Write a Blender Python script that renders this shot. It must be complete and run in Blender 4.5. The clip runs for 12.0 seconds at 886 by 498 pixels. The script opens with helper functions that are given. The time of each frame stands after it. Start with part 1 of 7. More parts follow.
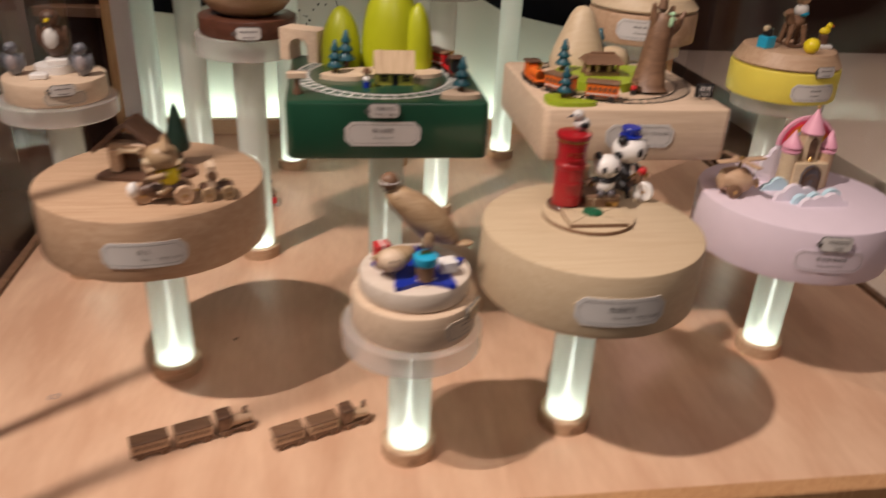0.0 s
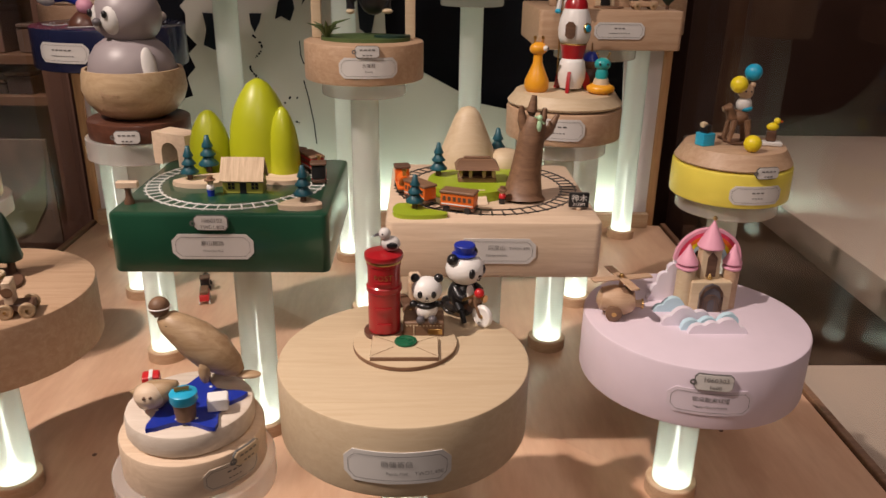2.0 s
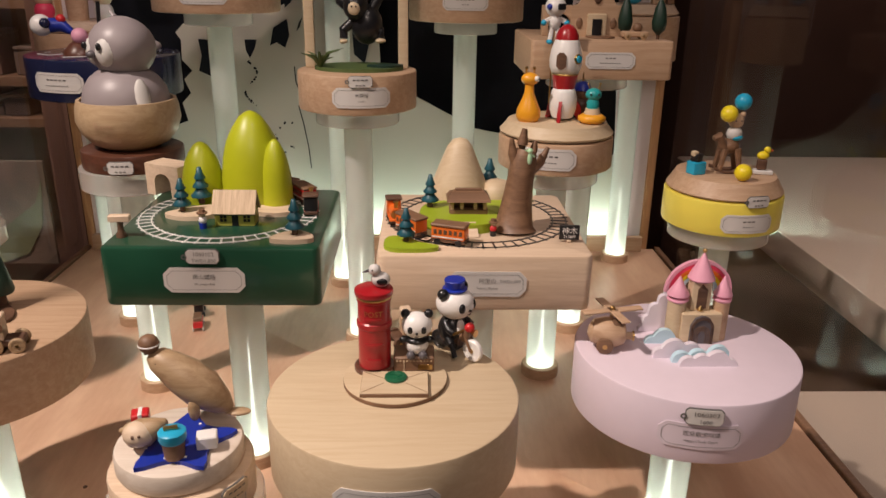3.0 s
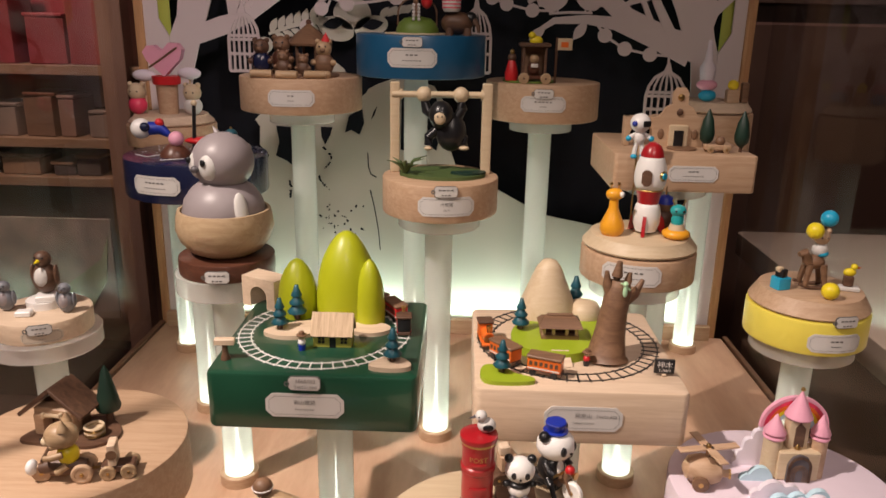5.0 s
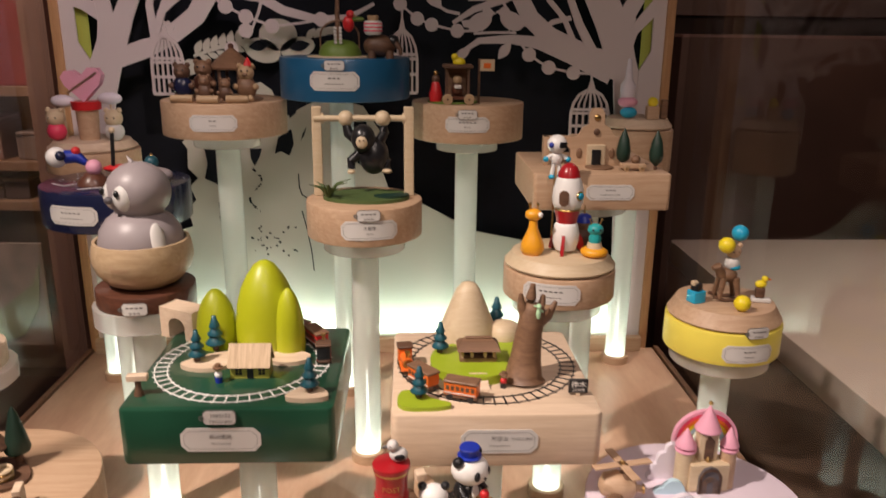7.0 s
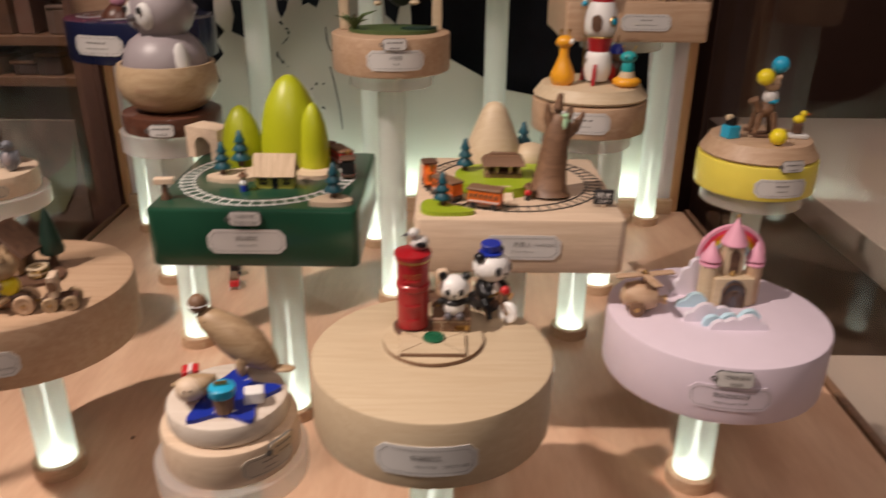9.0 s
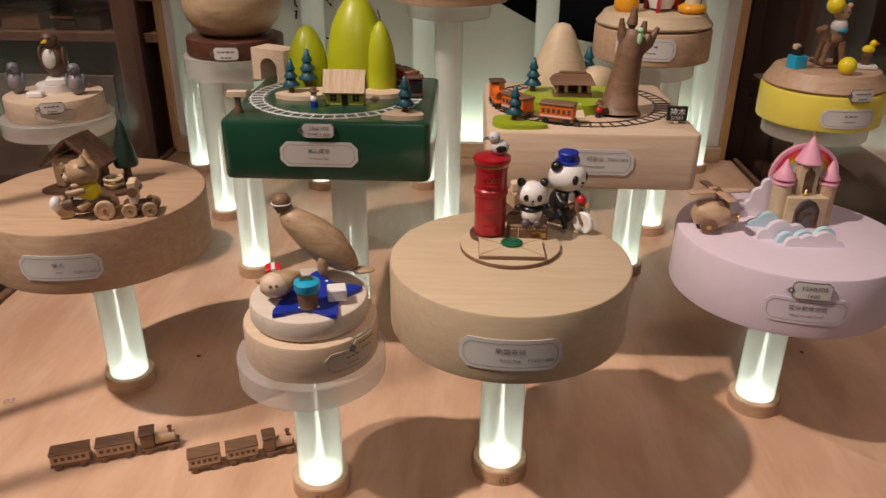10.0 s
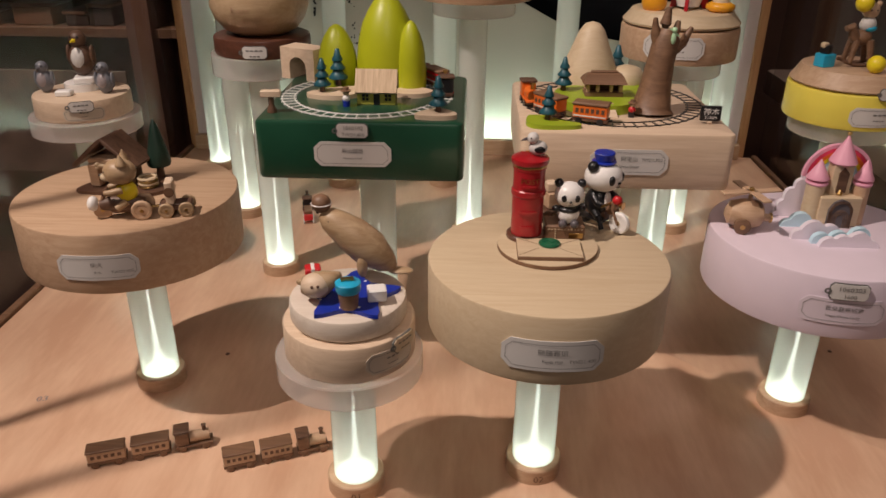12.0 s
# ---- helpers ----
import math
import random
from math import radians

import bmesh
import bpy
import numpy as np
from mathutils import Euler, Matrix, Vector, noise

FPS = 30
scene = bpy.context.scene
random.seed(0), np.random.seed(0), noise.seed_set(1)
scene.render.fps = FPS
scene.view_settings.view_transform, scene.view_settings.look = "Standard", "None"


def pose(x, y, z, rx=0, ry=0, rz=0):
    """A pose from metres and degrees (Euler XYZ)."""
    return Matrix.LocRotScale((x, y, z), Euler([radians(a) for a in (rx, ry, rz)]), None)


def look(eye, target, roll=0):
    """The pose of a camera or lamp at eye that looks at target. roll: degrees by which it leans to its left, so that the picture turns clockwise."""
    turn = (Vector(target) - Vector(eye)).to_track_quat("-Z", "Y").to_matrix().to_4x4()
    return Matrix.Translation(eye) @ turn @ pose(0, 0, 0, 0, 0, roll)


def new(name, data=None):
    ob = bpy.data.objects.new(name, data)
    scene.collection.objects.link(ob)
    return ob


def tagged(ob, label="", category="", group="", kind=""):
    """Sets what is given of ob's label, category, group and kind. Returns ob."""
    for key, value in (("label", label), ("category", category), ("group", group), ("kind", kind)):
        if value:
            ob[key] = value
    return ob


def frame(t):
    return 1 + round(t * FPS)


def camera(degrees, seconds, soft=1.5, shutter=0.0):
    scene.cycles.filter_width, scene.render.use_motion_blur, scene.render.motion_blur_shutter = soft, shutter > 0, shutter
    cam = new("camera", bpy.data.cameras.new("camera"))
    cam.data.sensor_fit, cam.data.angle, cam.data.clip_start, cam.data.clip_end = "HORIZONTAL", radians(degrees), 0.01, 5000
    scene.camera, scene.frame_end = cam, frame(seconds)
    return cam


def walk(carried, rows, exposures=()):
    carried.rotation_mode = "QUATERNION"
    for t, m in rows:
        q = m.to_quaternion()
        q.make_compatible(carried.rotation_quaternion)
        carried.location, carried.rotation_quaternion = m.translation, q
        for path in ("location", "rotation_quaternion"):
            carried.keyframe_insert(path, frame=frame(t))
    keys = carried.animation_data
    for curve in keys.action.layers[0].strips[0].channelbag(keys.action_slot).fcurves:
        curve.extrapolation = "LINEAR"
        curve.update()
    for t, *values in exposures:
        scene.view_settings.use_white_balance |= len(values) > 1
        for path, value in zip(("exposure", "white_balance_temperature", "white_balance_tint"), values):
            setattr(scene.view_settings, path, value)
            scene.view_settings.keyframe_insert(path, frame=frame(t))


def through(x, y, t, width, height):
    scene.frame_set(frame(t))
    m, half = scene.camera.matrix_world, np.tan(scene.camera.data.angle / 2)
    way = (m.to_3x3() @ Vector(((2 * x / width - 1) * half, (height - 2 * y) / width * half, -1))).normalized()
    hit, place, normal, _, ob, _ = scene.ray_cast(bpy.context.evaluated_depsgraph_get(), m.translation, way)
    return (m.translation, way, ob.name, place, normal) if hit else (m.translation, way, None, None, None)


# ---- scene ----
cam = camera(60.5, 12.0, shutter=0.5)
PATH = [
    (0, (-0.1607, -0.1249, 0.4379), (-0.0188, 0.7563, -0.0131), 2.93),
    (0.5, (-0.0349, -0.0857, 0.4284), (0.0780, 0.8204, 0.0207), 3.93),
    (1, (0.0198, -0.0711, 0.4234), (0.0773, 0.8474, 0.0322), 3.57),
    (1.5, (0.0387, -0.0652, 0.4580), (0.0615, 0.8668, 0.0963), 1.95),
    (2, (0.0511, -0.0711, 0.4536), (0.0785, 0.8593, 0.0879), 0.91),
    (2.5, (0.0567, -0.0630, 0.4513), (0.0858, 0.8687, 0.0894), 0.97),
    (3, (0.0563, -0.0682, 0.4670), (0.0868, 0.8697, 0.1214), 0.87),
    (3.2, (0.0522, -0.0673, 0.4712), (0.0825, 0.8693, 0.1221), 0.97),
    (4.8, (0.0063, -0.0562, 0.5337), (-0.0105, 0.8971, 0.2322), 1.41),
    (5, (0.0075, -0.0559, 0.5387), (-0.0147, 0.8999, 0.2456), 1.14),
    (5.5, (0.0192, -0.0557, 0.5468), (0.0178, 0.9040, 0.2656), 0.48),
    (6, (0.0239, -0.0543, 0.5559), (0.0327, 0.9104, 0.2926), -0.44),
    (6.5, (0.0365, -0.0524, 0.5554), (0.0635, 0.9110, 0.2887), -0.36),
    (7, (0.0389, -0.0568, 0.5543), (0.0801, 0.9025, 0.2748), 0.65),
    (7.2, (0.0472, -0.0625, 0.5452), (0.1024, 0.8892, 0.2429), 0.72),
    (8.8, (0.0680, -0.0760, 0.4847), (0.0969, 0.8542, 0.1188), 0.86),
    (9, (0.0464, -0.0783, 0.4744), (0.0456, 0.8401, 0.0788), 0.56),
    (9.5, (0.0189, -0.0899, 0.4470), (0.0019, 0.8272, 0.0486), 0.76),
    (10, (0.0066, -0.1010, 0.4298), (-0.0223, 0.8026, 0.0026), 0.55),
    (10.5, (-0.0095, -0.1043, 0.4324), (-0.0435, 0.8003, 0.0075), 0.78),
    (11, (-0.0190, -0.1043, 0.4361), (-0.0691, 0.7966, 0.0049), 0.21),
    (11.5, (-0.0218, -0.1002, 0.4316), (-0.0654, 0.7960, -0.0100), 0.45),
    (12, (-0.0176, -0.1014, 0.4341), (-0.0520, 0.7989, 0.0004), 0.46),
]
walk(cam, [(t, look(eye, target, roll)) for t, eye, target, roll in PATH], ((0.0, -0.16), (1.0, -0.18), (2.0, -0.04), (3.2, 0.0), (4.8, 0.20), (7.2, 0.26), (8.8, -0.03), (10.0, -0.26), (12.0, -0.36)))

# ---- light ----
world = bpy.data.worlds.new("dim_shop")
scene.world = world
world.use_nodes = True
world.node_tree.nodes["Background"].inputs[0].default_value = (0.30, 0.17, 0.12, 1)
world.node_tree.nodes["Background"].inputs[1].default_value = 0.12


def lamp(name, kind, place, target, energy, colour, **more):
    data = bpy.data.lights.new(name, kind)
    data.energy, data.color = energy, colour
    for key, value in more.items():
        setattr(data, key, value)
    ob = new(name, data)
    ob.matrix_world = look(place, target)
    return ob


# shop spotlight over the case, placed from the cast shadows
lamp("spot_key", "SPOT", (-1.0, -0.05, 1.8), (0.02, 0.42, 0.0), 182.0, (1.0, 0.83, 0.73), spot_size=radians(51), spot_blend=1.0, shadow_soft_size=0.03)
# added fill from above the case, no such lamp is seen
lamp("fill_above", "SPOT", (0.25, 0.05, 1.5), (0.0, 0.50, 0.0), 9.0, (1.0, 0.81, 0.73), spot_size=radians(66), spot_blend=0.8, shadow_soft_size=0.12)
# added unseen lamp that brightens the shelf behind the west pane
lamp("fill_west", "SPOT", (-1.5, 1.3, 2.0), (-1.5, 2.6, 0.6), 150.0, (1.0, 0.78, 0.68), spot_size=radians(80), spot_blend=0.9, shadow_soft_size=0.1)
# unseen lamp, added to lift the neighbouring counter
lamp("fill_east", "SPOT", (1.6, 1.0, 2.0), (1.3, 1.1, 0.0), 105.0, (1.0, 0.82, 0.72), spot_size=radians(58), spot_blend=0.9, shadow_soft_size=0.1)
# front fill added behind the camera, lifts box fronts and dark tones
lamp("fill_south", "POINT", (0.2, -1.7, 1.9), (0, 0, 0), 50.0, (1.0, 0.80, 0.70), shadow_soft_size=0.3)
# pinkish fill added to brighten the west half of the tree board
lamp("fill_board", "SPOT", (0.30, -0.05, 1.5), (-0.52, 1.21, 0.55), 34.0, (1.0, 0.78, 0.76), spot_size=radians(34), spot_blend=1.0, shadow_soft_size=0.05)
# added warm fill for the dark wall in the north-east, source unseen
lamp("fill_north", "POINT", (1.5, 2.5, 2.1), (0, 0, 0), 16.0, (1.0, 0.64, 0.58), shadow_soft_size=0.2)
# strip of white light at the foot of the back panel
lamp("back_strip", "AREA", (-0.03, 1.232, 0.006), (-0.03, 1.236, 0.30), 1.5, (0.78, 1.0, 0.84), shape="RECTANGLE", size=0.92, size_y=0.012)

# ---- materials ----
MATS = {}


def nodes_of(name):
    m = bpy.data.materials.new(name)
    m.use_nodes = True
    t = m.node_tree
    return m, t, t.nodes["Principled BSDF"]


def paint(name, colour, rough=0.45, vary=0.12, grain=60.0, bump=0.05, metal=0.0, coat=0.0):
    """Painted or moulded surface with faint mottling and relief."""
    m, t, b = nodes_of(name)
    co = t.nodes.new("ShaderNodeTexCoord")
    n1 = t.nodes.new("ShaderNodeTexNoise"); n1.inputs["Scale"].default_value = grain; n1.inputs["Detail"].default_value = 5
    n2 = t.nodes.new("ShaderNodeTexNoise"); n2.inputs["Scale"].default_value = grain * 9; n2.inputs["Detail"].default_value = 3
    t.links.new(co.outputs["Object"], n1.inputs["Vector"]); t.links.new(co.outputs["Object"], n2.inputs["Vector"])
    mix = t.nodes.new("ShaderNodeMix"); mix.data_type = "RGBA"
    mix.inputs[6].default_value = (*[c * (1 - vary) for c in colour], 1)
    mix.inputs[7].default_value = (*[min(1, c * (1 + vary)) for c in colour], 1)
    t.links.new(n1.outputs["Fac"], mix.inputs[0])
    t.links.new(mix.outputs[2], b.inputs["Base Color"])
    bp = t.nodes.new("ShaderNodeBump"); bp.inputs["Strength"].default_value = bump; bp.inputs["Distance"].default_value = 0.001
    t.links.new(n2.outputs["Fac"], bp.inputs["Height"]); t.links.new(bp.outputs["Normal"], b.inputs["Normal"])
    b.inputs["Roughness"].default_value = rough
    b.inputs["Metallic"].default_value = metal
    b.inputs["Coat Weight"].default_value = coat
    MATS[name] = m
    return m


def wood(name, light, dark, rough=0.45, along=(1, 14, 14), scale=15.0, bump=0.08, coat=0.0):
    """Wood with long grain along x, rings and fine pores."""
    m, t, b = nodes_of(name)
    co = t.nodes.new("ShaderNodeTexCoord")
    mp = t.nodes.new("ShaderNodeMapping"); mp.inputs["Scale"].default_value = along
    t.links.new(co.outputs["Object"], mp.inputs["Vector"])
    n1 = t.nodes.new("ShaderNodeTexNoise"); n1.inputs["Scale"].default_value = scale; n1.inputs["Detail"].default_value = 6; n1.inputs["Distortion"].default_value = 0.8
    n2 = t.nodes.new("ShaderNodeTexNoise"); n2.inputs["Scale"].default_value = scale * 7; n2.inputs["Detail"].default_value = 4
    n3 = t.nodes.new("ShaderNodeTexNoise"); n3.inputs["Scale"].default_value = 11; n3.inputs["Detail"].default_value = 2
    t.links.new(mp.outputs["Vector"], n1.inputs["Vector"]); t.links.new(mp.outputs["Vector"], n2.inputs["Vector"]); t.links.new(co.outputs["Object"], n3.inputs["Vector"])
    add = t.nodes.new("ShaderNodeMath"); add.operation = "MULTIPLY_ADD"; add.inputs[1].default_value = 0.35
    t.links.new(n2.outputs["Fac"], add.inputs[0]); t.links.new(n1.outputs["Fac"], add.inputs[2])
    add2 = t.nodes.new("ShaderNodeMath"); add2.operation = "MULTIPLY_ADD"; add2.inputs[1].default_value = 0.3
    t.links.new(n3.outputs["Fac"], add2.inputs[0]); t.links.new(add.outputs[0], add2.inputs[2])
    ramp = t.nodes.new("ShaderNodeValToRGB")
    ramp.color_ramp.elements[0].position, ramp.color_ramp.elements[1].position = 0.55, 1.1
    ramp.color_ramp.elements[0].color, ramp.color_ramp.elements[1].color = (*light, 1), (*dark, 1)
    t.links.new(add2.outputs[0], ramp.inputs["Fac"]); t.links.new(ramp.outputs["Color"], b.inputs["Base Color"])
    bp = t.nodes.new("ShaderNodeBump"); bp.inputs["Strength"].default_value = bump; bp.inputs["Distance"].default_value = 0.0006
    t.links.new(n2.outputs["Fac"], bp.inputs["Height"]); t.links.new(bp.outputs["Normal"], b.inputs["Normal"])
    b.inputs["Roughness"].default_value = rough
    b.inputs["Coat Weight"].default_value = coat
    MATS[name] = m
    return m


def clear(name, haze, tint=(0.9, 1.0, 0.96), rough=0.05, through=0.75, gloss=1.45):
    """Clear or frosted acrylic: see-through, a milky share, and gloss that grows towards grazing."""
    m, t, b = nodes_of(name)
    t.nodes.remove(b)
    out = t.nodes["Material Output"]
    tr = t.nodes.new("ShaderNodeBsdfTransparent"); tr.inputs[0].default_value = (through, through, through, 1)
    di = t.nodes.new("ShaderNodeBsdfDiffuse"); di.inputs[0].default_value = (*tint, 1)
    tl = t.nodes.new("ShaderNodeBsdfTranslucent"); tl.inputs[0].default_value = (*tint, 1)
    gl = t.nodes.new("ShaderNodeBsdfGlossy"); gl.inputs["Roughness"].default_value = rough
    milk = t.nodes.new("ShaderNodeMixShader"); milk.inputs[0].default_value = 0.5
    t.links.new(di.outputs[0], milk.inputs[1]); t.links.new(tl.outputs[0], milk.inputs[2])
    body = t.nodes.new("ShaderNodeMixShader"); body.inputs[0].default_value = haze
    t.links.new(tr.outputs[0], body.inputs[1]); t.links.new(milk.outputs[0], body.inputs[2])
    lw = t.nodes.new("ShaderNodeLayerWeight"); lw.inputs["Blend"].default_value = 0.5
    pw = t.nodes.new("ShaderNodeMath"); pw.operation = "POWER"; pw.inputs[1].default_value = 5.0
    t.links.new(lw.outputs["Facing"], pw.inputs[0])
    fr = t.nodes.new("ShaderNodeMath"); fr.operation = "MULTIPLY_ADD"
    base = ((gloss - 1) / (gloss + 1)) ** 2
    fr.inputs[1].default_value, fr.inputs[2].default_value = 0.62 - base, base
    t.links.new(pw.outputs[0], fr.inputs[0])
    top = t.nodes.new("ShaderNodeMixShader")
    t.links.new(fr.outputs[0], top.inputs[0]); t.links.new(body.outputs[0], top.inputs[1]); t.links.new(gl.outputs[0], top.inputs[2])
    t.links.new(top.outputs[0], out.inputs["Surface"])
    MATS[name] = m
    return m


def glow(name, colour, strength):
    m, t, b = nodes_of(name)
    b.inputs["Base Color"].default_value = (*colour, 1)
    b.inputs["Emission Color"].default_value = (*colour, 1)
    b.inputs["Emission Strength"].default_value = strength
    MATS[name] = m
    return m


wood("table_birch", (0.74, 0.508, 0.352), (0.585, 0.355, 0.232), 0.33, (7, 1.6, 6), 3.4, 0.04)
wood("maple", (0.63, 0.51, 0.35), (0.56, 0.43, 0.28), 0.5)
wood("maple_pale", (0.72, 0.57, 0.43), (0.60, 0.45, 0.32), 0.5)
wood("beech", (0.56, 0.39, 0.26), (0.45, 0.29, 0.18), 0.5)
wood("walnut", (0.16, 0.085, 0.05), (0.08, 0.04, 0.025), 0.5)
wood("brown_wood", (0.25, 0.14, 0.08), (0.15, 0.08, 0.045), 0.5)
wood("ash", (0.63, 0.47, 0.30), (0.42, 0.29, 0.17), 0.5, (16, 1, 1), 34.0)
wood("seal_wood", (0.50, 0.36, 0.22), (0.34, 0.22, 0.12), 0.45)
wood("red_brown", (0.14, 0.055, 0.034), (0.08, 0.03, 0.018), 0.35, coat=0.3)
wood("bowl_wood", (0.54, 0.40, 0.25), (0.42, 0.29, 0.17), 0.42, coat=0.1)
wood("limed_wood", (0.72, 0.64, 0.56), (0.62, 0.53, 0.44), 0.5)
wood("frame_wood", (0.55, 0.32, 0.16), (0.42, 0.22, 0.10), 0.5, (14, 14, 1))
paint("green_lacquer", (0.013, 0.062, 0.034), 0.28, 0.1, coat=0.25)
paint("pink_lacquer", (0.70, 0.60, 0.69), 0.55, 0.04)
paint("yellow_lacquer", (0.78, 0.66, 0.10), 0.38, 0.06)
paint("navy_lacquer", (0.012, 0.016, 0.05), 0.25, 0.2, coat=0.3)
paint("blue_lacquer", (0.012, 0.095, 0.21), 0.35, 0.08, coat=0.2)
paint("lime", (0.40, 0.44, 0.012), 0.4, 0.08, coat=0.1)
paint("lawn", (0.30, 0.40, 0.02), 0.45, 0.1)
paint("fir", (0.014, 0.085, 0.115), 0.4, 0.2)
paint("fir_dark", (0.012, 0.036, 0.024), 0.45, 0.2)
paint("white", (0.80, 0.78, 0.76), 0.35, 0.04)
paint("white_panel", (0.66, 0.585, 0.59), 0.6, 0.04, 8.0)
paint("paper", (0.62, 0.60, 0.58), 0.55, 0.05)
paint("ink", (0.13, 0.125, 0.12), 0.6, 0.2)
paint("black", (0.012, 0.012, 0.014), 0.3, 0.3)
paint("grey_fur", (0.30, 0.26, 0.27), 0.42, 0.06)
paint("slate", (0.17, 0.175, 0.20), 0.42, 0.08)
paint("grey_dark", (0.10, 0.09, 0.10), 0.4, 0.1)
paint("post_red", (0.36, 0.012, 0.018), 0.3, 0.12, coat=0.3)
paint("red", (0.55, 0.02, 0.025), 0.35, 0.1)
paint("pink", (0.76, 0.36, 0.48), 0.4, 0.06)
paint("rose", (0.72, 0.05, 0.12), 0.4, 0.06)
paint("sky_blue", (0.50, 0.70, 0.80), 0.45, 0.05)
paint("cloud", (0.74, 0.68, 0.76), 0.45, 0.05)
paint("blue", (0.01, 0.03, 0.33), 0.4, 0.12)
paint("cyan", (0.02, 0.38, 0.62), 0.35, 0.08)
paint("teal", (0.02, 0.33, 0.34), 0.35, 0.08)
paint("orange", (0.72, 0.15, 0.02), 0.35, 0.1)
paint("amber", (0.80, 0.36, 0.02), 0.35, 0.08)
paint("yellow", (0.82, 0.66, 0.02), 0.38, 0.08)
paint("moss", (0.07, 0.11, 0.03), 0.6, 0.25)
paint("mint", (0.45, 0.70, 0.45), 0.4, 0.08)
paint("olive_wall", (0.36, 0.36, 0.06), 0.5, 0.1)
paint("brass", (0.55, 0.36, 0.14), 0.28, 0.1, metal=1.0)
paint("seal_green", (0.01, 0.11, 0.05), 0.35, 0.1)
paint("dark_shop", (0.045, 0.026, 0.02), 0.7, 0.4, 3.0)
paint("brown_shop", (0.16, 0.085, 0.06), 0.6, 0.4, 3.0)
paint("red_shop", (0.22, 0.022, 0.026), 0.6, 0.4, 4.0)
paint("beige_shop", (0.46, 0.38, 0.31), 0.45, 0.15, 4.0)
paint("mottled_shop", (0.13, 0.085, 0.065), 0.6, 0.7, 6.0)
paint("leaf_shop", (0.21, 0.23, 0.12), 0.6, 0.5, 9.0)
paint("lime_board", (0.42, 0.46, 0.08), 0.6, 0.06)
paint("hill_panel", (0.56, 0.54, 0.48), 0.6, 0.05, 8.0)
paint("poster_shop", (0.20, 0.145, 0.11), 0.6, 0.75, 16.0)
paint("dark_red", (0.17, 0.018, 0.02), 0.5, 0.35, 9.0)
paint("leaf_green", (0.12, 0.19, 0.03), 0.5, 0.12)
paint("navy_back", (0.003, 0.0045, 0.010), 1.0, 0.3)
clear("rod_acrylic", 0.80, (0.90, 0.94, 0.90), 0.16, 0.97)
clear("clear_acrylic", 0.34, (0.97, 0.94, 0.92), 0.10, 0.98, 1.3)
paint("film_pink", (0.66, 0.58, 0.65), 0.35, 0.04)
paint("film_sand", (0.56, 0.48, 0.39), 0.35, 0.05)
clear("pane_glass", 0.0, (1, 1, 1), 0.0, 0.97, 1.5)
# emission for the cone that imitates light spreading up each rod
glow("rod_glow", (0.93, 1.0, 0.88), 4.2)

# ---- mesh builder ----
ZERO = Vector((0, 0, 0))


def ring_rect(sx, sy, r, n=5):
    """Outline of a rectangle with rounded corners, centred."""
    pts = []
    for cx, cy, a0 in ((sx / 2 - r, sy / 2 - r, 0), (-sx / 2 + r, sy / 2 - r, 90), (-sx / 2 + r, -sy / 2 + r, 180), (sx / 2 - r, -sy / 2 + r, 270)):
        for i in range(n + 1):
            a = radians(a0 + 90 * i / n)
            pts.append((cx + r * math.cos(a), cy + r * math.sin(a)))
    return pts


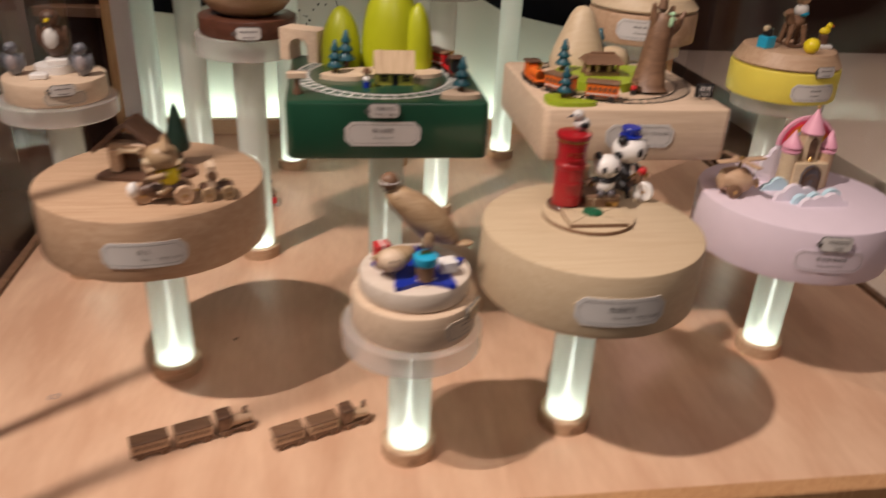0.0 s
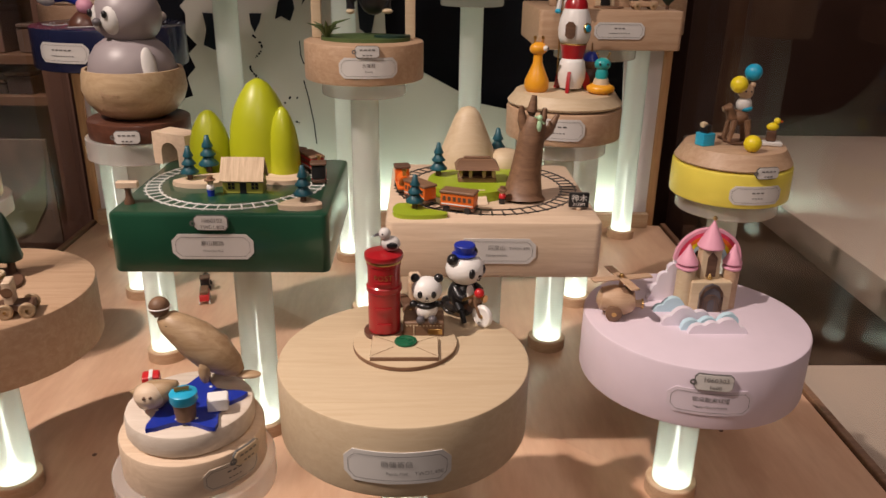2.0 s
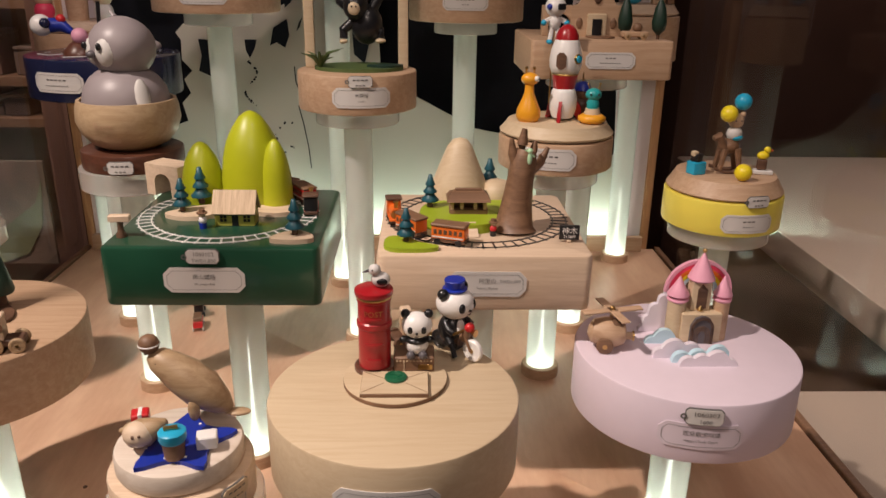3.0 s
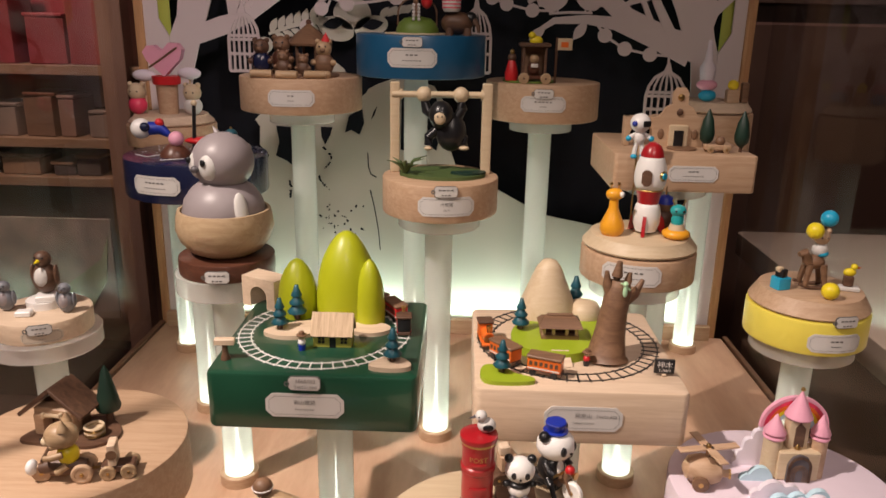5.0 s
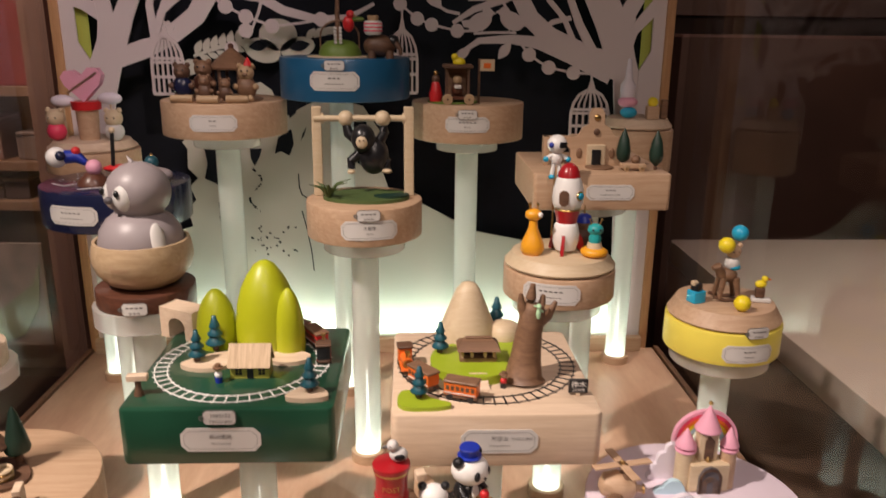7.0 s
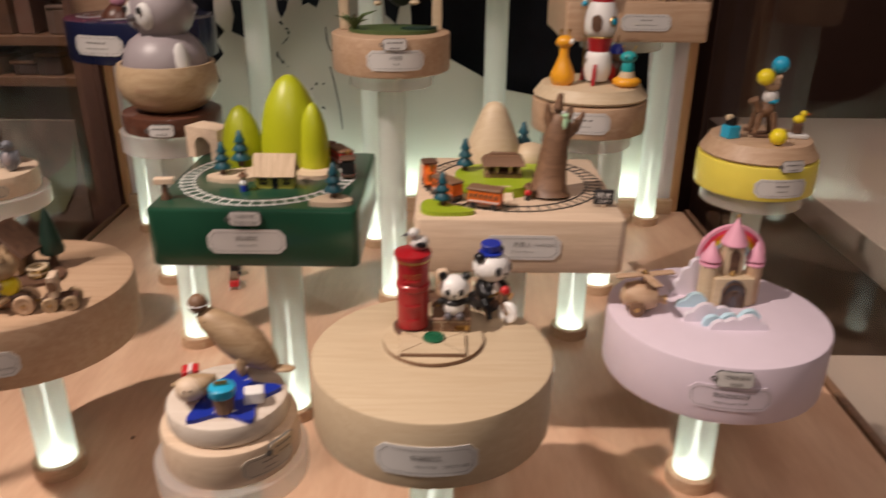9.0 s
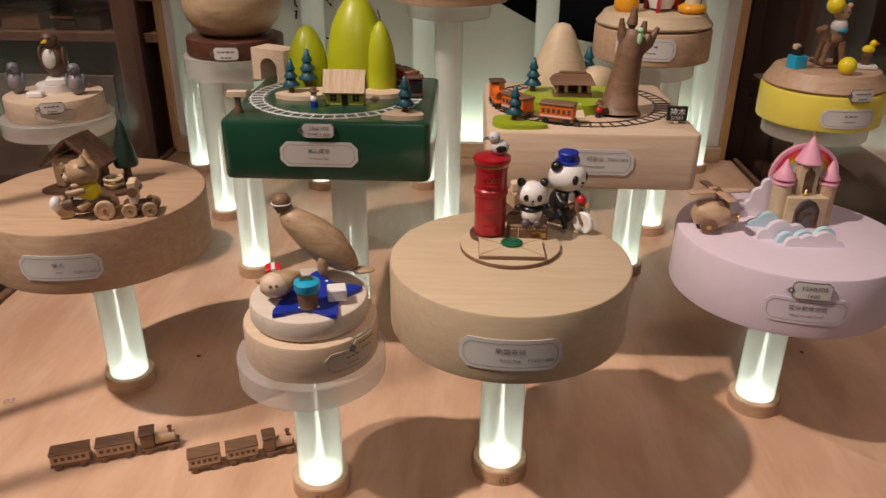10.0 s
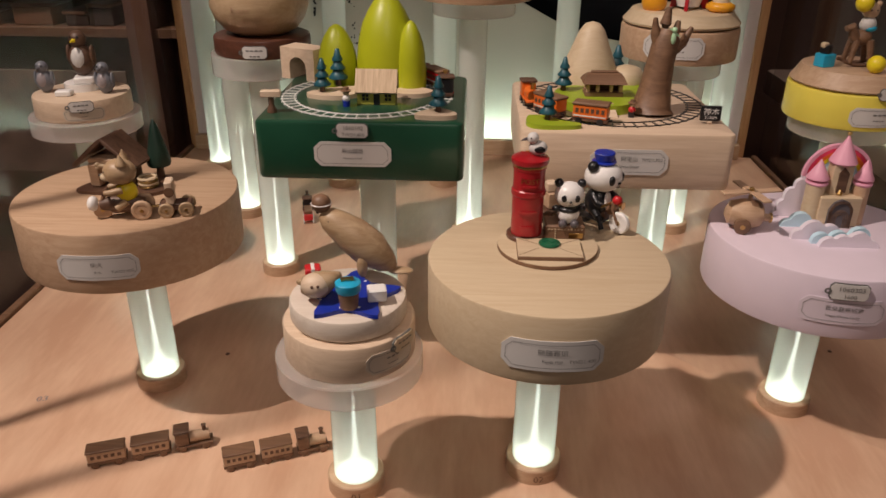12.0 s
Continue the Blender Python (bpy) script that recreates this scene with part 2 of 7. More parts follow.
class Build:
    """Collects faces of several solids, each with its own material, for one mesh."""

    def __init__(self):
        self.v, self.f, self.m, self.slots = [], [], [], []

    def slot(self, name):
        if name not in self.slots:
            self.slots.append(name)
        return self.slots.index(name)

    def add(self, verts, faces, mat, x=None):
        n, k = len(self.v), self.slot(mat)
        self.v += [(x @ Vector(p)) if x is not None else Vector(p) for p in verts]
        self.f += [[n + i for i in f] for f in faces]
        self.m += [k] * len(faces)
        return self

    def loft(self, rings, mat, x=None, cap=True):
        n, k = len(rings[0]), len(rings)
        verts = [p for r in rings for p in r]
        faces = [(j * n + i, j * n + (i + 1) % n, (j + 1) * n + (i + 1) % n, (j + 1) * n + i) for j in range(k - 1) for i in range(n)]
        if cap:
            faces += [tuple(reversed(range(n))), tuple(range((k - 1) * n, k * n))]
        return self.add(verts, faces, mat, x)

    def lathe(self, at, profile, mat, seg=32, x=None, squash=1.0):
        rings = [[(max(r, 1e-5) * math.cos(2 * math.pi * i / seg), squash * max(r, 1e-5) * math.sin(2 * math.pi * i / seg), z) for i in range(seg)] for r, z in profile]
        mm = Matrix.Translation(at)
        return self.loft(rings, mat, mm @ x if x is not None else mm)

    def disc(self, at, r, h, mat, bevel=0.002, seg=64, top=None):
        b, q = bevel, (r if top is None else top)
        prof = [(r - b, 0), (r - b * 0.3, b * 0.3), (r, b), (q, h - b), (q - b * 0.3, h - b * 0.3), (q - b, h)]
        return self.lathe(at, prof, mat, seg)

    def ball(self, at, r, mat, scale=(1, 1, 1), seg=20, turn=None):
        prof = [(r * math.sin(math.pi * i / 12), -r * math.cos(math.pi * i / 12)) for i in range(13)]
        x = Matrix.Diagonal((*scale, 1))
        if turn is not None:
            x = turn @ x
        return self.lathe(at, prof, mat, seg, x)

    def box(self, at, size, mat, rz=0.0, bevel=0.0012, turn=None):
        """at: centre of the foot."""
        sx, sy, sz = size
        b = min(bevel, sx * 0.3, sy * 0.3, sz * 0.3)
        inner, outer = ring_rect(sx - 2 * b, sy - 2 * b, b * 0.5 + 1e-5, 2), ring_rect(sx, sy, b + 1e-5, 2)
        rings = [[(p[0], p[1], z) for p in ring] for ring, z in ((inner, 0), (outer, b), (outer, sz - b), (inner, sz))]
        x = Matrix.Translation(at) @ (turn if turn is not None else Matrix.Rotation(radians(rz), 4, "Z"))
        return self.loft(rings, mat, x)

    def slab(self, at, size, mat, corner, bevel):
        sx, sy, sz = size
        b = bevel
        rings = []
        for inset, z in ((b, 0), (b * 0.3, b * 0.3), (0, b), (0, sz - b), (b * 0.3, sz - b * 0.3), (b, sz)):
            rings.append([(p[0], p[1], z) for p in ring_rect(sx - 2 * inset, sy - 2 * inset, corner - inset * 0.5, 6)])
        return self.loft(rings, mat, Matrix.Translation(at))

    def prism(self, pts, z0, z1, mat, x=None):
        return self.loft([[(p[0], p[1], z0) for p in pts], [(p[0], p[1], z1) for p in pts]], mat, x)

    def tube(self, pts, radii, mat, seg=10):
        pts = [Vector(p) for p in pts]
        if not isinstance(radii, (list, tuple)):
            radii = [radii] * len(pts)
        rings = []
        for i, p in enumerate(pts):
            d = (pts[min(i + 1, len(pts) - 1)] - pts[max(i - 1, 0)]).normalized()
            q = d.to_track_quat("Z", "Y")
            rings.append([p + q @ Vector((radii[i] * math.cos(2 * math.pi * k / seg), radii[i] * math.sin(2 * math.pi * k / seg), 0)) for k in range(seg)])
        return self.loft(rings, mat)


def part(name, b, parent=None, label="", sharp=38):
    """One mesh object from a Build, under a thing or a part. The Build is in world places."""
    base, p = Vector((0, 0, 0)), parent
    while p is not None:
        base += p.location
        p = p.parent
    me = bpy.data.meshes.new(name)
    me.from_pydata([tuple(v - base) for v in b.v], [], b.f)
    for s in b.slots:
        me.materials.append(MATS[s])
    me.polygons.foreach_set("material_index", b.m)
    me.polygons.foreach_set("use_smooth", [True] * len(b.f))
    me.update()
    bm = bmesh.new(); bm.from_mesh(me); bmesh.ops.recalc_face_normals(bm, faces=bm.faces); bm.to_mesh(me); bm.free()
    me.set_sharp_from_angle(angle=radians(sharp))
    ob = new(name, me)
    if parent is not None:
        ob.parent = parent
    if label:
        tagged(ob, label)
    return ob


PIECES = {}


def shared(key, b, sharp=38):
    """A mesh that several alike pieces share, made once."""
    if key not in PIECES:
        ob = part(key[0], b, None, "", sharp)
        PIECES[key] = ob.data
        bpy.data.objects.remove(ob)
    return PIECES[key]


def piece(name, me, parent, m):
    """One of several alike pieces under a part, placed by a world matrix."""
    base, p = Vector((0, 0, 0)), parent
    while p is not None:
        base += p.location
        p = p.parent
    ob = new(name, me)
    ob.parent = parent
    ob.matrix_local = Matrix.Translation(-base) @ m
    return ob


def thing(name, place, label, category, group=""):
    ob = new(name)
    ob.location, ob.empty_display_size = place, 0.02
    return tagged(ob, label, category, group)


def fixed(name, b, label="", category="structure"):
    return tagged(part(name, b), label, category, "", "structure")

# ---- the case: table, panes, back panel ----
XL, XR, YF, YB = -0.52, 0.476, 0.300, 1.205
fixed("table_top", Build().slab(((XL + XR) / 2, (YF + YB) / 2, -0.025), (XR - XL, YB - YF, 0.025), "table_birch", 0.004, 0.002), "pale birch plywood display table top with warm sheen", "table")
fixed("table_edge_trim", Build().box(((XL + XR) / 2, YF - 0.009, -0.027), (XR - XL + 0.03, 0.016, 0.030), "frame_wood"), "wooden edge strip along the table front", "trim")
for n, x in (("table_side_trim_west", XL - 0.006), ("table_side_trim_east", XR + 0.006)):
    fixed(n, Build().box((x, (YF + YB) / 2, -0.027), (0.009, YB - YF, 0.031), "brown_wood"), "dark wooden strip along the side of the table", "trim")
fixed("plinth", Build().box(((XL + XR) / 2, (YF + YB) / 2, -0.9), (XR - XL - 0.02, YB - YF - 0.02, 0.87), "brown_shop"), "brown plinth under the display table", "plinth")
for n, x in (("side_pane_west", XL - 0.016), ("side_pane_east", XR + 0.016)):
    pane = fixed(n, Build().box((x, (YF + YB) / 2, -0.02), (0.006, YB - YF, 1.1), "pane_glass", bevel=0.0005), "clear glass side pane of the display case", "glass pane")
    pane.visible_shadow = False

# unseen uprights, added to cast the two diagonal shadow bands on the table
for n, y in (("case_edge_corner", 0.236), ("case_edge_side", 0.331)):
    fixed(n, Build().box((-0.537, y, -0.03), (0.008, 0.008, 1.1), "grey_fur", 0, 0.001), "slim unseen upright strip that casts a shadow band", "edge strip")

# shop around the case
fixed("floor", Build().box((0, 0.5, -0.95), (6, 6, 0.04), "dark_shop"), "dark shop floor", "floor")
fixed("ceiling", Build().box((0, 0.5, 2.5), (6, 6, 0.04), "dark_shop"), "dark shop ceiling", "ceiling")
fixed("wall_north", Build().box((0, 3.5, -0.91), (6, 0.05, 3.41), "dark_shop"), "dark brown shop wall", "wall")
fixed("wall_south", Build().box((0, -2.5, -0.91), (6, 0.05, 3.41), "dark_shop"), "dark brown shop wall", "wall")
fixed("wall_west", Build().box((-3.0, 0.5, -0.91), (0.05, 5.9, 3.41), "brown_shop"), "brown shop wall", "wall")
fixed("wall_east", Build().box((3.0, 0.5, -0.91), (0.05, 5.9, 3.41), "dark_shop"), "dark brown shop wall", "wall")

# neighbouring counters and shelves seen through the side panes
fixed("counter_east", Build().slab((1.25, 1.10, -0.06), (1.0, 1.68, 0.06), "beige_shop", 0.02, 0.004), "pale beige counter beside the case", "counter")
fixed("counter_east_base", Build().box((1.27, 1.10, -0.91), (0.92, 1.58, 0.85), "dark_shop"), "dark base of the neighbouring counter", "counter")
fixed("ledge_east", Build().box((0.590, 0.46, -0.09), (0.206, 0.64, 0.05), "beige_shop"), "pale ledge along the case", "ledge")
fixed("ledge_east_base", Build().box((0.600, 0.46, -0.91), (0.18, 0.62, 0.82), "dark_shop"), "dark base of the side ledge", "ledge")
fixed("cabinet_east", Build().box((1.75, 3.2, -0.91), (1.3, 0.4, 1.45), "brown_shop", 0, 0.01), "brown cabinet against the shop wall", "cabinet")
# added board; its brown imitates the hazy reflections on the east pane
fixed("haze_board_east", Build().box((1.6, 3.44, 0.62), (2.4, 0.03, 1.3), "mottled_shop"), "added brownish board imitating haze and reflections on the glass", "board")
fixed("shelf_back_west", Build().box((-1.8, 2.66, -0.7), (2.3, 0.03, 1.2), "brown_shop"), "brown back panel of a shop shelf", "panel")
fixed("shelf_foot_west", Build().box((-1.8, 2.62, -0.91), (2.3, 0.10, 0.21), "dark_shop"), "dark foot of the shop shelf", "panel")
fixed("shelf_top_west", Build().box((-1.8, 2.66, 0.50), (2.3, 0.03, 0.95), "red_shop"), "dark red upper board of a shop shelf", "panel")
for z in (0.335, 0.10, -0.03):
    fixed("shelf_board_west", Build().box((-1.8, 2.52, z), (2.3, 0.25, 0.03), "brown_wood"), "brown wooden shelf board", "shelf")
fixed("shelf_upright_west", Build().box((-1.10, 2.50, -0.7), (0.08, 0.26, 2.1), "brown_shop"), "brown upright at the end of the shop shelf", "shelf")
shelf_poster = fixed("shelf_poster", Build().box((-1.47, 2.40, -0.50), (0.58, 0.012, 0.36), "poster_shop"), "faded flower-print board leaning on the shelf", "board")
b = Build()
blob_pts = [(-1.42, -0.43), (-1.22, -0.28), (-1.19, -0.20), (-1.21, -0.36), (-1.27, -0.46), (-1.38, -0.50)]
b.prism(blob_pts, 0, 0.003, "leaf_shop", Matrix(((1, 0, 0, 0), (0, 0, 1, 2.389), (0, 1, 0, 0), (0, 0, 0, 1))))
part("leaf_print", b, shelf_poster, "pale green printed patch")
goods = random.Random(12)
for z, top, colours in ((0.365, 0.30, ("dark_red", "red_shop", "dark_red", "red_brown")), (0.13, 0.16, ("brown_shop", "walnut", "mottled_shop", "red_brown")), (0.0, 0.07, ("walnut", "brown_wood", "dark_shop", "mottled_shop"))):
    x = -1.95
    while x < -1.2:
        w = goods.uniform(0.05, 0.14)
        h = top * goods.uniform(0.45, 0.95)
        t = thing("shop_carton", (x + w / 2, 2.52, z), "dim carton standing on the shop shelf", "carton", "cartons on the shelf")
        m = goods.choice(colours)
        part("carton", Build().box((x + w / 2, 2.50, z), (w, 0.14, h), m, goods.uniform(-6, 6), 0.004), t)
        part("lid", Build().box((x + w / 2, 2.50, z + h), (w + 0.006, 0.146, 0.012), goods.choice(colours), 0, 0.003), t)
        x += w + goods.uniform(0.01, 0.06)

# back panel: wooden frame, dark backing, two layers of cut white board
BX0, BX1, BY = -0.513, 0.451, 1.21
fixed("back_board", Build().box(((BX0 + BX1) / 2, BY + 0.085, 0.0), (BX1 - BX0, 0.008, 1.0), "navy_back"), "near-black board closing the back of the case", "board")
for n, x in (("back_frame_west", BX0 - 0.006), ("back_frame_east", BX1 + 0.006)):
    fixed(n, Build().box((x, BY + 0.045, -0.01), (0.014, 0.10, 1.0), "frame_wood"), "light wooden upright of the back frame", "frame")
fixed("back_ledge", Build().box(((BX0 + BX1) / 2, BY - 0.016, 0.0), (BX1 - BX0 - 0.003, 0.012, 0.027), "beech"), "low wooden ledge hiding the light strip", "ledge")


def flat(b, pts, mat, y, thick=0.004):
    """An upright cut-out from an outline in (x, z)."""
    x = Matrix(((1, 0, 0, 0), (0, 0, 1, y), (0, 1, 0, 0), (0, 0, 0, 1)))
    return b.prism(pts, 0, thick, mat, x)


LAYER = [0]


def ribbon(b, pts, widths, mat, y, thick=0.004):
    LAYER[0] = (LAYER[0] + 1) % 8
    y -= 0.0004 * LAYER[0]
    left, right = [], []
    for i, p in enumerate(pts):
        p = Vector(p)
        d = (Vector(pts[min(i + 1, len(pts) - 1)]) - Vector(pts[max(i - 1, 0)])).normalized()
        n = Vector((-d.y, d.x)) * widths[i] / 2
        left.append(p + n); right.append(p - n)
    for i in range(len(pts) - 1):
        flat(b, [left[i], right[i], right[i + 1], left[i + 1]], mat, y, thick)
    for i in range(1, len(pts) - 1):
        dot(b, pts[i], widths[i] / 2, mat, y - 0.00015, thick, 14)
    return b


def dot(b, c, r, mat, y, thick=0.004, n=16, sx=1.0, lean=0.0):
    pts = []
    for i in range(n):
        a = 2 * math.pi * i / n
        u, v = r * sx * math.cos(a), r * math.sin(a)
        pts.append((c[0] + u * math.cos(lean) - v * math.sin(lean), c[1] + u * math.sin(lean) + v * math.cos(lean)))
    return flat(b, pts, mat, y, thick)


def leaf(b, c, length, lean, mat, y, thick=0.004):
    pts = []
    for s in (1, -1):
        for i in range(6):
            u = i / 6 if s == 1 else 1 - i / 6
            w = s * 0.24 * math.sin(math.pi * u)
            pts.append((c[0] + length * (u * math.cos(lean) - w * math.sin(lean)), c[1] + length * (u * math.sin(lean) + w * math.cos(lean))))
    return flat(b, pts, mat, y, thick)


tree_board = tagged(new("tree_board"), "white cut-out tree board with boughs, cages and berries", "board", "", "structure")
W = "white_panel"
# side margins of the board, cut along the openings beside the trunks
b = Build()
flat(b, [(BX0, 0.0), (-0.473, 0.0), (-0.473, 0.499), (-0.489, 0.527), (-0.490, 0.60), (-0.488, 0.70), (-0.488, 1.0), (BX0, 1.0)], W, BY)
part("border", b, tree_board)
b = Build()
flat(b, [(0.412, 0.0), (BX1, 0.0), (BX1, 1.0), (0.440, 1.0), (0.440, 0.70), (0.434, 0.61), (0.430, 0.576), (0.430, 0.521), (0.412, 0.490)], W, BY)
part("border", b, tree_board)
b = Build()
flat(b, [(-0.4725, 0.0), (-0.4725, 0.499), (-0.458, 0.532), (-0.454, 0.559), (-0.457, 0.587), (-0.470, 0.623), (-0.475, 0.70), (-0.475, 1.0), (-0.45, 1.0), (-0.452, 0.70), (-0.439, 0.623), (-0.429, 0.570), (-0.422, 0.585), (-0.409, 0.608), (-0.415, 0.64), (-0.41, 0.70), (-0.41, 1.0), (-0.33, 1.0), (-0.34, 0.70), (-0.353, 0.623), (-0.378, 0.614), (-0.399, 0.563), (-0.412, 0.523), (-0.391, 0.531), (-0.370, 0.536), (-0.348, 0.551), (-0.312, 0.579), (-0.291, 0.614), (-0.283, 0.66), (-0.28, 0.75), (-0.235, 0.75), (-0.25, 0.64), (-0.256, 0.613), (-0.271, 0.588), (-0.291, 0.558), (-0.340, 0.523), (-0.382, 0.503), (-0.425, 0.488), (-0.437, 0.447), (-0.448, 0.392), (-0.452, 0.257), (-0.452, 0.0)], W, BY)
flat(b, [(-0.493, 0.603), (-0.489, 0.60), (-0.456, 0.588), (-0.452, 0.559), (-0.477, 0.576), (-0.493, 0.581)], W, BY - 0.0007)
ribbon(b, [(-0.367, 0.535), (-0.372, 0.584), (-0.362, 0.615), (-0.35, 0.66)], [0.014, 0.011, 0.009, 0.006], W, BY - 0.001)
ribbon(b, [(-0.367, 0.54), (-0.347, 0.588), (-0.324, 0.622), (-0.30, 0.67)], [0.013, 0.011, 0.009, 0.006], W, BY - 0.001)
ribbon(b, [(-0.355, 0.572), (-0.319, 0.601), (-0.297, 0.622)], [0.009, 0.008, 0.006], W, BY - 0.001)
ribbon(b, [(-0.352, 0.548), (-0.345, 0.558), (-0.337, 0.553), (-0.34, 0.545)], [0.006, 0.005, 0.005, 0.004], W, BY - 0.001)
ribbon(b, [(-0.27, 0.612), (-0.198, 0.607), (-0.127, 0.608)], [0.02, 0.014, 0.010], W, BY - 0.001)
ribbon(b, [(-0.262, 0.607), (-0.199, 0.598), (-0.164, 0.578), (-0.110, 0.565), (-0.06, 0.569), (-0.02, 0.59)], [0.018, 0.016, 0.014, 0.012, 0.008, 0.005], W, BY - 0.001)
ribbon(b, [(-0.194, 0.600), (-0.202, 0.575), (-0.214, 0.549)], [0.005, 0.004, 0.003], W, BY - 0.001)
part("tree_west", b, tree_board)
b = Build()
flat(b, [(0.395, 0.0), (0.4115, 0.0), (0.4115, 0.490), (0.404, 0.513), (0.400, 0.530), (0.405, 0.548), (0.400, 0.575), (0.412, 0.598), (0.425, 0.64), (0.43, 0.70), (0.43, 1.0), (0.40, 1.0), (0.40, 0.70), (0.392, 0.617), (0.378, 0.589), (0.362, 0.618), (0.355, 0.70), (0.355, 1.0), (0.28, 1.0), (0.29, 0.70), (0.308, 0.618), (0.339, 0.553), (0.353, 0.517), (0.345, 0.512), (0.31, 0.50), (0.371, 0.475), (0.38, 0.384), (0.39, 0.2)], W, BY)
flat(b, [(0.400, 0.545), (0.405, 0.548), (0.430, 0.574), (0.436, 0.612), (0.410, 0.58), (0.398, 0.565)], W, BY - 0.0007)
ribbon(b, [(0.37, 0.493), (0.300, 0.517), (0.244, 0.533), (0.198, 0.538), (0.148, 0.535), (0.112, 0.512)], [0.052, 0.034, 0.020, 0.014, 0.010, 0.005], W, BY - 0.001)
ribbon(b, [(0.335, 0.507), (0.262, 0.542), (0.229, 0.571), (0.210, 0.606), (0.195, 0.65), (0.18, 0.72)], [0.036, 0.030, 0.028, 0.026, 0.022, 0.016], W, BY - 0.001)
ribbon(b, [(0.304, 0.530), (0.284, 0.571), (0.260, 0.597), (0.239, 0.623)], [0.009, 0.008, 0.008, 0.006], W, BY - 0.001)
ribbon(b, [(0.336, 0.515), (0.309, 0.562), (0.294, 0.597), (0.284, 0.64)], [0.016, 0.013, 0.011, 0.009], W, BY - 0.001)
ribbon(b, [(0.295, 0.572), (0.266, 0.565), (0.246, 0.553)], [0.008, 0.008, 0.006], W, BY - 0.001)
ribbon(b, [(0.215, 0.606), (0.170, 0.604), (0.129, 0.602)], [0.018, 0.015, 0.012], W, BY - 0.001)
ribbon(b, [(0.192, 0.601), (0.138, 0.583), (0.105, 0.562)], [0.013, 0.010, 0.006], W, BY - 0.001)
ribbon(b, [(0.182, 0.600), (0.190, 0.585), (0.192, 0.570)], [0.005, 0.004, 0.004], W, BY - 0.001)
part("tree_east", b, tree_board)
for x0, x1 in ((-0.494, -0.474), (0.416, 0.434)):
    part("lime_strip", Build().box(((x0 + x1) / 2, BY + 0.014, 0.47), (x1 - x0, 0.003, 0.4), "lime_board"), tree_board, "lime green strip behind the cut openings")
# strings of berries, leaves and two small birds
b = Build()
for pts, r in ((((-0.266, 0.592), (-0.253, 0.583), (-0.222, 0.568), (-0.182, 0.554), (-0.138, 0.559), (-0.104, 0.565)), 0.0112), (((0.005, 0.612), (0.021, 0.590), (0.048, 0.568), (0.071, 0.559), (0.112, 0.550), (0.143, 0.550)), 0.0108), (((0.212, 0.536), (0.229, 0.514), (0.262, 0.494), (0.303, 0.486), (0.340, 0.484)), 0.0112)):
    ribbon(b, list(pts), [0.0038] * len(pts), W, BY - 0.002)
    for i, p in enumerate(pts):
        if i in (1, 2, 3) or (r < 0.0110 and i == 4):
            part("berry", dot(Build(), p, r, W, BY - 0.0062), tree_board)
for p in ((-0.223, 0.547), (-0.247, 0.519), (-0.104, 0.565)):
    part("berry", dot(Build(), p, 0.0112, W, BY - 0.0062), tree_board)
ribbon(b, [(0.082, 0.588), (0.095, 0.580), (0.116, 0.576)], [0.004, 0.005, 0.005], W, BY - 0.002)
ribbon(b, [(0.139, 0.546), (0.17, 0.548), (0.207, 0.548)], [0.004, 0.004, 0.004], W, BY - 0.002)
part("twigs", b, tree_board)
for p, l, a in (((0.058, 0.619), 0.046, -0.9), ((0.199, 0.534), 0.034, -2.2), ((0.134, 0.524), 0.032, -2.5), ((0.012, 0.60), 0.03, 0.4)):
    part("leaf", leaf(Build(), p, l, a, W, BY - 0.006), tree_board)
for x, z, s in ((0.148, 0.564, 1), (0.199, 0.566, -1)):
    b = Build()
    dot(b, (x, z), 0.0135, W, BY - 0.0065, 0.004, 20, 1.5, 0.5 * s)
    dot(b, (x + s * 0.012, z + 0.013), 0.0088, W, BY - 0.0068)
    flat(b, [(x + s * 0.019, z + 0.018), (x + s * 0.026, z + 0.013), (x + s * 0.019, z + 0.010)], W, BY - 0.0066)
    flat(b, [(x - s * 0.008, z + 0.004), (x - s * 0.030, z + 0.002), (x - s * 0.026, z - 0.008), (x - s * 0.010, z - 0.010)], W, BY - 0.0066)
    for q in (-0.004, 0.004):
        ribbon(b, [(x + q, z - 0.010), (x + q, z - 0.019)], [0.002, 0.002], W, BY - 0.005)
    part("bird", b, tree_board, "white cut-out bird on a twig")


def cage(cx, z0, w, h, hang):
    b = Build()
    for i in range(7):
        u = -1 + 2 * i / 6
        pts = [(cx + u * w / 2, z0), (cx + u * w / 2, z0 + h * 0.55), (cx + u * w * 0.44, z0 + h * 0.74), (cx + u * w * 0.30, z0 + h * 0.90), (cx + u * w * 0.08, z0 + h)]
        ribbon(b, pts, [0.0042 if i in (0, 6) else 0.003] * 5, W, BY - 0.004)
    for k in (0.0, 0.30, 0.55, 0.62):
        ribbon(b, [(cx - w / 2, z0 + h * k), (cx + w / 2, z0 + h * k)], [0.0045, 0.0045], W, BY - 0.006)
    flat(b, [(cx - w * 0.12, z0 + h * 0.97), (cx + w * 0.12, z0 + h * 0.97), (cx + 0.002, z0 + h * 1.18), (cx - 0.002, z0 + h * 1.18)], W, BY - 0.0085)
    ribbon(b, [(cx, z0 + h), (cx, hang)], [0.003, 0.003], W, BY - 0.004)
    return part("cage", b, tree_board, "white cut-out birdcage hanging from a bough")


cage(-0.350, 0.447, 0.050, 0.090, 0.56)
cage(0.024, 0.452, 0.048, 0.098, 0.66)
cage(0.334, 0.375, 0.062, 0.084, 0.485)
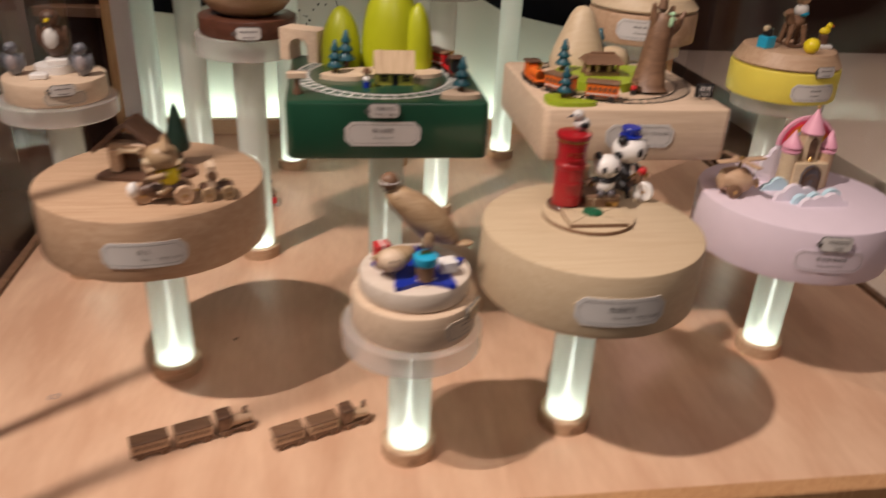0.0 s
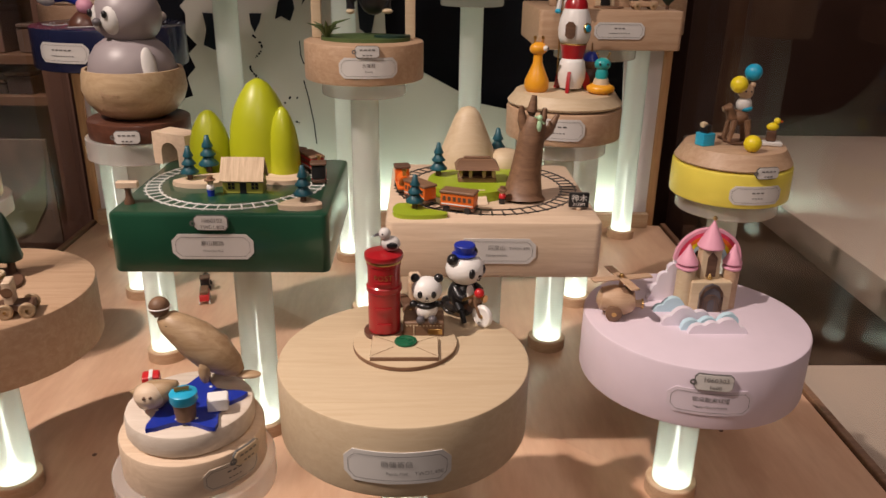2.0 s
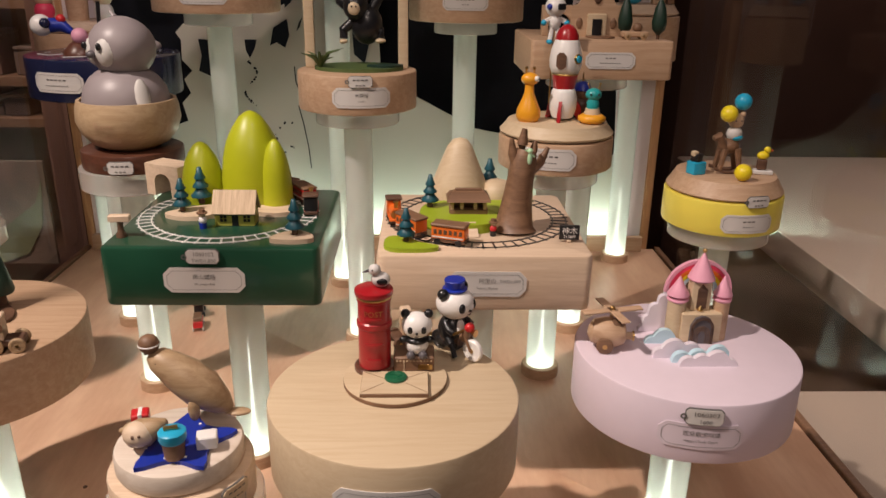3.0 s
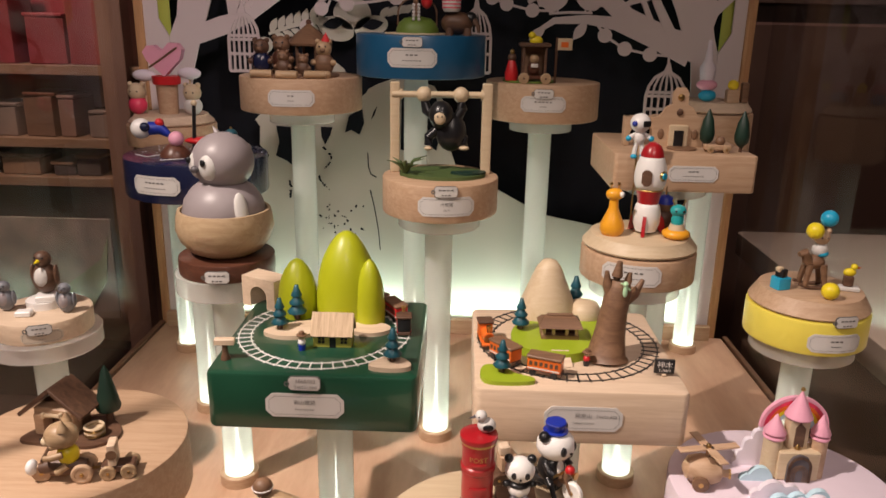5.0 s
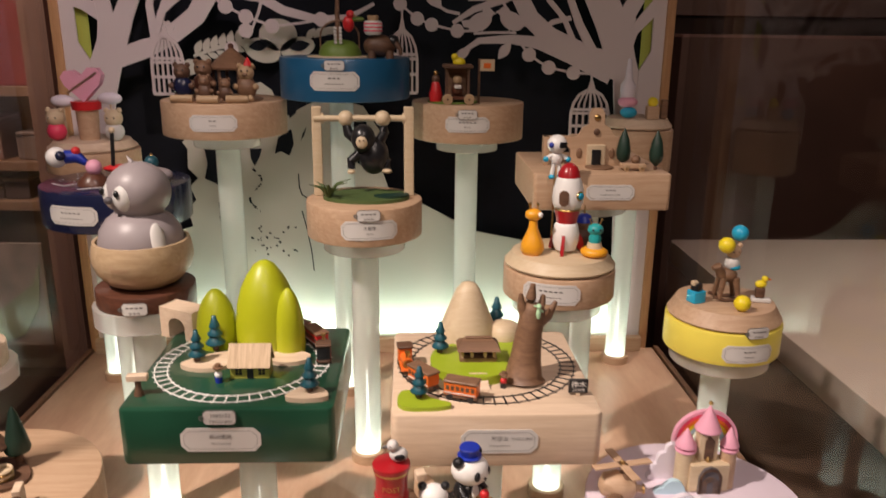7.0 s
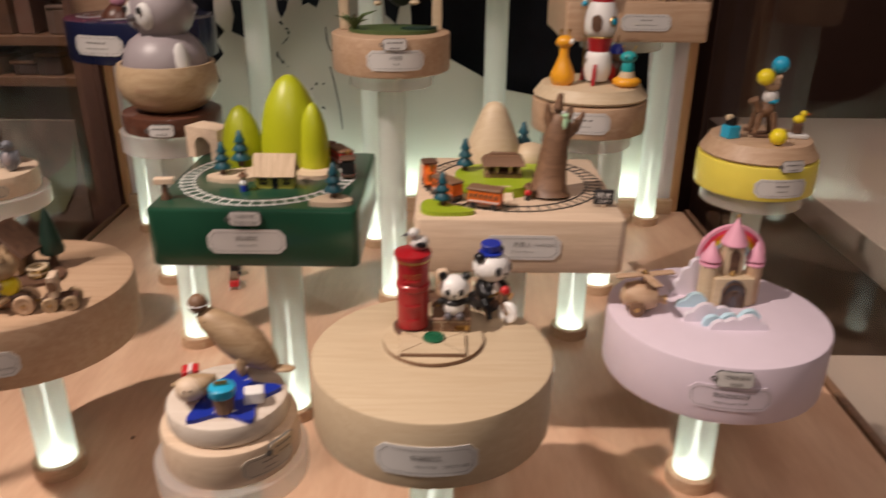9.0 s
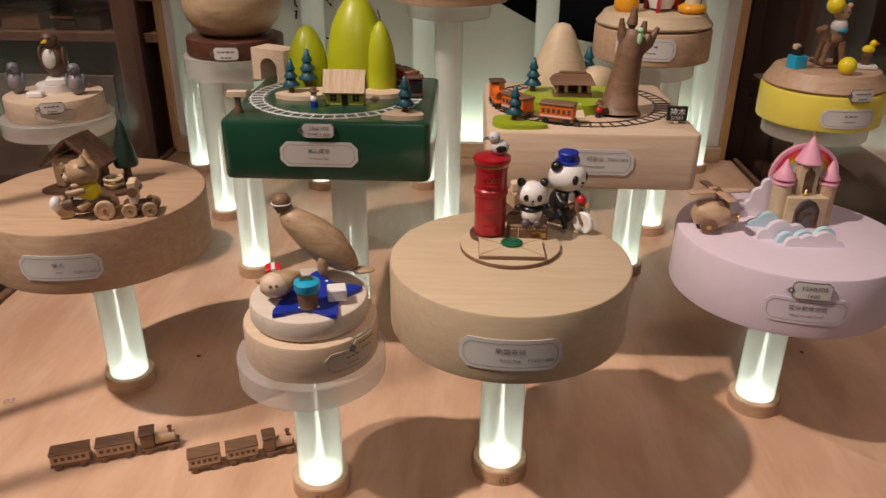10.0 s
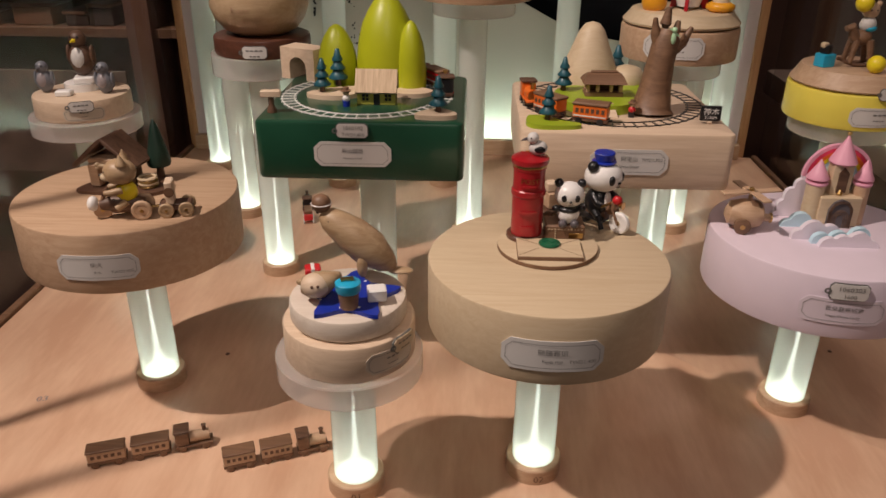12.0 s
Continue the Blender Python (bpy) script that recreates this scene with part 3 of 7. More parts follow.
# lower layer: a pale hill with cut leaves, lit from its foot
hill_board = tagged(new("hill_board"), "pale hill-shaped board lit greenish white from below", "board", "", "structure")
HY = BY + 0.045
b = Build()
flat(b, [(BX0 + 0.002, 0.0), (BX1 - 0.002, 0.0), (BX1 - 0.002, 0.153), (0.357, 0.165), (0.255, 0.185), (0.153, 0.205), (0.062, 0.253), (-0.002, 0.284), (-0.012, 0.313), (-0.015, 0.382), (-0.044, 0.425), (-0.101, 0.440), (-0.140, 0.426), (-0.178, 0.405), (-0.196, 0.450), (-0.215, 0.464), (-0.239, 0.455), (-0.251, 0.437), (-0.258, 0.390), (-0.300, 0.372), (-0.336, 0.378), (-0.352, 0.362), (-0.344, 0.350), (-0.346, 0.318), (-0.330, 0.300), (-0.345, 0.285), (-0.336, 0.262), (-0.352, 0.245), (-0.345, 0.214), (-0.415, 0.19), (BX0 + 0.002, 0.20)], "hill_panel", HY)
part("hill", b, hill_board)
# near-black flats on the hill give the darkness of cut-through holes by colour
for pts in (((-0.315, 0.352), (-0.288, 0.350), (-0.291, 0.285), (-0.300, 0.292), (-0.318, 0.300), (-0.311, 0.325)), ((-0.238, 0.352), (-0.218, 0.352), (-0.222, 0.338), (-0.231, 0.322), (-0.237, 0.335)), ((-0.189, 0.372), (-0.166, 0.386), (-0.163, 0.36), (-0.171, 0.340), (-0.185, 0.348), (-0.196, 0.343)), ((-0.170, 0.438), (-0.152, 0.428), (-0.158, 0.412), (-0.168, 0.404)), ((-0.140, 0.390), (-0.147, 0.379), (-0.151, 0.366), (-0.145, 0.374)), ((-0.098, 0.405), (-0.085, 0.402), (-0.086, 0.312), (-0.100, 0.316)), ((-0.060, 0.40), (-0.040, 0.41), (-0.030, 0.35), (-0.038, 0.315), (-0.056, 0.33))):
    part("dark_flat", flat(Build(), list(pts), "navy_back", HY - 0.003, 0.002), hill_board, "dark leaf-shaped flat in place of a hole through the board")
b = Build()
rng = random.Random(5)
for i in range(64):
    k = i % 6
    u = rng.random()
    x, z = (-0.296 + 0.003 * rng.random(), 0.225 + 0.035 * u) if k == 0 else (-0.232 + 0.011 * math.sin(9 * u + 1), 0.225 + 0.095 * u) if k in (1, 2) else (-0.255 + 0.09 * u, 0.160 + 0.055 * rng.random())
    dot(b, (x, z), 0.0007 + 0.0012 * rng.random(), "navy_back", HY - 0.003, 0.002, 7, 1.0 + rng.random(), rng.random() * 3)
ribbon(b, [(-0.157, 0.309), (-0.156, 0.285), (-0.152, 0.272), (-0.142, 0.266)], [0.0016] * 4, "navy_back", HY - 0.003, 0.002)
ribbon(b, [(-0.153, 0.243), (-0.146, 0.212), (-0.139, 0.170), (-0.136, 0.133)], [0.0016] * 4, "navy_back", HY - 0.003, 0.002)
part("cut_marks", b, hill_board, "fine dark cut marks in the pale board")
b = Build()
G = "hill_panel"
ribbon(b, [(-0.321, 0.505), (-0.277, 0.520), (-0.235, 0.528)], [0.004, 0.007, 0.012], G, HY)
for i in range(7):
    leaf(b, (-0.318 + 0.014 * i, 0.507 + 0.0035 * i), 0.026, 1.15 + 0.05 * i, G, HY - 0.001)
    leaf(b, (-0.312 + 0.014 * i, 0.506 + 0.0035 * i), 0.020, -0.35, G, HY - 0.0012)
part("sprig", b, hill_board)
b = Build()
for c, r, sx, lean in (((-0.208, 0.515), 0.019, 1.6, -0.3), ((-0.181, 0.54), 0.026, 1.2, 0.0), ((-0.150, 0.52), 0.017, 1.7, 0.25)):
    dot(b, c, r, G, HY - 0.0015, 0.004, 22, sx, lean)
for i in range(4):
    leaf(b, (-0.135 + 0.012 * i, 0.533 + 0.003 * i), 0.024, 0.9 - 0.1 * i, G, HY - 0.001)
for x in (-0.213, -0.147):
    leaf(b, (x - 0.017, 0.520), 0.036, 0.18, "navy_back", HY - 0.004, 0.002)
part("garland", b, hill_board)
part("knob", dot(Build(), (-0.329, 0.487), 0.013, G, HY), hill_board)

# ---- display posts ----
def display_post(x, y, top, platform=0.0, thick=0.018, number="", label="frosted acrylic rod lit from its foot in a wooden ring"):
    t = thing("display_post", (x, y, 0), label, "display post", "lit display posts")
    rod_top = top - (thick if platform else 0.0)
    collar = part("collar", Build().lathe((x, y, 0), [(0.0225, 0), (0.0225, 0.0125), (0.0215, 0.0135), (0.0172, 0.0135), (0.0172, 0.0125), (0.0005, 0.0125)], "beech", 40), t, "pale wooden ring")
    ridges = [(0.0168 + (0.00045 if i % 2 else 0.0), 0.0130 + (rod_top - 0.0130) * i / 110) for i in range(111)]
    part("rod", Build().lathe((x, y, 0), ridges, "rod_acrylic", 28), t, "", 80)
    # glowing taper shaped like the light seen inside the rod, not a solid part
    part("glow_cone", Build().lathe((x, y, 0), [(0.0138, 0.0135), (0.0136, 0.0145), (0.0062, 0.020), (0.0026, 0.034), (0.0014, min(0.075, rod_top * 0.6)), (0.0005, min(0.13, rod_top * 0.92))], "rod_glow", 20), t, "glowing cone in the rod, standing in for its scattered light")
    if number:
        b = Build()
        vs, fs = letters(number, 0.0085, lambda u, v: round_wall(x, y, 0.0225, 8, 0.003)(u, v, 0.0003))
        part("writing", b.add(vs, fs, "brown_wood"), collar)
    if platform:
        part("platform", Build().lathe((x, y, rod_top), [(platform - 0.001, 0), (platform, 0.001), (platform, thick - 0.001), (platform - 0.001, thick)], "clear_acrylic", 56), t, "round clear acrylic plate")
    return t


# ---- labels, tags and writing ----
def letters(body, size, place, centre=True):
    """Meshed writing, each vertex put in place by place(u, v)."""
    cu = bpy.data.curves.new("writing", "FONT")
    cu.body, cu.size, cu.resolution_u = body, size, 2
    cu.align_x = "CENTER" if centre else "LEFT"
    ob = bpy.data.objects.new("writing", cu)
    scene.collection.objects.link(ob)
    me = bpy.data.meshes.new_from_object(ob.evaluated_get(bpy.context.evaluated_depsgraph_get()))
    verts, faces = [tuple(v.co) for v in me.vertices], [tuple(p.vertices) for p in me.polygons]
    bpy.data.objects.remove(ob); bpy.data.meshes.remove(me); bpy.data.curves.remove(cu)
    return [place(v[0], v[1]) for v in verts], faces


def round_wall(cx, cy, r, turn, z):
    """Places on a cylinder: turn in degrees from straight ahead (-y) towards +x."""
    def put(u, v, d):
        a = radians(-90 + turn) + u / r
        return (cx + (r + d) * math.cos(a), cy + (r + d) * math.sin(a), z + v)
    return put


def flat_wall(x, y, z):
    return lambda u, v, d: (x + u, y - d, z + v)


def plate(b, put, w, h, cut, d, mat, thick=0.0006, n=14):
    us = sorted({-w / 2, -w / 2 + cut, w / 2 - cut, w / 2} | {-w / 2 + w * i / n for i in range(n + 1)})
    half = lambda u: h / 2 - max(0.0, abs(u) - (w / 2 - cut))
    verts, faces = [], []
    for u in us:
        k = half(u)
        verts += [put(u, -k, d), put(u, k, d), put(u, -k, d - thick), put(u, k, d - thick)]
    for i in range(len(us) - 1):
        a, c = 4 * i, 4 * i + 4
        faces += [(a, c, c + 1, a + 1), (a + 2, a + 3, c + 3, c + 2), (a + 1, c + 1, c + 3, a + 3), (a, a + 2, c + 2, c)]
    faces += [(0, 1, 3, 2), (4 * len(us) - 4, 4 * len(us) - 2, 4 * len(us) - 1, 4 * len(us) - 3)]
    return b.add(verts, faces, mat)


def outline(b, put, w, h, cut, d, line, mat):
    pts = [(-w / 2 + cut, -h / 2), (w / 2 - cut, -h / 2), (w / 2, -h / 2 + cut), (w / 2, h / 2 - cut), (w / 2 - cut, h / 2), (-w / 2 + cut, h / 2), (-w / 2, h / 2 - cut), (-w / 2, -h / 2 + cut)]
    for i in range(8):
        p, q = Vector(pts[i]), Vector(pts[(i + 1) % 8])
        n = max(1, int((q - p).length / 0.006))
        e = (q - p).normalized(); s = Vector((-e.y, e.x)) * line / 2
        for k in range(n):
            a, c = p.lerp(q, k / n), p.lerp(q, (k + 1) / n)
            b.add([put(*(a - s), d), put(*(c - s), d), put(*(c + s), d), put(*(a + s), d)], [(0, 1, 2, 3)], mat)
    return b


def name_label(t, put, w, h, top="", low="", price="", back="paper"):
    b = Build()
    plate(b, put, w, h, h * 0.26, 0.0010, back)
    base = part("label", b, t, "clear eight-sided name label with a thin dark line" if back.startswith("film") else "white eight-sided name label with a thin dark line")
    b = Build()
    outline(b, put, w * 0.91, h * 0.76, h * 0.2, 0.0014, 0.00032, "ink")
    for text, size, u, v in ((top, h * 0.215, 0.0, h * 0.06), (low, h * 0.135, 0.0, -h * 0.2), (price, h * 0.17, w * 0.29, h * (0.06 if low.startswith("Taiwan") else -0.22))):
        if text.startswith("="):
            n = len(text) - 1
            for i in range(n):
                x0 = (i - (n - 1) / 2) * size * 1.1
                k = size * 0.36
                b.add([put(x0 - k, v + size * 0.25, 0.0014), put(x0 + k, v + size * 0.25, 0.0014), put(x0 + k, v + size * 0.6, 0.0014), put(x0 - k, v + size * 0.6, 0.0014)], [(0, 1, 2, 3)], "ink")
        elif text:
            vs, fs = letters(text, size, lambda x, y, u=u, v=v: put(u + x, v + y, 0.0014))
            b.add(vs, fs, "ink")
    part("print", b, base)
    return base


def price_tag(t, put, w=0.027, h=0.0125, lines=("====", "==="), back="paper"):
    b = Build()
    plate(b, put, w + 0.0013, h + 0.0013, 0.0026, 0.0022, "ink", 0.0012, 6)
    plate(b, put, w, h, 0.0022, 0.0030, back, 0.0006, 6)
    ob = part("price_tag", b, t, "small price tag with a dark rim and eyelet")
    b = Build()
    for text, v, s in ((lines[0], h * 0.06, h * 0.42), (lines[1], -h * 0.4, h * 0.36)):
        if text.startswith("="):
            n = len(text)
            for i in range(n):
                x0, k = (i - (n - 1) / 2) * s * 0.85, s * 0.3
                b.add([put(x0 - k, v + s * 0.12, 0.0033), put(x0 + k, v + s * 0.12, 0.0033), put(x0 + k, v + s * 0.42, 0.0033), put(x0 - k, v + s * 0.42, 0.0033)], [(0, 1, 2, 3)], "ink")
        else:
            v2, f2 = letters(text, s, lambda x, y, v=v: put(x + 0.001, v + y, 0.0033))
            b.add(v2, f2, "ink")
    part("print", b, ob)
    b = Build()
    for i in range(14):
        a0, a1 = 2 * math.pi * i / 14, 2 * math.pi * (i + 1) / 14
        P = lambda a, r: put(-w / 2 - 0.0014 + r * math.cos(a), r * math.sin(a), 0.0036)
        b.add([P(a0, 0.001), P(a1, 0.001), P(a1, 0.0024), P(a0, 0.0024)], [(0, 1, 2, 3)], "ink")
    part("eyelet", b, ob)
    return ob


# ---- toy pieces ----
def fir(t, x, y, z, h, mat="fir", name="fir_tree"):
    k = part(name, Build().lathe((x, y, z), [(h * 0.085, 0), (h * 0.075, h * 0.24)], "walnut", 14), t)
    r = h * 0.27
    prof = [(0.0005, h * 0.18)]
    for i, (lo, hi, w) in enumerate(((0.18, 0.50, 1.0), (0.44, 0.73, 0.78), (0.67, 1.0, 0.56))):
        prof += [(r * w * 0.96, h * (lo + 0.015)), (r * w, h * (lo + 0.05)), (r * w * 0.62, h * (lo + (hi - lo) * 0.5)), (r * w * 0.36, h * hi)]
    prof += [(0.0008, h * 1.01)]
    part("foliage", Build().lathe((x, y, z), prof, mat, 26), k, "", 60)
    return k


def blob(b, pts, z0, z1, mat, smooth=4):
    """Plate with a flowing outline through pts."""
    out, n = [], len(pts)
    for i in range(n):
        p0, p1, p2, p3 = (Vector(pts[(i + k) % n]) for k in (-1, 0, 1, 2))
        for s in range(smooth):
            u = s / smooth
            out.append(0.5 * ((2 * p1) + (p2 - p0) * u + (2 * p0 - 5 * p1 + 4 * p2 - p3) * u * u + (3 * p1 - p0 - 3 * p2 + p3) * u ** 3))
    return b.prism(out, z0, z1, mat)


def rail_track(t, cx, cy, z, r_out, r_in, mat, label, sleepers=46):
    b = Build()
    seg = 72
    for r in (r_out, r_in):
        for i in range(seg):
            a0, a1 = 2 * math.pi * i / seg, 2 * math.pi * (i + 1) / seg
            q = [(cx + k * math.cos(a), cy + k * math.sin(a), zz) for zz in (z, z + 0.0008) for a, k in ((a0, r - 0.0005), (a1, r - 0.0005), (a1, r + 0.0005), (a0, r + 0.0005))]
            b.add(q, [(4, 5, 6, 7), (0, 1, 5, 4), (2, 3, 7, 6)], mat)
    track = part("rail_track", b, t, label)
    m = (r_out + r_in) / 2
    me = shared(("sleeper", mat), Build().box((0, 0, 0), (r_out - r_in + 0.004, 0.0013, 0.0007), mat, 0, 0.0001))
    for i in range(sleepers):
        a = 2 * math.pi * i / sleepers
        piece("sleeper", me, track, Matrix.Translation((cx + m * math.cos(a), cy + m * math.sin(a), z)) @ Matrix.Rotation(a, 4, "Z"))
    return track


def railcar(t, cx, cy, r, z, deg, body, roof, engine=False, name="carriage", long=0.030):
    x, y = cx + r * math.cos(radians(deg)), cy + r * math.sin(radians(deg))
    rz = deg + 90
    turn = Matrix.Rotation(radians(rz), 4, "Z")
    P = lambda u, v, w: Vector((x, y, z)) + turn @ Vector((u, v, w))
    at = Matrix.Translation((x, y, z)) @ turn
    b = Build()
    b.box(P(0, 0, 0.002), (long, 0.0115, 0.003), "walnut", rz, 0.0004)
    if engine:
        b.tube([P(-0.2 * long, 0, 0.010), P(0.45 * long, 0, 0.010)], 0.0052, body, 16)
        b.tube([P(0.44 * long, 0, 0.010), P(0.47 * long, 0, 0.010)], 0.0044, "brass", 16)
        b.box(P(-0.3 * long, 0, 0.005), (long * 0.4, 0.0125, 0.013), body, rz)
        b.box(P(0.05 * long, 0, 0.0045), (long * 1.02, 0.0128, 0.0018), "red" if body == "black" else "orange", rz, 0.0004)
    else:
        b.box(P(0, 0, 0.005), (long * 0.95, 0.0125, 0.0105), body, rz, 0.0006)
        b.box(P(0.5 * long, 0, 0.0028), (0.006, 0.002, 0.0016), "black", rz, 0.0002)
        for s in (-1, 1):
            b.box(P(0, s * 0.00635, 0.0062), (long * 0.9, 0.0003, 0.0012), "paper", rz, 0.0001)
    car = part(name, b, t)
    if engine:
        part("roof", Build().box(P(-0.3 * long, 0, 0.018), (long * 0.46, 0.0145, 0.0022), roof, rz), car)
        part("funnel", Build().lathe(P(0.32 * long, 0, 0.014), [(0.0016, 0), (0.0014, 0.004), (0.0024, 0.006), (0.0024, 0.007)], "brass" if roof == "walnut" else roof, 14), car)
    else:
        part("roof", Build().box(P(0, 0, 0.0155), (long, 0.0142, 0.0024), roof, rz, 0.001), car)
        me = shared(("window", long), Build().box((0, 0, 0), (long * 0.085, 0.0006, 0.0036), "walnut", 0, 0.0001))
        for s in (-1, 1):
            for i in range(6):
                piece("window", me, car, at @ Matrix.Translation(((i - 2.5) * long * 0.145, s * 0.0064, 0.0095)))
    me = shared(("wheel", "rail"), Build().lathe((0, 0, 0), [(0.0026, -0.0009), (0.0029, -0.0006), (0.0029, 0.0006), (0.0026, 0.0009)], "black", 12, Matrix.Rotation(radians(90), 4, "X")))
    for u in (-0.3, 0.3):
        for s in (-1, 1):
            piece("wheel", me, car, at @ Matrix.Translation((u * long, s * 0.0058, 0.0028)))
    return car


def doll(t, name, x, y, z, h, coat, hat, label=""):
    b = Build()
    b.lathe((x, y, z), [(h * 0.17, 0), (h * 0.19, h * 0.3)], "blue" if coat == "white" else "black", 14)
    b.ball((x, y, z + h * 0.42), h * 0.2, coat)
    b.ball((x, y, z + h * 0.72), h * 0.17, "maple")
    b.lathe((x, y, z + h * 0.78), [(h * 0.27, 0), (h * 0.27, h * 0.04), (h * 0.16, h * 0.06), (h * 0.14, h * 0.2), (0.0003, h * 0.22)], hat, 16)
    return part(name, b, t, label)


# ---- music box: mountain railway on a green block ----
gx, gy, gz, GT = -0.1115, 0.590, 0.2055, 0.2565
display_post(gx + 0.004, gy - 0.004, gz)
t = thing("music_box", (gx, gy, gz), "dark green square music box with a mountain railway", "music box", "music boxes on posts")
part("base", Build().slab((gx, gy, gz), (0.175, 0.174, GT - gz), "green_lacquer", 0.007, 0.003), t)
name_label(t, flat_wall(-0.1170, gy - 0.087, 0.2292), 0.065, 0.0215, "高山鐵路", "Mountain Rail")
price_tag(t, flat_wall(-0.1165, gy - 0.087, 0.2500), 0.0255, 0.0115, ("1060102", "TWD1,800"))
rail_track(t, -0.115, 0.592, GT, 0.078, 0.067, "white", "white painted railway ring with sleepers", 48)
for hx, hy, r, h, lab in ((-0.1005, 0.634, 0.0295, 0.0865, ""), (-0.0765, 0.617, 0.0145, 0.064, "slim side peak"), (-0.1495, 0.637, 0.0195, 0.0565, "")):
    prof = [(r * 0.98, 0), (r, h * 0.12), (r * 0.99, h * 0.3), (r * 0.92, h * 0.5), (r * 0.78, h * 0.68), (r * 0.58, h * 0.82), (r * 0.34, h * 0.94), (r * 0.15, h * 0.985), (0.0004, h)]
    part("hill", Build().lathe((hx, hy, GT), prof, "lime", 40), t, "glossy lime green wooden hill", 80)
b = Build()
bx = Matrix.Translation((-0.186, 0.6575, GT)) @ Matrix.Rotation(radians(-28), 4, "Z")
arch = [(-0.021, 0), (-0.0105, 0)] + [(0.0105 * -math.cos(math.pi * i / 8), 0.013 + 0.0095 * math.sin(math.pi * i / 8)) for i in range(9)] + [(0.0105, 0), (0.021, 0), (0.021, 0.031), (-0.021, 0.031)]
up = bx @ Matrix(((1, 0, 0, 0), (0, 0, 1, -0.012), (0, 1, 0, 0), (0, 0, 0, 1)))
verts2 = [(p[0], p[1], 0.0) for p in arch] + [(p[0], p[1], 0.024) for p in arch]
n = len(arch)
quads = [(i, (i + 1) % n, n + (i + 1) % n, n + i) for i in range(n)]
fan = [(0, 1, 2, n - 1), (10, 11, 12, n - 2)] + [(n - 1, i, i + 1, n - 2) if i == 5 else (n - 1, i, i + 1) if i < 5 else (n - 2, i, i + 1) for i in range(2, 10)]
b.add(verts2, quads + fan + [tuple(n + i for i in reversed(f)) for f in fan], "maple_pale", up)
part("tunnel", b, t, "pale wooden block tunnel")
b = Build()
blob(b, [(-0.170, 0.585), (-0.158, 0.573), (-0.138, 0.572), (-0.122, 0.582), (-0.102, 0.590), (-0.075, 0.583), (-0.058, 0.590), (-0.058, 0.604), (-0.09, 0.618), (-0.12, 0.612), (-0.145, 0.606)], GT, GT + 0.004, "maple_pale")
part("islet", b, t, "pale wooden islet")
b = Build()
blob(b, [(-0.066, 0.517), (-0.050, 0.512), (-0.032, 0.516), (-0.033, 0.527), (-0.045, 0.537), (-0.058, 0.531)], GT, GT + 0.004, "maple_pale")
part("islet", b, t, "pale wooden islet")
fir(t, -0.156, 0.588, GT + 0.004, 0.030)
fir(t, -0.1455, 0.613, GT + 0.004, 0.034)
fir(t, -0.0465, 0.5265, GT + 0.004, 0.030)
house = part("house", Build().box((-0.103, 0.567, GT), (0.034, 0.018, 0.013), "olive_wall", 0, 0.0005), t, "small olive station house")
b = Build()
b.loft([[(-0.103 + s * 0.0185, 0.567 - 0.013, GT + 0.012), (-0.103 + s * 0.0185, 0.567 - 0.011, GT + 0.0105), (-0.103 + s * 0.0185, 0.567, GT + 0.0265), (-0.103 + s * 0.0185, 0.567 + 0.011, GT + 0.0105), (-0.103 + s * 0.0185, 0.567 + 0.013, GT + 0.012), (-0.103 + s * 0.0185, 0.567, GT + 0.030)] for s in (-1, 1)], "ash")
part("roof", b, house, "grained pale wooden gable roof")
b = Build().box((-0.1025, 0.5578, GT), (0.0055, 0.0006, 0.0105), "black", 0, 0.0001)
part("door", b, house)
for wx in (-0.1125, -0.0925):
    b = Build()
    for u in (-0.0016, 0.0016):
        for w in (0.004, 0.0072):
            b.box((wx + u, 0.5578, GT + w), (0.0026, 0.0006, 0.0026), "black", 0, 0.0001)
    part("window", b, house)
doll(t, "figure", -0.1285, 0.552, GT, 0.0175, "white", "brown_wood")
b = Build()
b.lathe((-0.189, 0.529, GT), [(0.0042, 0), (0.0042, 0.002), (0.0026, 0.006), (0.0024, 0.012), (0.0034, 0.014)], "walnut", 16)
post_sign = part("signpost", b, t)
part("board", Build().box((-0.189, 0.529, GT + 0.0135), (0.017, 0.0065, 0.0055), "maple_pale", 4, 0.0006), post_sign)
railcar(t, -0.115, 0.592, 0.0725, GT, 6, "black", "walnut", True, "locomotive")
railcar(t, -0.115, 0.592, 0.0725, GT, 32, "red", "brown_wood")
railcar(t, -0.115, 0.592, 0.0725, GT, 58, "red", "brown_wood")

# ---- music box: mountain shrine and sacred tree on a pale block ----
tx, ty, tz, TT = 0.1085, 0.581, 0.2065, 0.2545
display_post(tx, ty, tz)
t = thing("music_box", (tx, ty, tz), "pale maple square music box with forest railway and old tree", "music box", "music boxes on posts")
part("base", Build().slab((tx, ty, tz), (0.1735, 0.176, TT - tz), "maple_pale", 0.007, 0.003), t)
name_label(t, flat_wall(0.1105, ty - 0.088, 0.2305), 0.063, 0.0215, "阿里山", "Taiwan Alishan", "TWD1,800")
rail_track(t, 0.108, 0.592, TT, 0.081, 0.069, "black", "thin black railway ring with sleepers", 52)
prof = [(0.0285, 0), (0.029, 0.008), (0.026, 0.02), (0.021, 0.033), (0.0165, 0.044), (0.012, 0.055), (0.007, 0.0615), (0.0004, 0.0635)]
part("mountain", Build().lathe((0.094, 0.642, TT), prof, "maple", 40), t, "pale wooden mountain", 80)
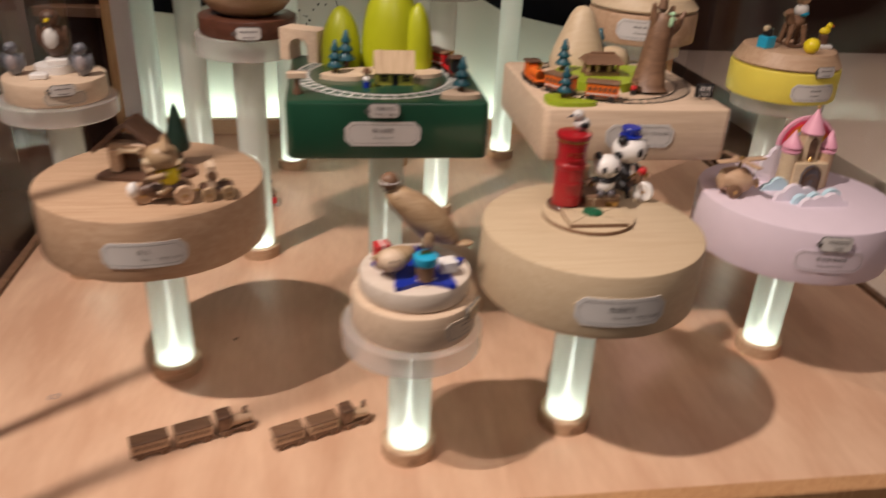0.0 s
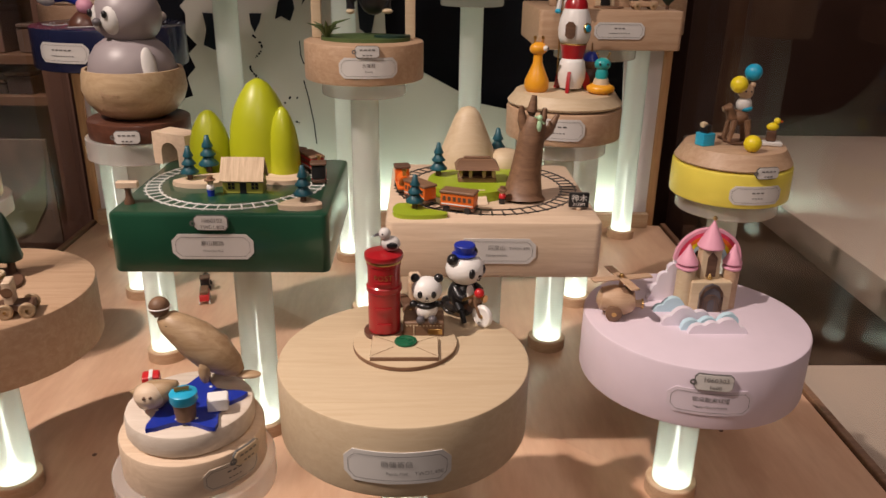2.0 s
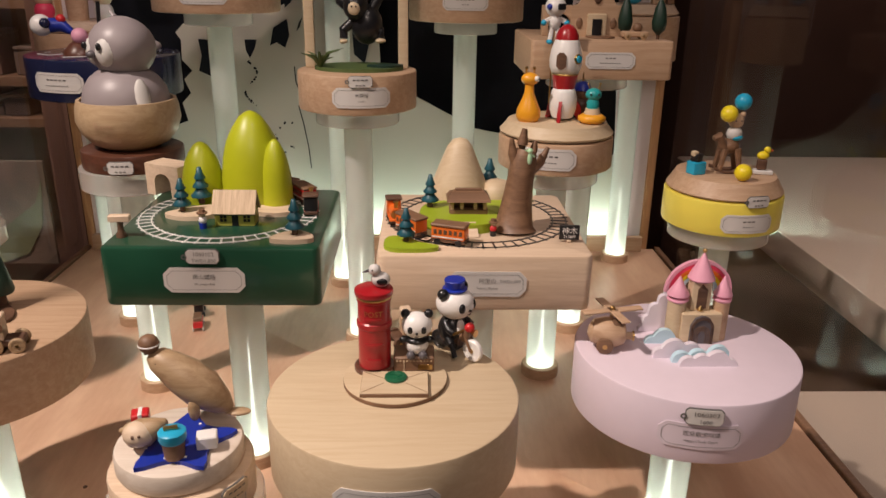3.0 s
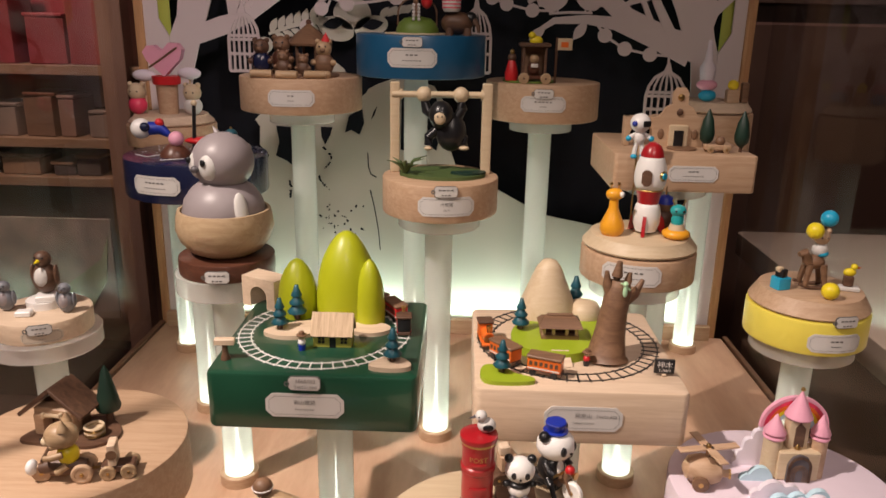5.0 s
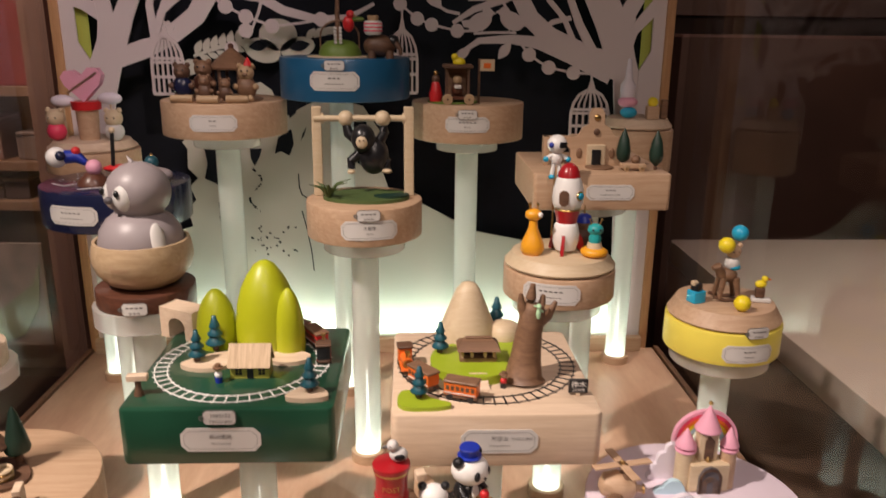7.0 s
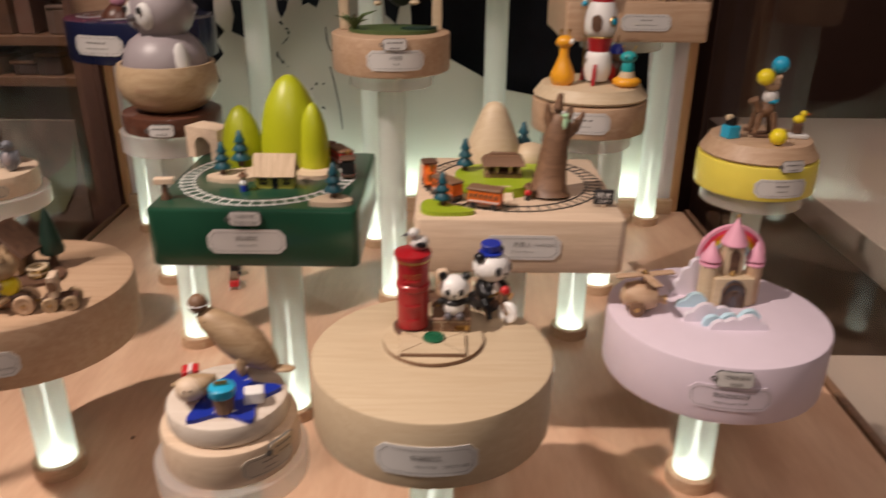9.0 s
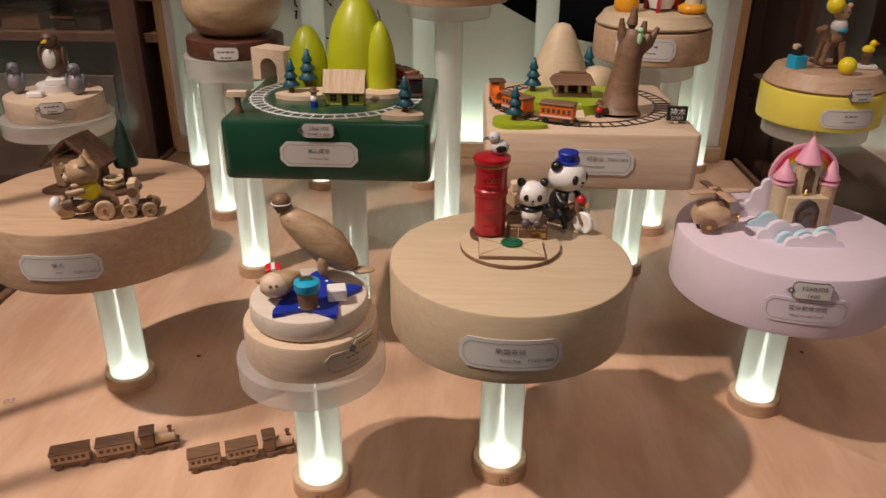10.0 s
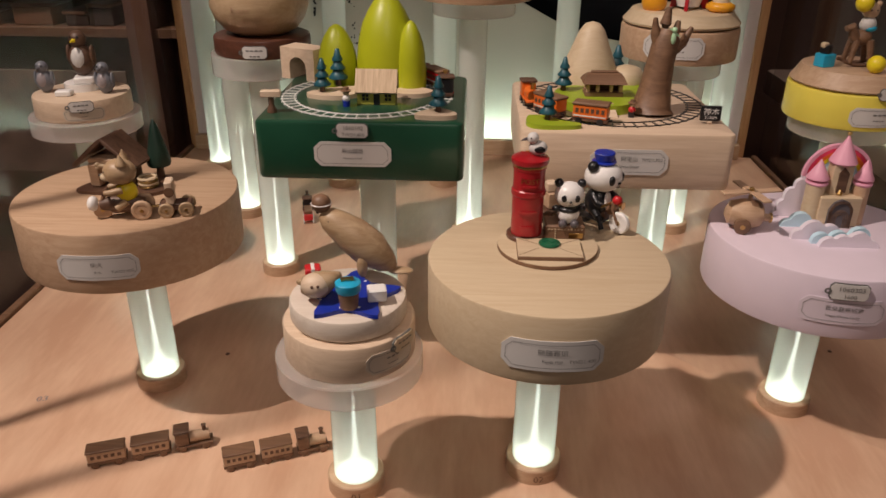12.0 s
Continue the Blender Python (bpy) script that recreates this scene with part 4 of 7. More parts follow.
part("rock", Build().lathe((0.130, 0.637, TT), [(0.0165, 0), (0.0175, 0.006), (0.0165, 0.015), (0.012, 0.0215), (0.006, 0.0235), (0.0004, 0.024)], "maple", 32), t, "pale wooden boulder", 80)
b = Build()
blob(b, [(0.056, 0.583), (0.060, 0.562), (0.080, 0.548), (0.105, 0.545), (0.124, 0.556), (0.140, 0.575), (0.152, 0.600), (0.145, 0.622), (0.110, 0.618), (0.080, 0.618), (0.062, 0.606)], TT, TT + 0.0085, "lawn")
part("lawn", b, t, "lime green wooden lawn")
b = Build()
blob(b, [(0.027, 0.512), (0.033, 0.501), (0.050, 0.499), (0.069, 0.502), (0.070, 0.509), (0.055, 0.517), (0.047, 0.529), (0.031, 0.530)], TT, TT + 0.0035, "lawn")
part("lawn", b, t, "lime green wooden lawn")
part("path", Build().add([(0.0895, 0.552, TT + 0.009), (0.1045, 0.552, TT + 0.009), (0.1065, 0.536, TT + 0.0005), (0.0885, 0.536, TT + 0.0005), (0.0895, 0.552, TT), (0.1045, 0.552, TT)], [(0, 1, 2, 3), (0, 3, 4), (1, 5, 2), (0, 4, 5, 1), (3, 2, 5, 4)], "maple_pale"), t, "pale sloping path")
sh = part("shrine", Build().box((0.0995, 0.584, TT + 0.0085), (0.034, 0.018, 0.004), "brown_wood", 0, 0.0004), t, "small brown wooden shrine")
b = Build()
for u in (-0.0145, -0.006, 0.006, 0.0145):
    for v in (-0.0065, 0.0065):
        b.box((0.0995 + u, 0.584 + v, TT + 0.0125), (0.003, 0.003, 0.009), "beech", 0, 0.0002)
b.box((0.0995, 0.5865, TT + 0.0125), (0.026, 0.008, 0.009), "walnut", 0, 0.0002)
part("hall", b, sh)
b = Build()
b.loft([[(0.0995 + s * 0.0195, 0.584 - 0.0135, TT + 0.0205), (0.0995 + s * 0.0165, 0.584 - 0.006, TT + 0.0262), (0.0995 + s * 0.013, 0.584 - 0.0015, TT + 0.0285), (0.0995 + s * 0.013, 0.584 + 0.0015, TT + 0.0285), (0.0995 + s * 0.0165, 0.584 + 0.006, TT + 0.0262), (0.0995 + s * 0.0195, 0.584 + 0.0135, TT + 0.0205)] for s in (-1, 1)], "brown_wood")
b.box((0.0995, 0.584, TT + 0.028), (0.024, 0.004, 0.0022), "brown_wood")
part("roof", b, sh)
fir(t, 0.0655, 0.598, TT + 0.0085, 0.030)
fir(t, 0.126, 0.672, TT, 0.036)
fir(t, 0.045, 0.518, TT + 0.0035, 0.028)
b = Build()
b.tube([(0.138, 0.556, TT), (0.138, 0.557, TT + 0.006), (0.1395, 0.558, TT + 0.022), (0.142, 0.560, TT + 0.045), (0.1445, 0.561, TT + 0.062), (0.146, 0.562, TT + 0.070)], [0.0195, 0.0165, 0.0135, 0.0115, 0.0112, 0.0085], "brown_wood", 18)
for pts, rr in ((((0.139, 0.560, TT + 0.057), (0.134, 0.559, TT + 0.068), (0.133, 0.559, TT + 0.080)), (0.0055, 0.004, 0.0018)), (((0.143, 0.562, TT + 0.062), (0.1425, 0.562, TT + 0.075), (0.144, 0.562, TT + 0.088)), (0.0065, 0.0048, 0.0022)), (((0.149, 0.560, TT + 0.052), (0.158, 0.559, TT + 0.060), (0.164, 0.559, TT + 0.073)), (0.0055, 0.004, 0.0018)), (((0.148, 0.563, TT + 0.06), (0.153, 0.565, TT + 0.07), (0.154, 0.565, TT + 0.077)), (0.0045, 0.0035, 0.0018)), (((0.156, 0.559, TT + 0.058), (0.1575, 0.556, TT + 0.064), (0.157, 0.555, TT + 0.068)), (0.003, 0.0022, 0.001))):
    b.tube(list(pts), list(rr), "brown_wood", 10)
part("old_tree", b, t, "dark brown wooden tree trunk with bare forked branches", 70)
b = Build()
b.ball((0.1475, 0.549, TT + 0.072), 0.0024, "mint"); b.ball((0.1475, 0.549, TT + 0.0655), 0.0022, "mint", (1, 0.8, 2.4)); b.tube([(0.1435, 0.548, TT + 0.073), (0.1475, 0.549, TT + 0.0705), (0.1515, 0.549, TT + 0.067)], 0.0009, "mint", 6)
part("climber", b, t, "tiny mint green climbing figure")
doll(t, "figure", 0.1185, 0.5415, TT, 0.0155, "red", "brown_wood")
sign = part("sign", Build().box((0.1805, 0.526, TT + 0.0025), (0.0165, 0.003, 0.0125), "black", -3, 0.0004), t, "black sign with white writing")
part("sign_foot", Build().box((0.1805, 0.526, TT), (0.004, 0.004, 0.0026), "maple_pale"), sign)
b = Build()
for text, s, dz in (("神木", 0.0066, 0.0082), ("2138M", 0.0036, 0.0042)):
    vs, fs = letters(text, s, lambda u, v, dz=dz: (0.1805 + u, 0.52425 + 0.05 * -u, TT + dz + v))
    b.add(vs, fs, "white")
part("writing", b, sign)
railcar(t, 0.108, 0.592, 0.075, TT, 188, "orange", "walnut", True, "locomotive")
railcar(t, 0.108, 0.592, 0.075, TT, 218, "orange", "brown_wood")
railcar(t, 0.108, 0.592, 0.075, TT, 249, "orange", "brown_wood")


# ---- round music boxes ----
def round_box(x, y, z0, z1, r, mat, label, platform=0.0, post=None, number=""):
    px, py = post if post else (x, y)
    display_post(px, py, z0, platform, number=number)
    t = thing("music_box", (x, y, z0), label, "music box", "music boxes on posts")
    part("base", Build().disc((x, y, z0), r, z1 - z0, mat, 0.0022), t)
    return t


def toy_wheel(b, c, r, w, axis_turn, mat="seal_wood", hub="brass"):
    x = Matrix.Rotation(radians(axis_turn), 4, "Z") @ Matrix.Rotation(radians(90), 4, "X")
    b.lathe(c, [(r * 0.85, -w / 2), (r, -w / 3), (r, w / 3), (r * 0.85, w / 2)], mat, 20, x)
    b.lathe(c, [(r * 0.3, -w * 0.62), (r * 0.3, w * 0.62)], hub, 10, x)


def add_wheel(car, c, r, w, deg, mat="seal_wood", hub="brass"):
    """A turned wooden wheel with a ring groove and a hub, as a piece of its own."""
    key = ("wheel", r, w, mat, hub)
    if key not in PIECES:
        b = Build()
        x = Matrix.Rotation(radians(90), 4, "X")
        b.lathe((0, 0, 0), [(r * 0.2, -w * 0.42), (r * 0.62, -w * 0.42), (r * 0.66, -w * 0.5), (r * 0.9, -w * 0.5), (r, -w * 0.3), (r, w * 0.3), (r * 0.9, w * 0.5), (r * 0.66, w * 0.5), (r * 0.62, w * 0.42), (r * 0.2, w * 0.42)], mat, 24, x)
        b.lathe((0, 0, 0), [(r * 0.18, -w * 0.62), (r * 0.2, -w * 0.55), (r * 0.2, w * 0.55), (r * 0.18, w * 0.62)], hub, 10, x)
        shared(key, b)
    return piece("wheel", PIECES[key], car, Matrix.Translation(c) @ Matrix.Rotation(radians(deg), 4, "Z"))


# panda post office
PT = 0.1936
t = round_box(0.039, 0.390, 0.1426, PT, 0.0861, "maple", "round maple music box with red postbox and panda toys", number="02")
name_label(t, round_wall(0.039, 0.390, 0.0861, -1.5, 0.1655), 0.066, 0.0225, "熊貓寄信", "Panda Mail", "TWD1,400")
part("plate", Build().disc((0.0395, 0.404, PT), 0.0365, 0.0029, "brown_wood", 0.0003, 48).disc((0.0395, 0.404, PT + 0.0027), 0.0363, 0.0008, "maple", 0.0003, 48), t, "thin round wooden plate")
env = part("envelope", Build().box((0.0395, 0.3905, PT + 0.0035), (0.0462, 0.0302, 0.0029), "brown_wood", 0, 0.0003).box((0.0395, 0.3905, PT + 0.0062), (0.0456, 0.0296, 0.0008), "maple", 0, 0.0002), t, "wooden envelope with burnt brown fold lines")
b = Build()
z = PT + 0.0071
for p, q in (((0.0175, 0.4045), (0.0385, 0.391)), ((0.0615, 0.4045), (0.0405, 0.391)), ((0.0175, 0.3765), (0.032, 0.389)), ((0.0615, 0.3765), (0.047, 0.389))):
    d = (Vector(q) - Vector(p)).normalized(); s = Vector((-d.y, d.x)) * 0.0003
    b.add([(*(Vector(p) - s), z), (*(Vector(q) - s), z), (*(Vector(q) + s), z), (*(Vector(p) + s), z)], [(0, 1, 2, 3)], "brown_wood")
part("fold_lines", b, env)
b = Build().disc((0.040, 0.3955, PT + 0.007), 0.0078, 0.0018, "seal_green", 0.0006, 28)
b.tube([(0.040 + 0.0058 * math.cos(a), 0.3955 + 0.0058 * math.sin(a), PT + 0.0088) for a in [k * math.pi / 10 for k in range(21)]], 0.0005, "seal_green", 6)
b.tube([(0.036, 0.3965, PT + 0.0088), (0.039, 0.398, PT + 0.0089), (0.042, 0.3945, PT + 0.0089), (0.044, 0.3965, PT + 0.0088)], 0.0005, "seal_green", 6)
part("wax_seal", b, env, "dark green wax seal")
bx, by = 0.0245, 0.4175
b = Build()
b.lathe((bx, by, PT + 0.0035), [(0.0148, 0), (0.0148, 0.0025), (0.0138, 0.0035)], "red_brown", 32)
b.lathe((bx, by, PT + 0.007), [(0.0115, 0), (0.0115, 0.030), (0.0125, 0.031), (0.0125, 0.0345), (0.0115, 0.0355), (0.0115, 0.050), (0.0122, 0.0505), (0.0122, 0.0525)], "post_red", 36)
b.lathe((bx, by, PT + 0.0595), [(0.0126, 0), (0.0128, 0.001), (0.0126, 0.002)], "brass", 36)
b.lathe((bx, by, PT + 0.0615), [(0.0132, 0), (0.0136, 0.0016), (0.0134, 0.0036), (0.011, 0.0046), (0.0004, 0.0054)], "post_red", 36)
pb = part("postbox", b, t, "glossy red round pillar postbox with brass band")
b = Build()
for zz, w, h in ((0.012, 0.011, 0.007), (0.026, 0.014, 0.003), (0.046, 0.012, 0.0016)):
    plate(b, round_wall(bx, by, 0.0116, 0, PT + zz), w, h, 0.001, 0.0012, "post_red", 0.0012, 5)
part("flap", b, pb)
b = Build()
vs, fs = letters("POST", 0.0055, lambda u, v: round_wall(bx, by, 0.0116, 0, PT + 0.0485)(u, v, 0.0004))
b.add(vs, fs, "brass")
part("writing", b, pb)
b = Build()
b.ball((bx + 0.005, by, PT + 0.072), 0.0058, "paper", (1.15, 0.9, 0.95)); b.ball((bx + 0.001, by - 0.001, PT + 0.0795), 0.0042, "paper")
b.tube([(bx - 0.003, by - 0.001, PT + 0.079), (bx - 0.0075, by - 0.0015, PT + 0.0775)], [0.0014, 0.0003], "grey_dark", 8)
b.ball((bx + 0.006, by - 0.0045, PT + 0.0718), 0.0032, "black", (1.2, 0.4, 0.8)); b.ball((bx - 0.0005, by - 0.0048, PT + 0.0803), 0.0006, "black")
part("bird", b, t, "small white wooden bird")
chest = part("trunk_case", Build().box((0.0525, 0.4205, PT + 0.0035), (0.029, 0.020, 0.0115), "brown_wood", 0, 0.001), t, "brown wooden travel chest")
b = Build()
for k in range(11):
    b.box((0.0405 + 0.0024 * k, 0.4103, PT + 0.0118), (0.0012, 0.0006, 0.0008), "maple", 0, 0.0001)
for k in range(4):
    b.box((0.0455, 0.4103, PT + 0.0045 + 0.0019 * k), (0.0009, 0.0006, 0.001), "maple", 0, 0.0001)
part("stitching", b, chest, "pale stitch marks")
part("tag", Build().box((0.0605, 0.4102, PT + 0.0055), (0.010, 0.0006, 0.004), "brass", 0, 0.0001), chest, "brass name plate")


def panda(t, name, x, y, z, s, turn, label, cap=False, sit=True):
    R = Matrix.Translation((x, y, z)) @ Matrix.Rotation(radians(turn), 4, "Z")
    P = lambda u, v, w: R @ Vector((u * s, v * s, w * s))
    T = Matrix.Rotation(radians(turn), 4, "Z")
    b = Build()
    b.ball(P(0, 0, 0.42), 0.42 * s, "white", (1, 0.9, 0.95)); b.ball(P(0, -0.02, 0.62), 0.41 * s, "black", (1.03, 0.92, 0.42))
    b.ball(P(0, 0, 1.18), 0.52 * s, "white", (1.08, 0.95, 0.95))
    for q in (-1, 1):
        b.ball(P(q * 0.42, 0.02, 1.62), 0.17 * s, "black")
        b.ball(P(q * 0.24, -0.44, 1.16), 0.12 * s, "black", (0.85, 0.45, 1.15), turn=T)
        b.ball(P(q * 0.47, -0.12, 0.66), 0.13 * s, "black", (1.3, 1, 1))
        b.ball(P(q * 0.22, -0.34, 0.12), 0.16 * s, "grey_dark")
    b.ball(P(0, -0.5, 1.04), 0.05 * s, "black"); b.tube([P(-0.08, -0.5, 0.96), P(0, -0.5, 0.92), P(0.08, -0.5, 0.96)], 0.014 * s, "black", 6)
    if cap:
        b.lathe(P(0.0, 0.0, 1.58), [(0.33 * s, 0), (0.36 * s, 0.08 * s), (0.30 * s, 0.10 * s), (0.34 * s, 0.34 * s), (0.30 * s, 0.38 * s), (0.0003, 0.38 * s)], "blue", 20)
    return part(name, b, t, label)


panda(t, "panda", 0.0545, 0.417, PT + 0.0145, 0.0195, 0, "small black and white wooden panda")
# panda in a dinner jacket on a motorbike that pulls a parcel cart
mx, my, rz = 0.0835, 0.4445, 48
MK = 0.90
TT2 = Matrix.Rotation(radians(rz), 4, "Z")
Q = lambda u, v, w: Vector((mx, my, PT)) + TT2 @ (Vector((u, v, w)) * MK)
b = Build()
b.tube([Q(0, -0.006, 0.014), Q(0, 0.004, 0.013), Q(0, 0.014, 0.012)], [0.0045 * MK, 0.0058 * MK, 0.004 * MK], "walnut", 14)
b.box(Q(0, 0.006, 0.006), (0.010 * MK, 0.024 * MK, 0.007 * MK), "black", rz)
b.tube([Q(0, -0.008, 0.017), Q(0, -0.012, 0.023), Q(0, -0.013, 0.027)], [0.0042 * MK, 0.0042 * MK, 0.003 * MK], "brown_wood", 14)
bike = part("motorbike", b, t, "dark wooden motorbike with a white front wheel")
b = Build()
for s in (-1, 1):
    b.tube([Q(s * 0.0032, -0.0185, 0.0095), Q(s * 0.0034, -0.013, 0.020), Q(s * 0.0034, -0.010, 0.025)], 0.0012 * MK, "brown_wood", 8)
part("fork", b, bike)
b = Build().tube([Q(-0.0125, -0.007, 0.0245), Q(-0.006, -0.010, 0.026), Q(0.006, -0.010, 0.026), Q(0.0125, -0.007, 0.0245)], 0.0011 * MK, "brass", 8)
part("handlebar", b, bike, "brass handlebar")
b = Build().ball(Q(0, -0.0145, 0.029), 0.0042 * MK, "red")
b.lathe(Q(0, -0.0165, 0.0255), [(0.0012, 0), (0.0028, 0.003), (0.003, 0.004)], "brass", 12, TT2 @ Matrix.Rotation(radians(90), 4, "X"))
part("headlamp", b, bike, "red round lamp")
add_wheel(bike, Q(0.0, -0.0185, 0.0095), 0.0095 * MK, 0.0042, rz + 90, "white", "brass")
add_wheel(bike, Q(0.0, 0.017, 0.0085), 0.0085 * MK, 0.004, rz + 90, "black", "grey_dark")
for s in (-1, 1):
    part("footrest", Build().tube([Q(s * 0.010, -0.004, 0.014), Q(s * 0.0115, -0.009, 0.004)], 0.0022 * MK, "black", 10), bike)
b = Build()
b.ball(Q(0, 0.004, 0.0235), 0.0118 * MK, "black", (1, 0.85, 1.1))
b.ball(Q(0, -0.0045, 0.0255), 0.0062 * MK, "white", (0.75, 0.5, 1.25), 16, TT2)
b.ball(Q(0, 0.001, 0.0465), 0.0148 * MK, "white", (1.1, 1.0, 0.90))
for s in (-1, 1):
    b.ball(Q(s * 0.0125, 0.004, 0.057), 0.0048 * MK, "black")
    b.ball(Q(s * 0.0068, -0.0118, 0.0470), 0.0034 * MK, "black", (0.9, 0.7, 1.25), 14, TT2)
    b.tube([Q(s * 0.0095, 0.003, 0.031), Q(s * 0.0125, -0.003, 0.027), Q(s * 0.0115, -0.007, 0.0255)], 0.003 * MK, "black", 10)
    b.tube([Q(s * 0.007, 0.002, 0.016), Q(s * 0.010, -0.004, 0.013)], 0.0034 * MK, "black", 10)
b.ball(Q(0, -0.0142, 0.0438), 0.0014 * MK, "black", (1.3, 0.7, 0.8))
b.tube([Q(-0.0022, -0.0138, 0.0412), Q(0, -0.0140, 0.0402), Q(0.0022, -0.0138, 0.0412)], 0.0004, "black", 6)
b.lathe(Q(0, 0.002, 0.0580), [(0.0098 * MK, 0), (0.0104 * MK, 0.0014), (0.0076 * MK, 0.002), (0.0088 * MK, 0.0078), (0.0082 * MK, 0.0086), (0.0003, 0.0086)], "blue", 20)
part("panda", b, t, "wooden panda rider in a blue cap")
cart = Vector((0.0475, 0.4615, PT))
CR = Matrix.Rotation(radians(20), 4, "Z")
C = lambda u, v, w: cart + CR @ Vector((u, v, w))
pc = part("parcel_cart", Build().box(C(0, 0, 0.006), (0.026, 0.015, 0.003), "walnut", 20).tube([C(0.012, -0.002, 0.0075), C(0.022, -0.006, 0.0075)], 0.0011, "brass", 8), t, "wooden parcel cart with stacked boxes")
part("parcel", Build().box(C(0.001, 0, 0.009), (0.0135, 0.0115, 0.014), "beech", 20), pc)
part("parcel", Build().box(C(-0.002, 0, 0.023), (0.0085, 0.0085, 0.008), "maple_pale", 12), pc)
for u in (-0.009, 0.009):
    for s in (-1, 1):
        add_wheel(pc, C(u, s * 0.0085, 0.0055), 0.0055, 0.003, 20, "walnut")

# shiba dog house
ST = 0.1949
t = round_box(-0.3105, 0.4945, 0.1439, ST, 0.0915, "beech", "round beech music box with dog house and dog cart")
name_label(t, round_wall(-0.3105, 0.4945, 0.0915, 6, 0.1675), 0.062, 0.021, "柴犬", "Shiba", "TWD1,400")
b = Build()
blob(b, [(-0.352, 0.488), (-0.330, 0.483), (-0.310, 0.480), (-0.288, 0.482), (-0.274, 0.496), (-0.280, 0.515), (-0.300, 0.530), (-0.325, 0.520), (-0.345, 0.508)], ST, ST + 0.003, "walnut")
part("ground_plate", b, t, "dark wooden ground plate")
hx, hy = -0.325, 0.507
dh = part("dog_house", Build().box((hx, hy + 0.008, ST + 0.003), (0.033, 0.018, 0.024), "brown_wood", -8, 0.0005), t, "brown wooden dog house with arched doorway")
b = Build()
for s in (-1, 1):
    b.box((hx + s * 0.0125, hy - 0.006, ST + 0.003), (0.009, 0.012, 0.020), "beech", -8)
b.box((hx, hy - 0.006, ST + 0.022), (0.034, 0.012, 0.006), "beech", -8)
part("arch", b, dh, "pale arched front")
b = Build()
for s in (-1, 1):
    b.box((hx + s * 0.0125, hy + 0.001, ST + 0.0315), (0.036, 0.032, 0.0035), "walnut", 0, 0.0006, Matrix.Rotation(radians(-8), 4, "Z") @ Matrix.Rotation(radians(s * 40), 4, "Y"))
part("roof", b, dh)
b = Build()
b.tube([(hx - 0.007, hy - 0.0135, ST + 0.0225), (hx + 0.007, hy - 0.0145, ST + 0.0225)], 0.0018, "maple", 8)
for s in (-1, 1):
    for k in (-1, 1):
        b.ball((hx + s * 0.0075, hy - 0.014, ST + 0.0225 + k * 0.0014), 0.0019, "maple", seg=10)
part("bone", b, dh, "pale bone sign")
k = part("cone_tree", Build().lathe((-0.292, 0.523, ST + 0.003), [(0.0035, 0), (0.003, 0.012)], "walnut", 14), t)
part("foliage", Build().lathe((-0.292, 0.523, ST + 0.003), [(0.001, 0.010), (0.0095, 0.011), (0.0105, 0.014), (0.0085, 0.024), (0.0035, 0.046), (0.0008, 0.052)], "fir_dark", 28), k, "", 60)
b = Build()
for i in range(4):
    b.tube([(-0.2935 + 0.0072 * math.cos(a), 0.4985 + 0.0072 * math.sin(a), ST + 0.0045 + 0.0022 * i) for a in [k2 * math.pi / 9 for k2 in range(19)]], 0.0013, "maple" if i % 2 else "brass", 6)
b.disc((-0.2935, 0.4985, ST + 0.003), 0.0066, 0.007, "maple", 0.0008, 20)
part("basket", b, t, "small coiled basket")
dx, dy, rz = -0.287, 0.4405, 14
TD = Matrix.Rotation(radians(rz), 4, "Z")
D = lambda u, v, w: Vector((dx, dy, ST)) + TD @ Vector((u, v, w))
b = Build()
b.tube([D(-0.019, 0, 0.011), D(-0.010, 0, 0.0125), D(0.004, 0, 0.0115), D(0.014, 0, 0.010)], [0.004, 0.0062, 0.0068, 0.005], "walnut", 16)
b.box(D(0.003, 0, 0.0045), (0.030, 0.009, 0.007), "brown_wood", rz, 0.002)
dc = part("dog_cart", b, t, "dark wooden toy motorbike with a white front lamp")
part("lamp", Build().ball(D(-0.0245, 0, 0.0125), 0.0056, "white", (0.75, 1, 1.1)), dc, "white round lamp")
part("fork", Build().tube([D(-0.020, 0, 0.007), D(-0.0165, 0, 0.017), D(-0.014, 0, 0.022)], 0.0016, "brown_wood", 8).tube([D(-0.014, -0.009, 0.0225), D(-0.014, 0.009, 0.0225)], 0.0012, "walnut", 8), dc)
for u, s, r in ((-0.018, 0, 0.0072), (0.012, -1, 0.0078), (0.012, 1, 0.0078)):
    add_wheel(dc, D(u, s * 0.0085, r), r, 0.004, rz, "beech", "brass")
b = Build()
b.box(D(0.037, 0, 0.0045), (0.025, 0.013, 0.006), "walnut", rz, 0.001)
b.tube([D(0.016, 0, 0.0075), D(0.026, 0, 0.0075)], 0.0011, "brass", 8)
tr = part("trailer", b, t, "small trailer with a pale upright board")
board = part("board", Build().box(D(0.0335, 0, 0.0105), (0.006, 0.014, 0.018), "maple_pale", rz, 0.0006), tr, "pale board with a round paw mark")
part("mark", Build().lathe(D(0.0335, -0.0071, 0.0205), [(0.0040, 0), (0.0040, 0.0003), (0.0031, 0.0004)], "brown_wood", 20, TD @ Matrix.Rotation(radians(90), 4, "X")), tr)
for u, s in ((0.030, -1), (0.030, 1), (0.045, -1), (0.045, 1)):
    add_wheel(tr, D(u, s * 0.0085, 0.0060), 0.0060, 0.003, rz, "seal_wood", "brass")
b = Build()
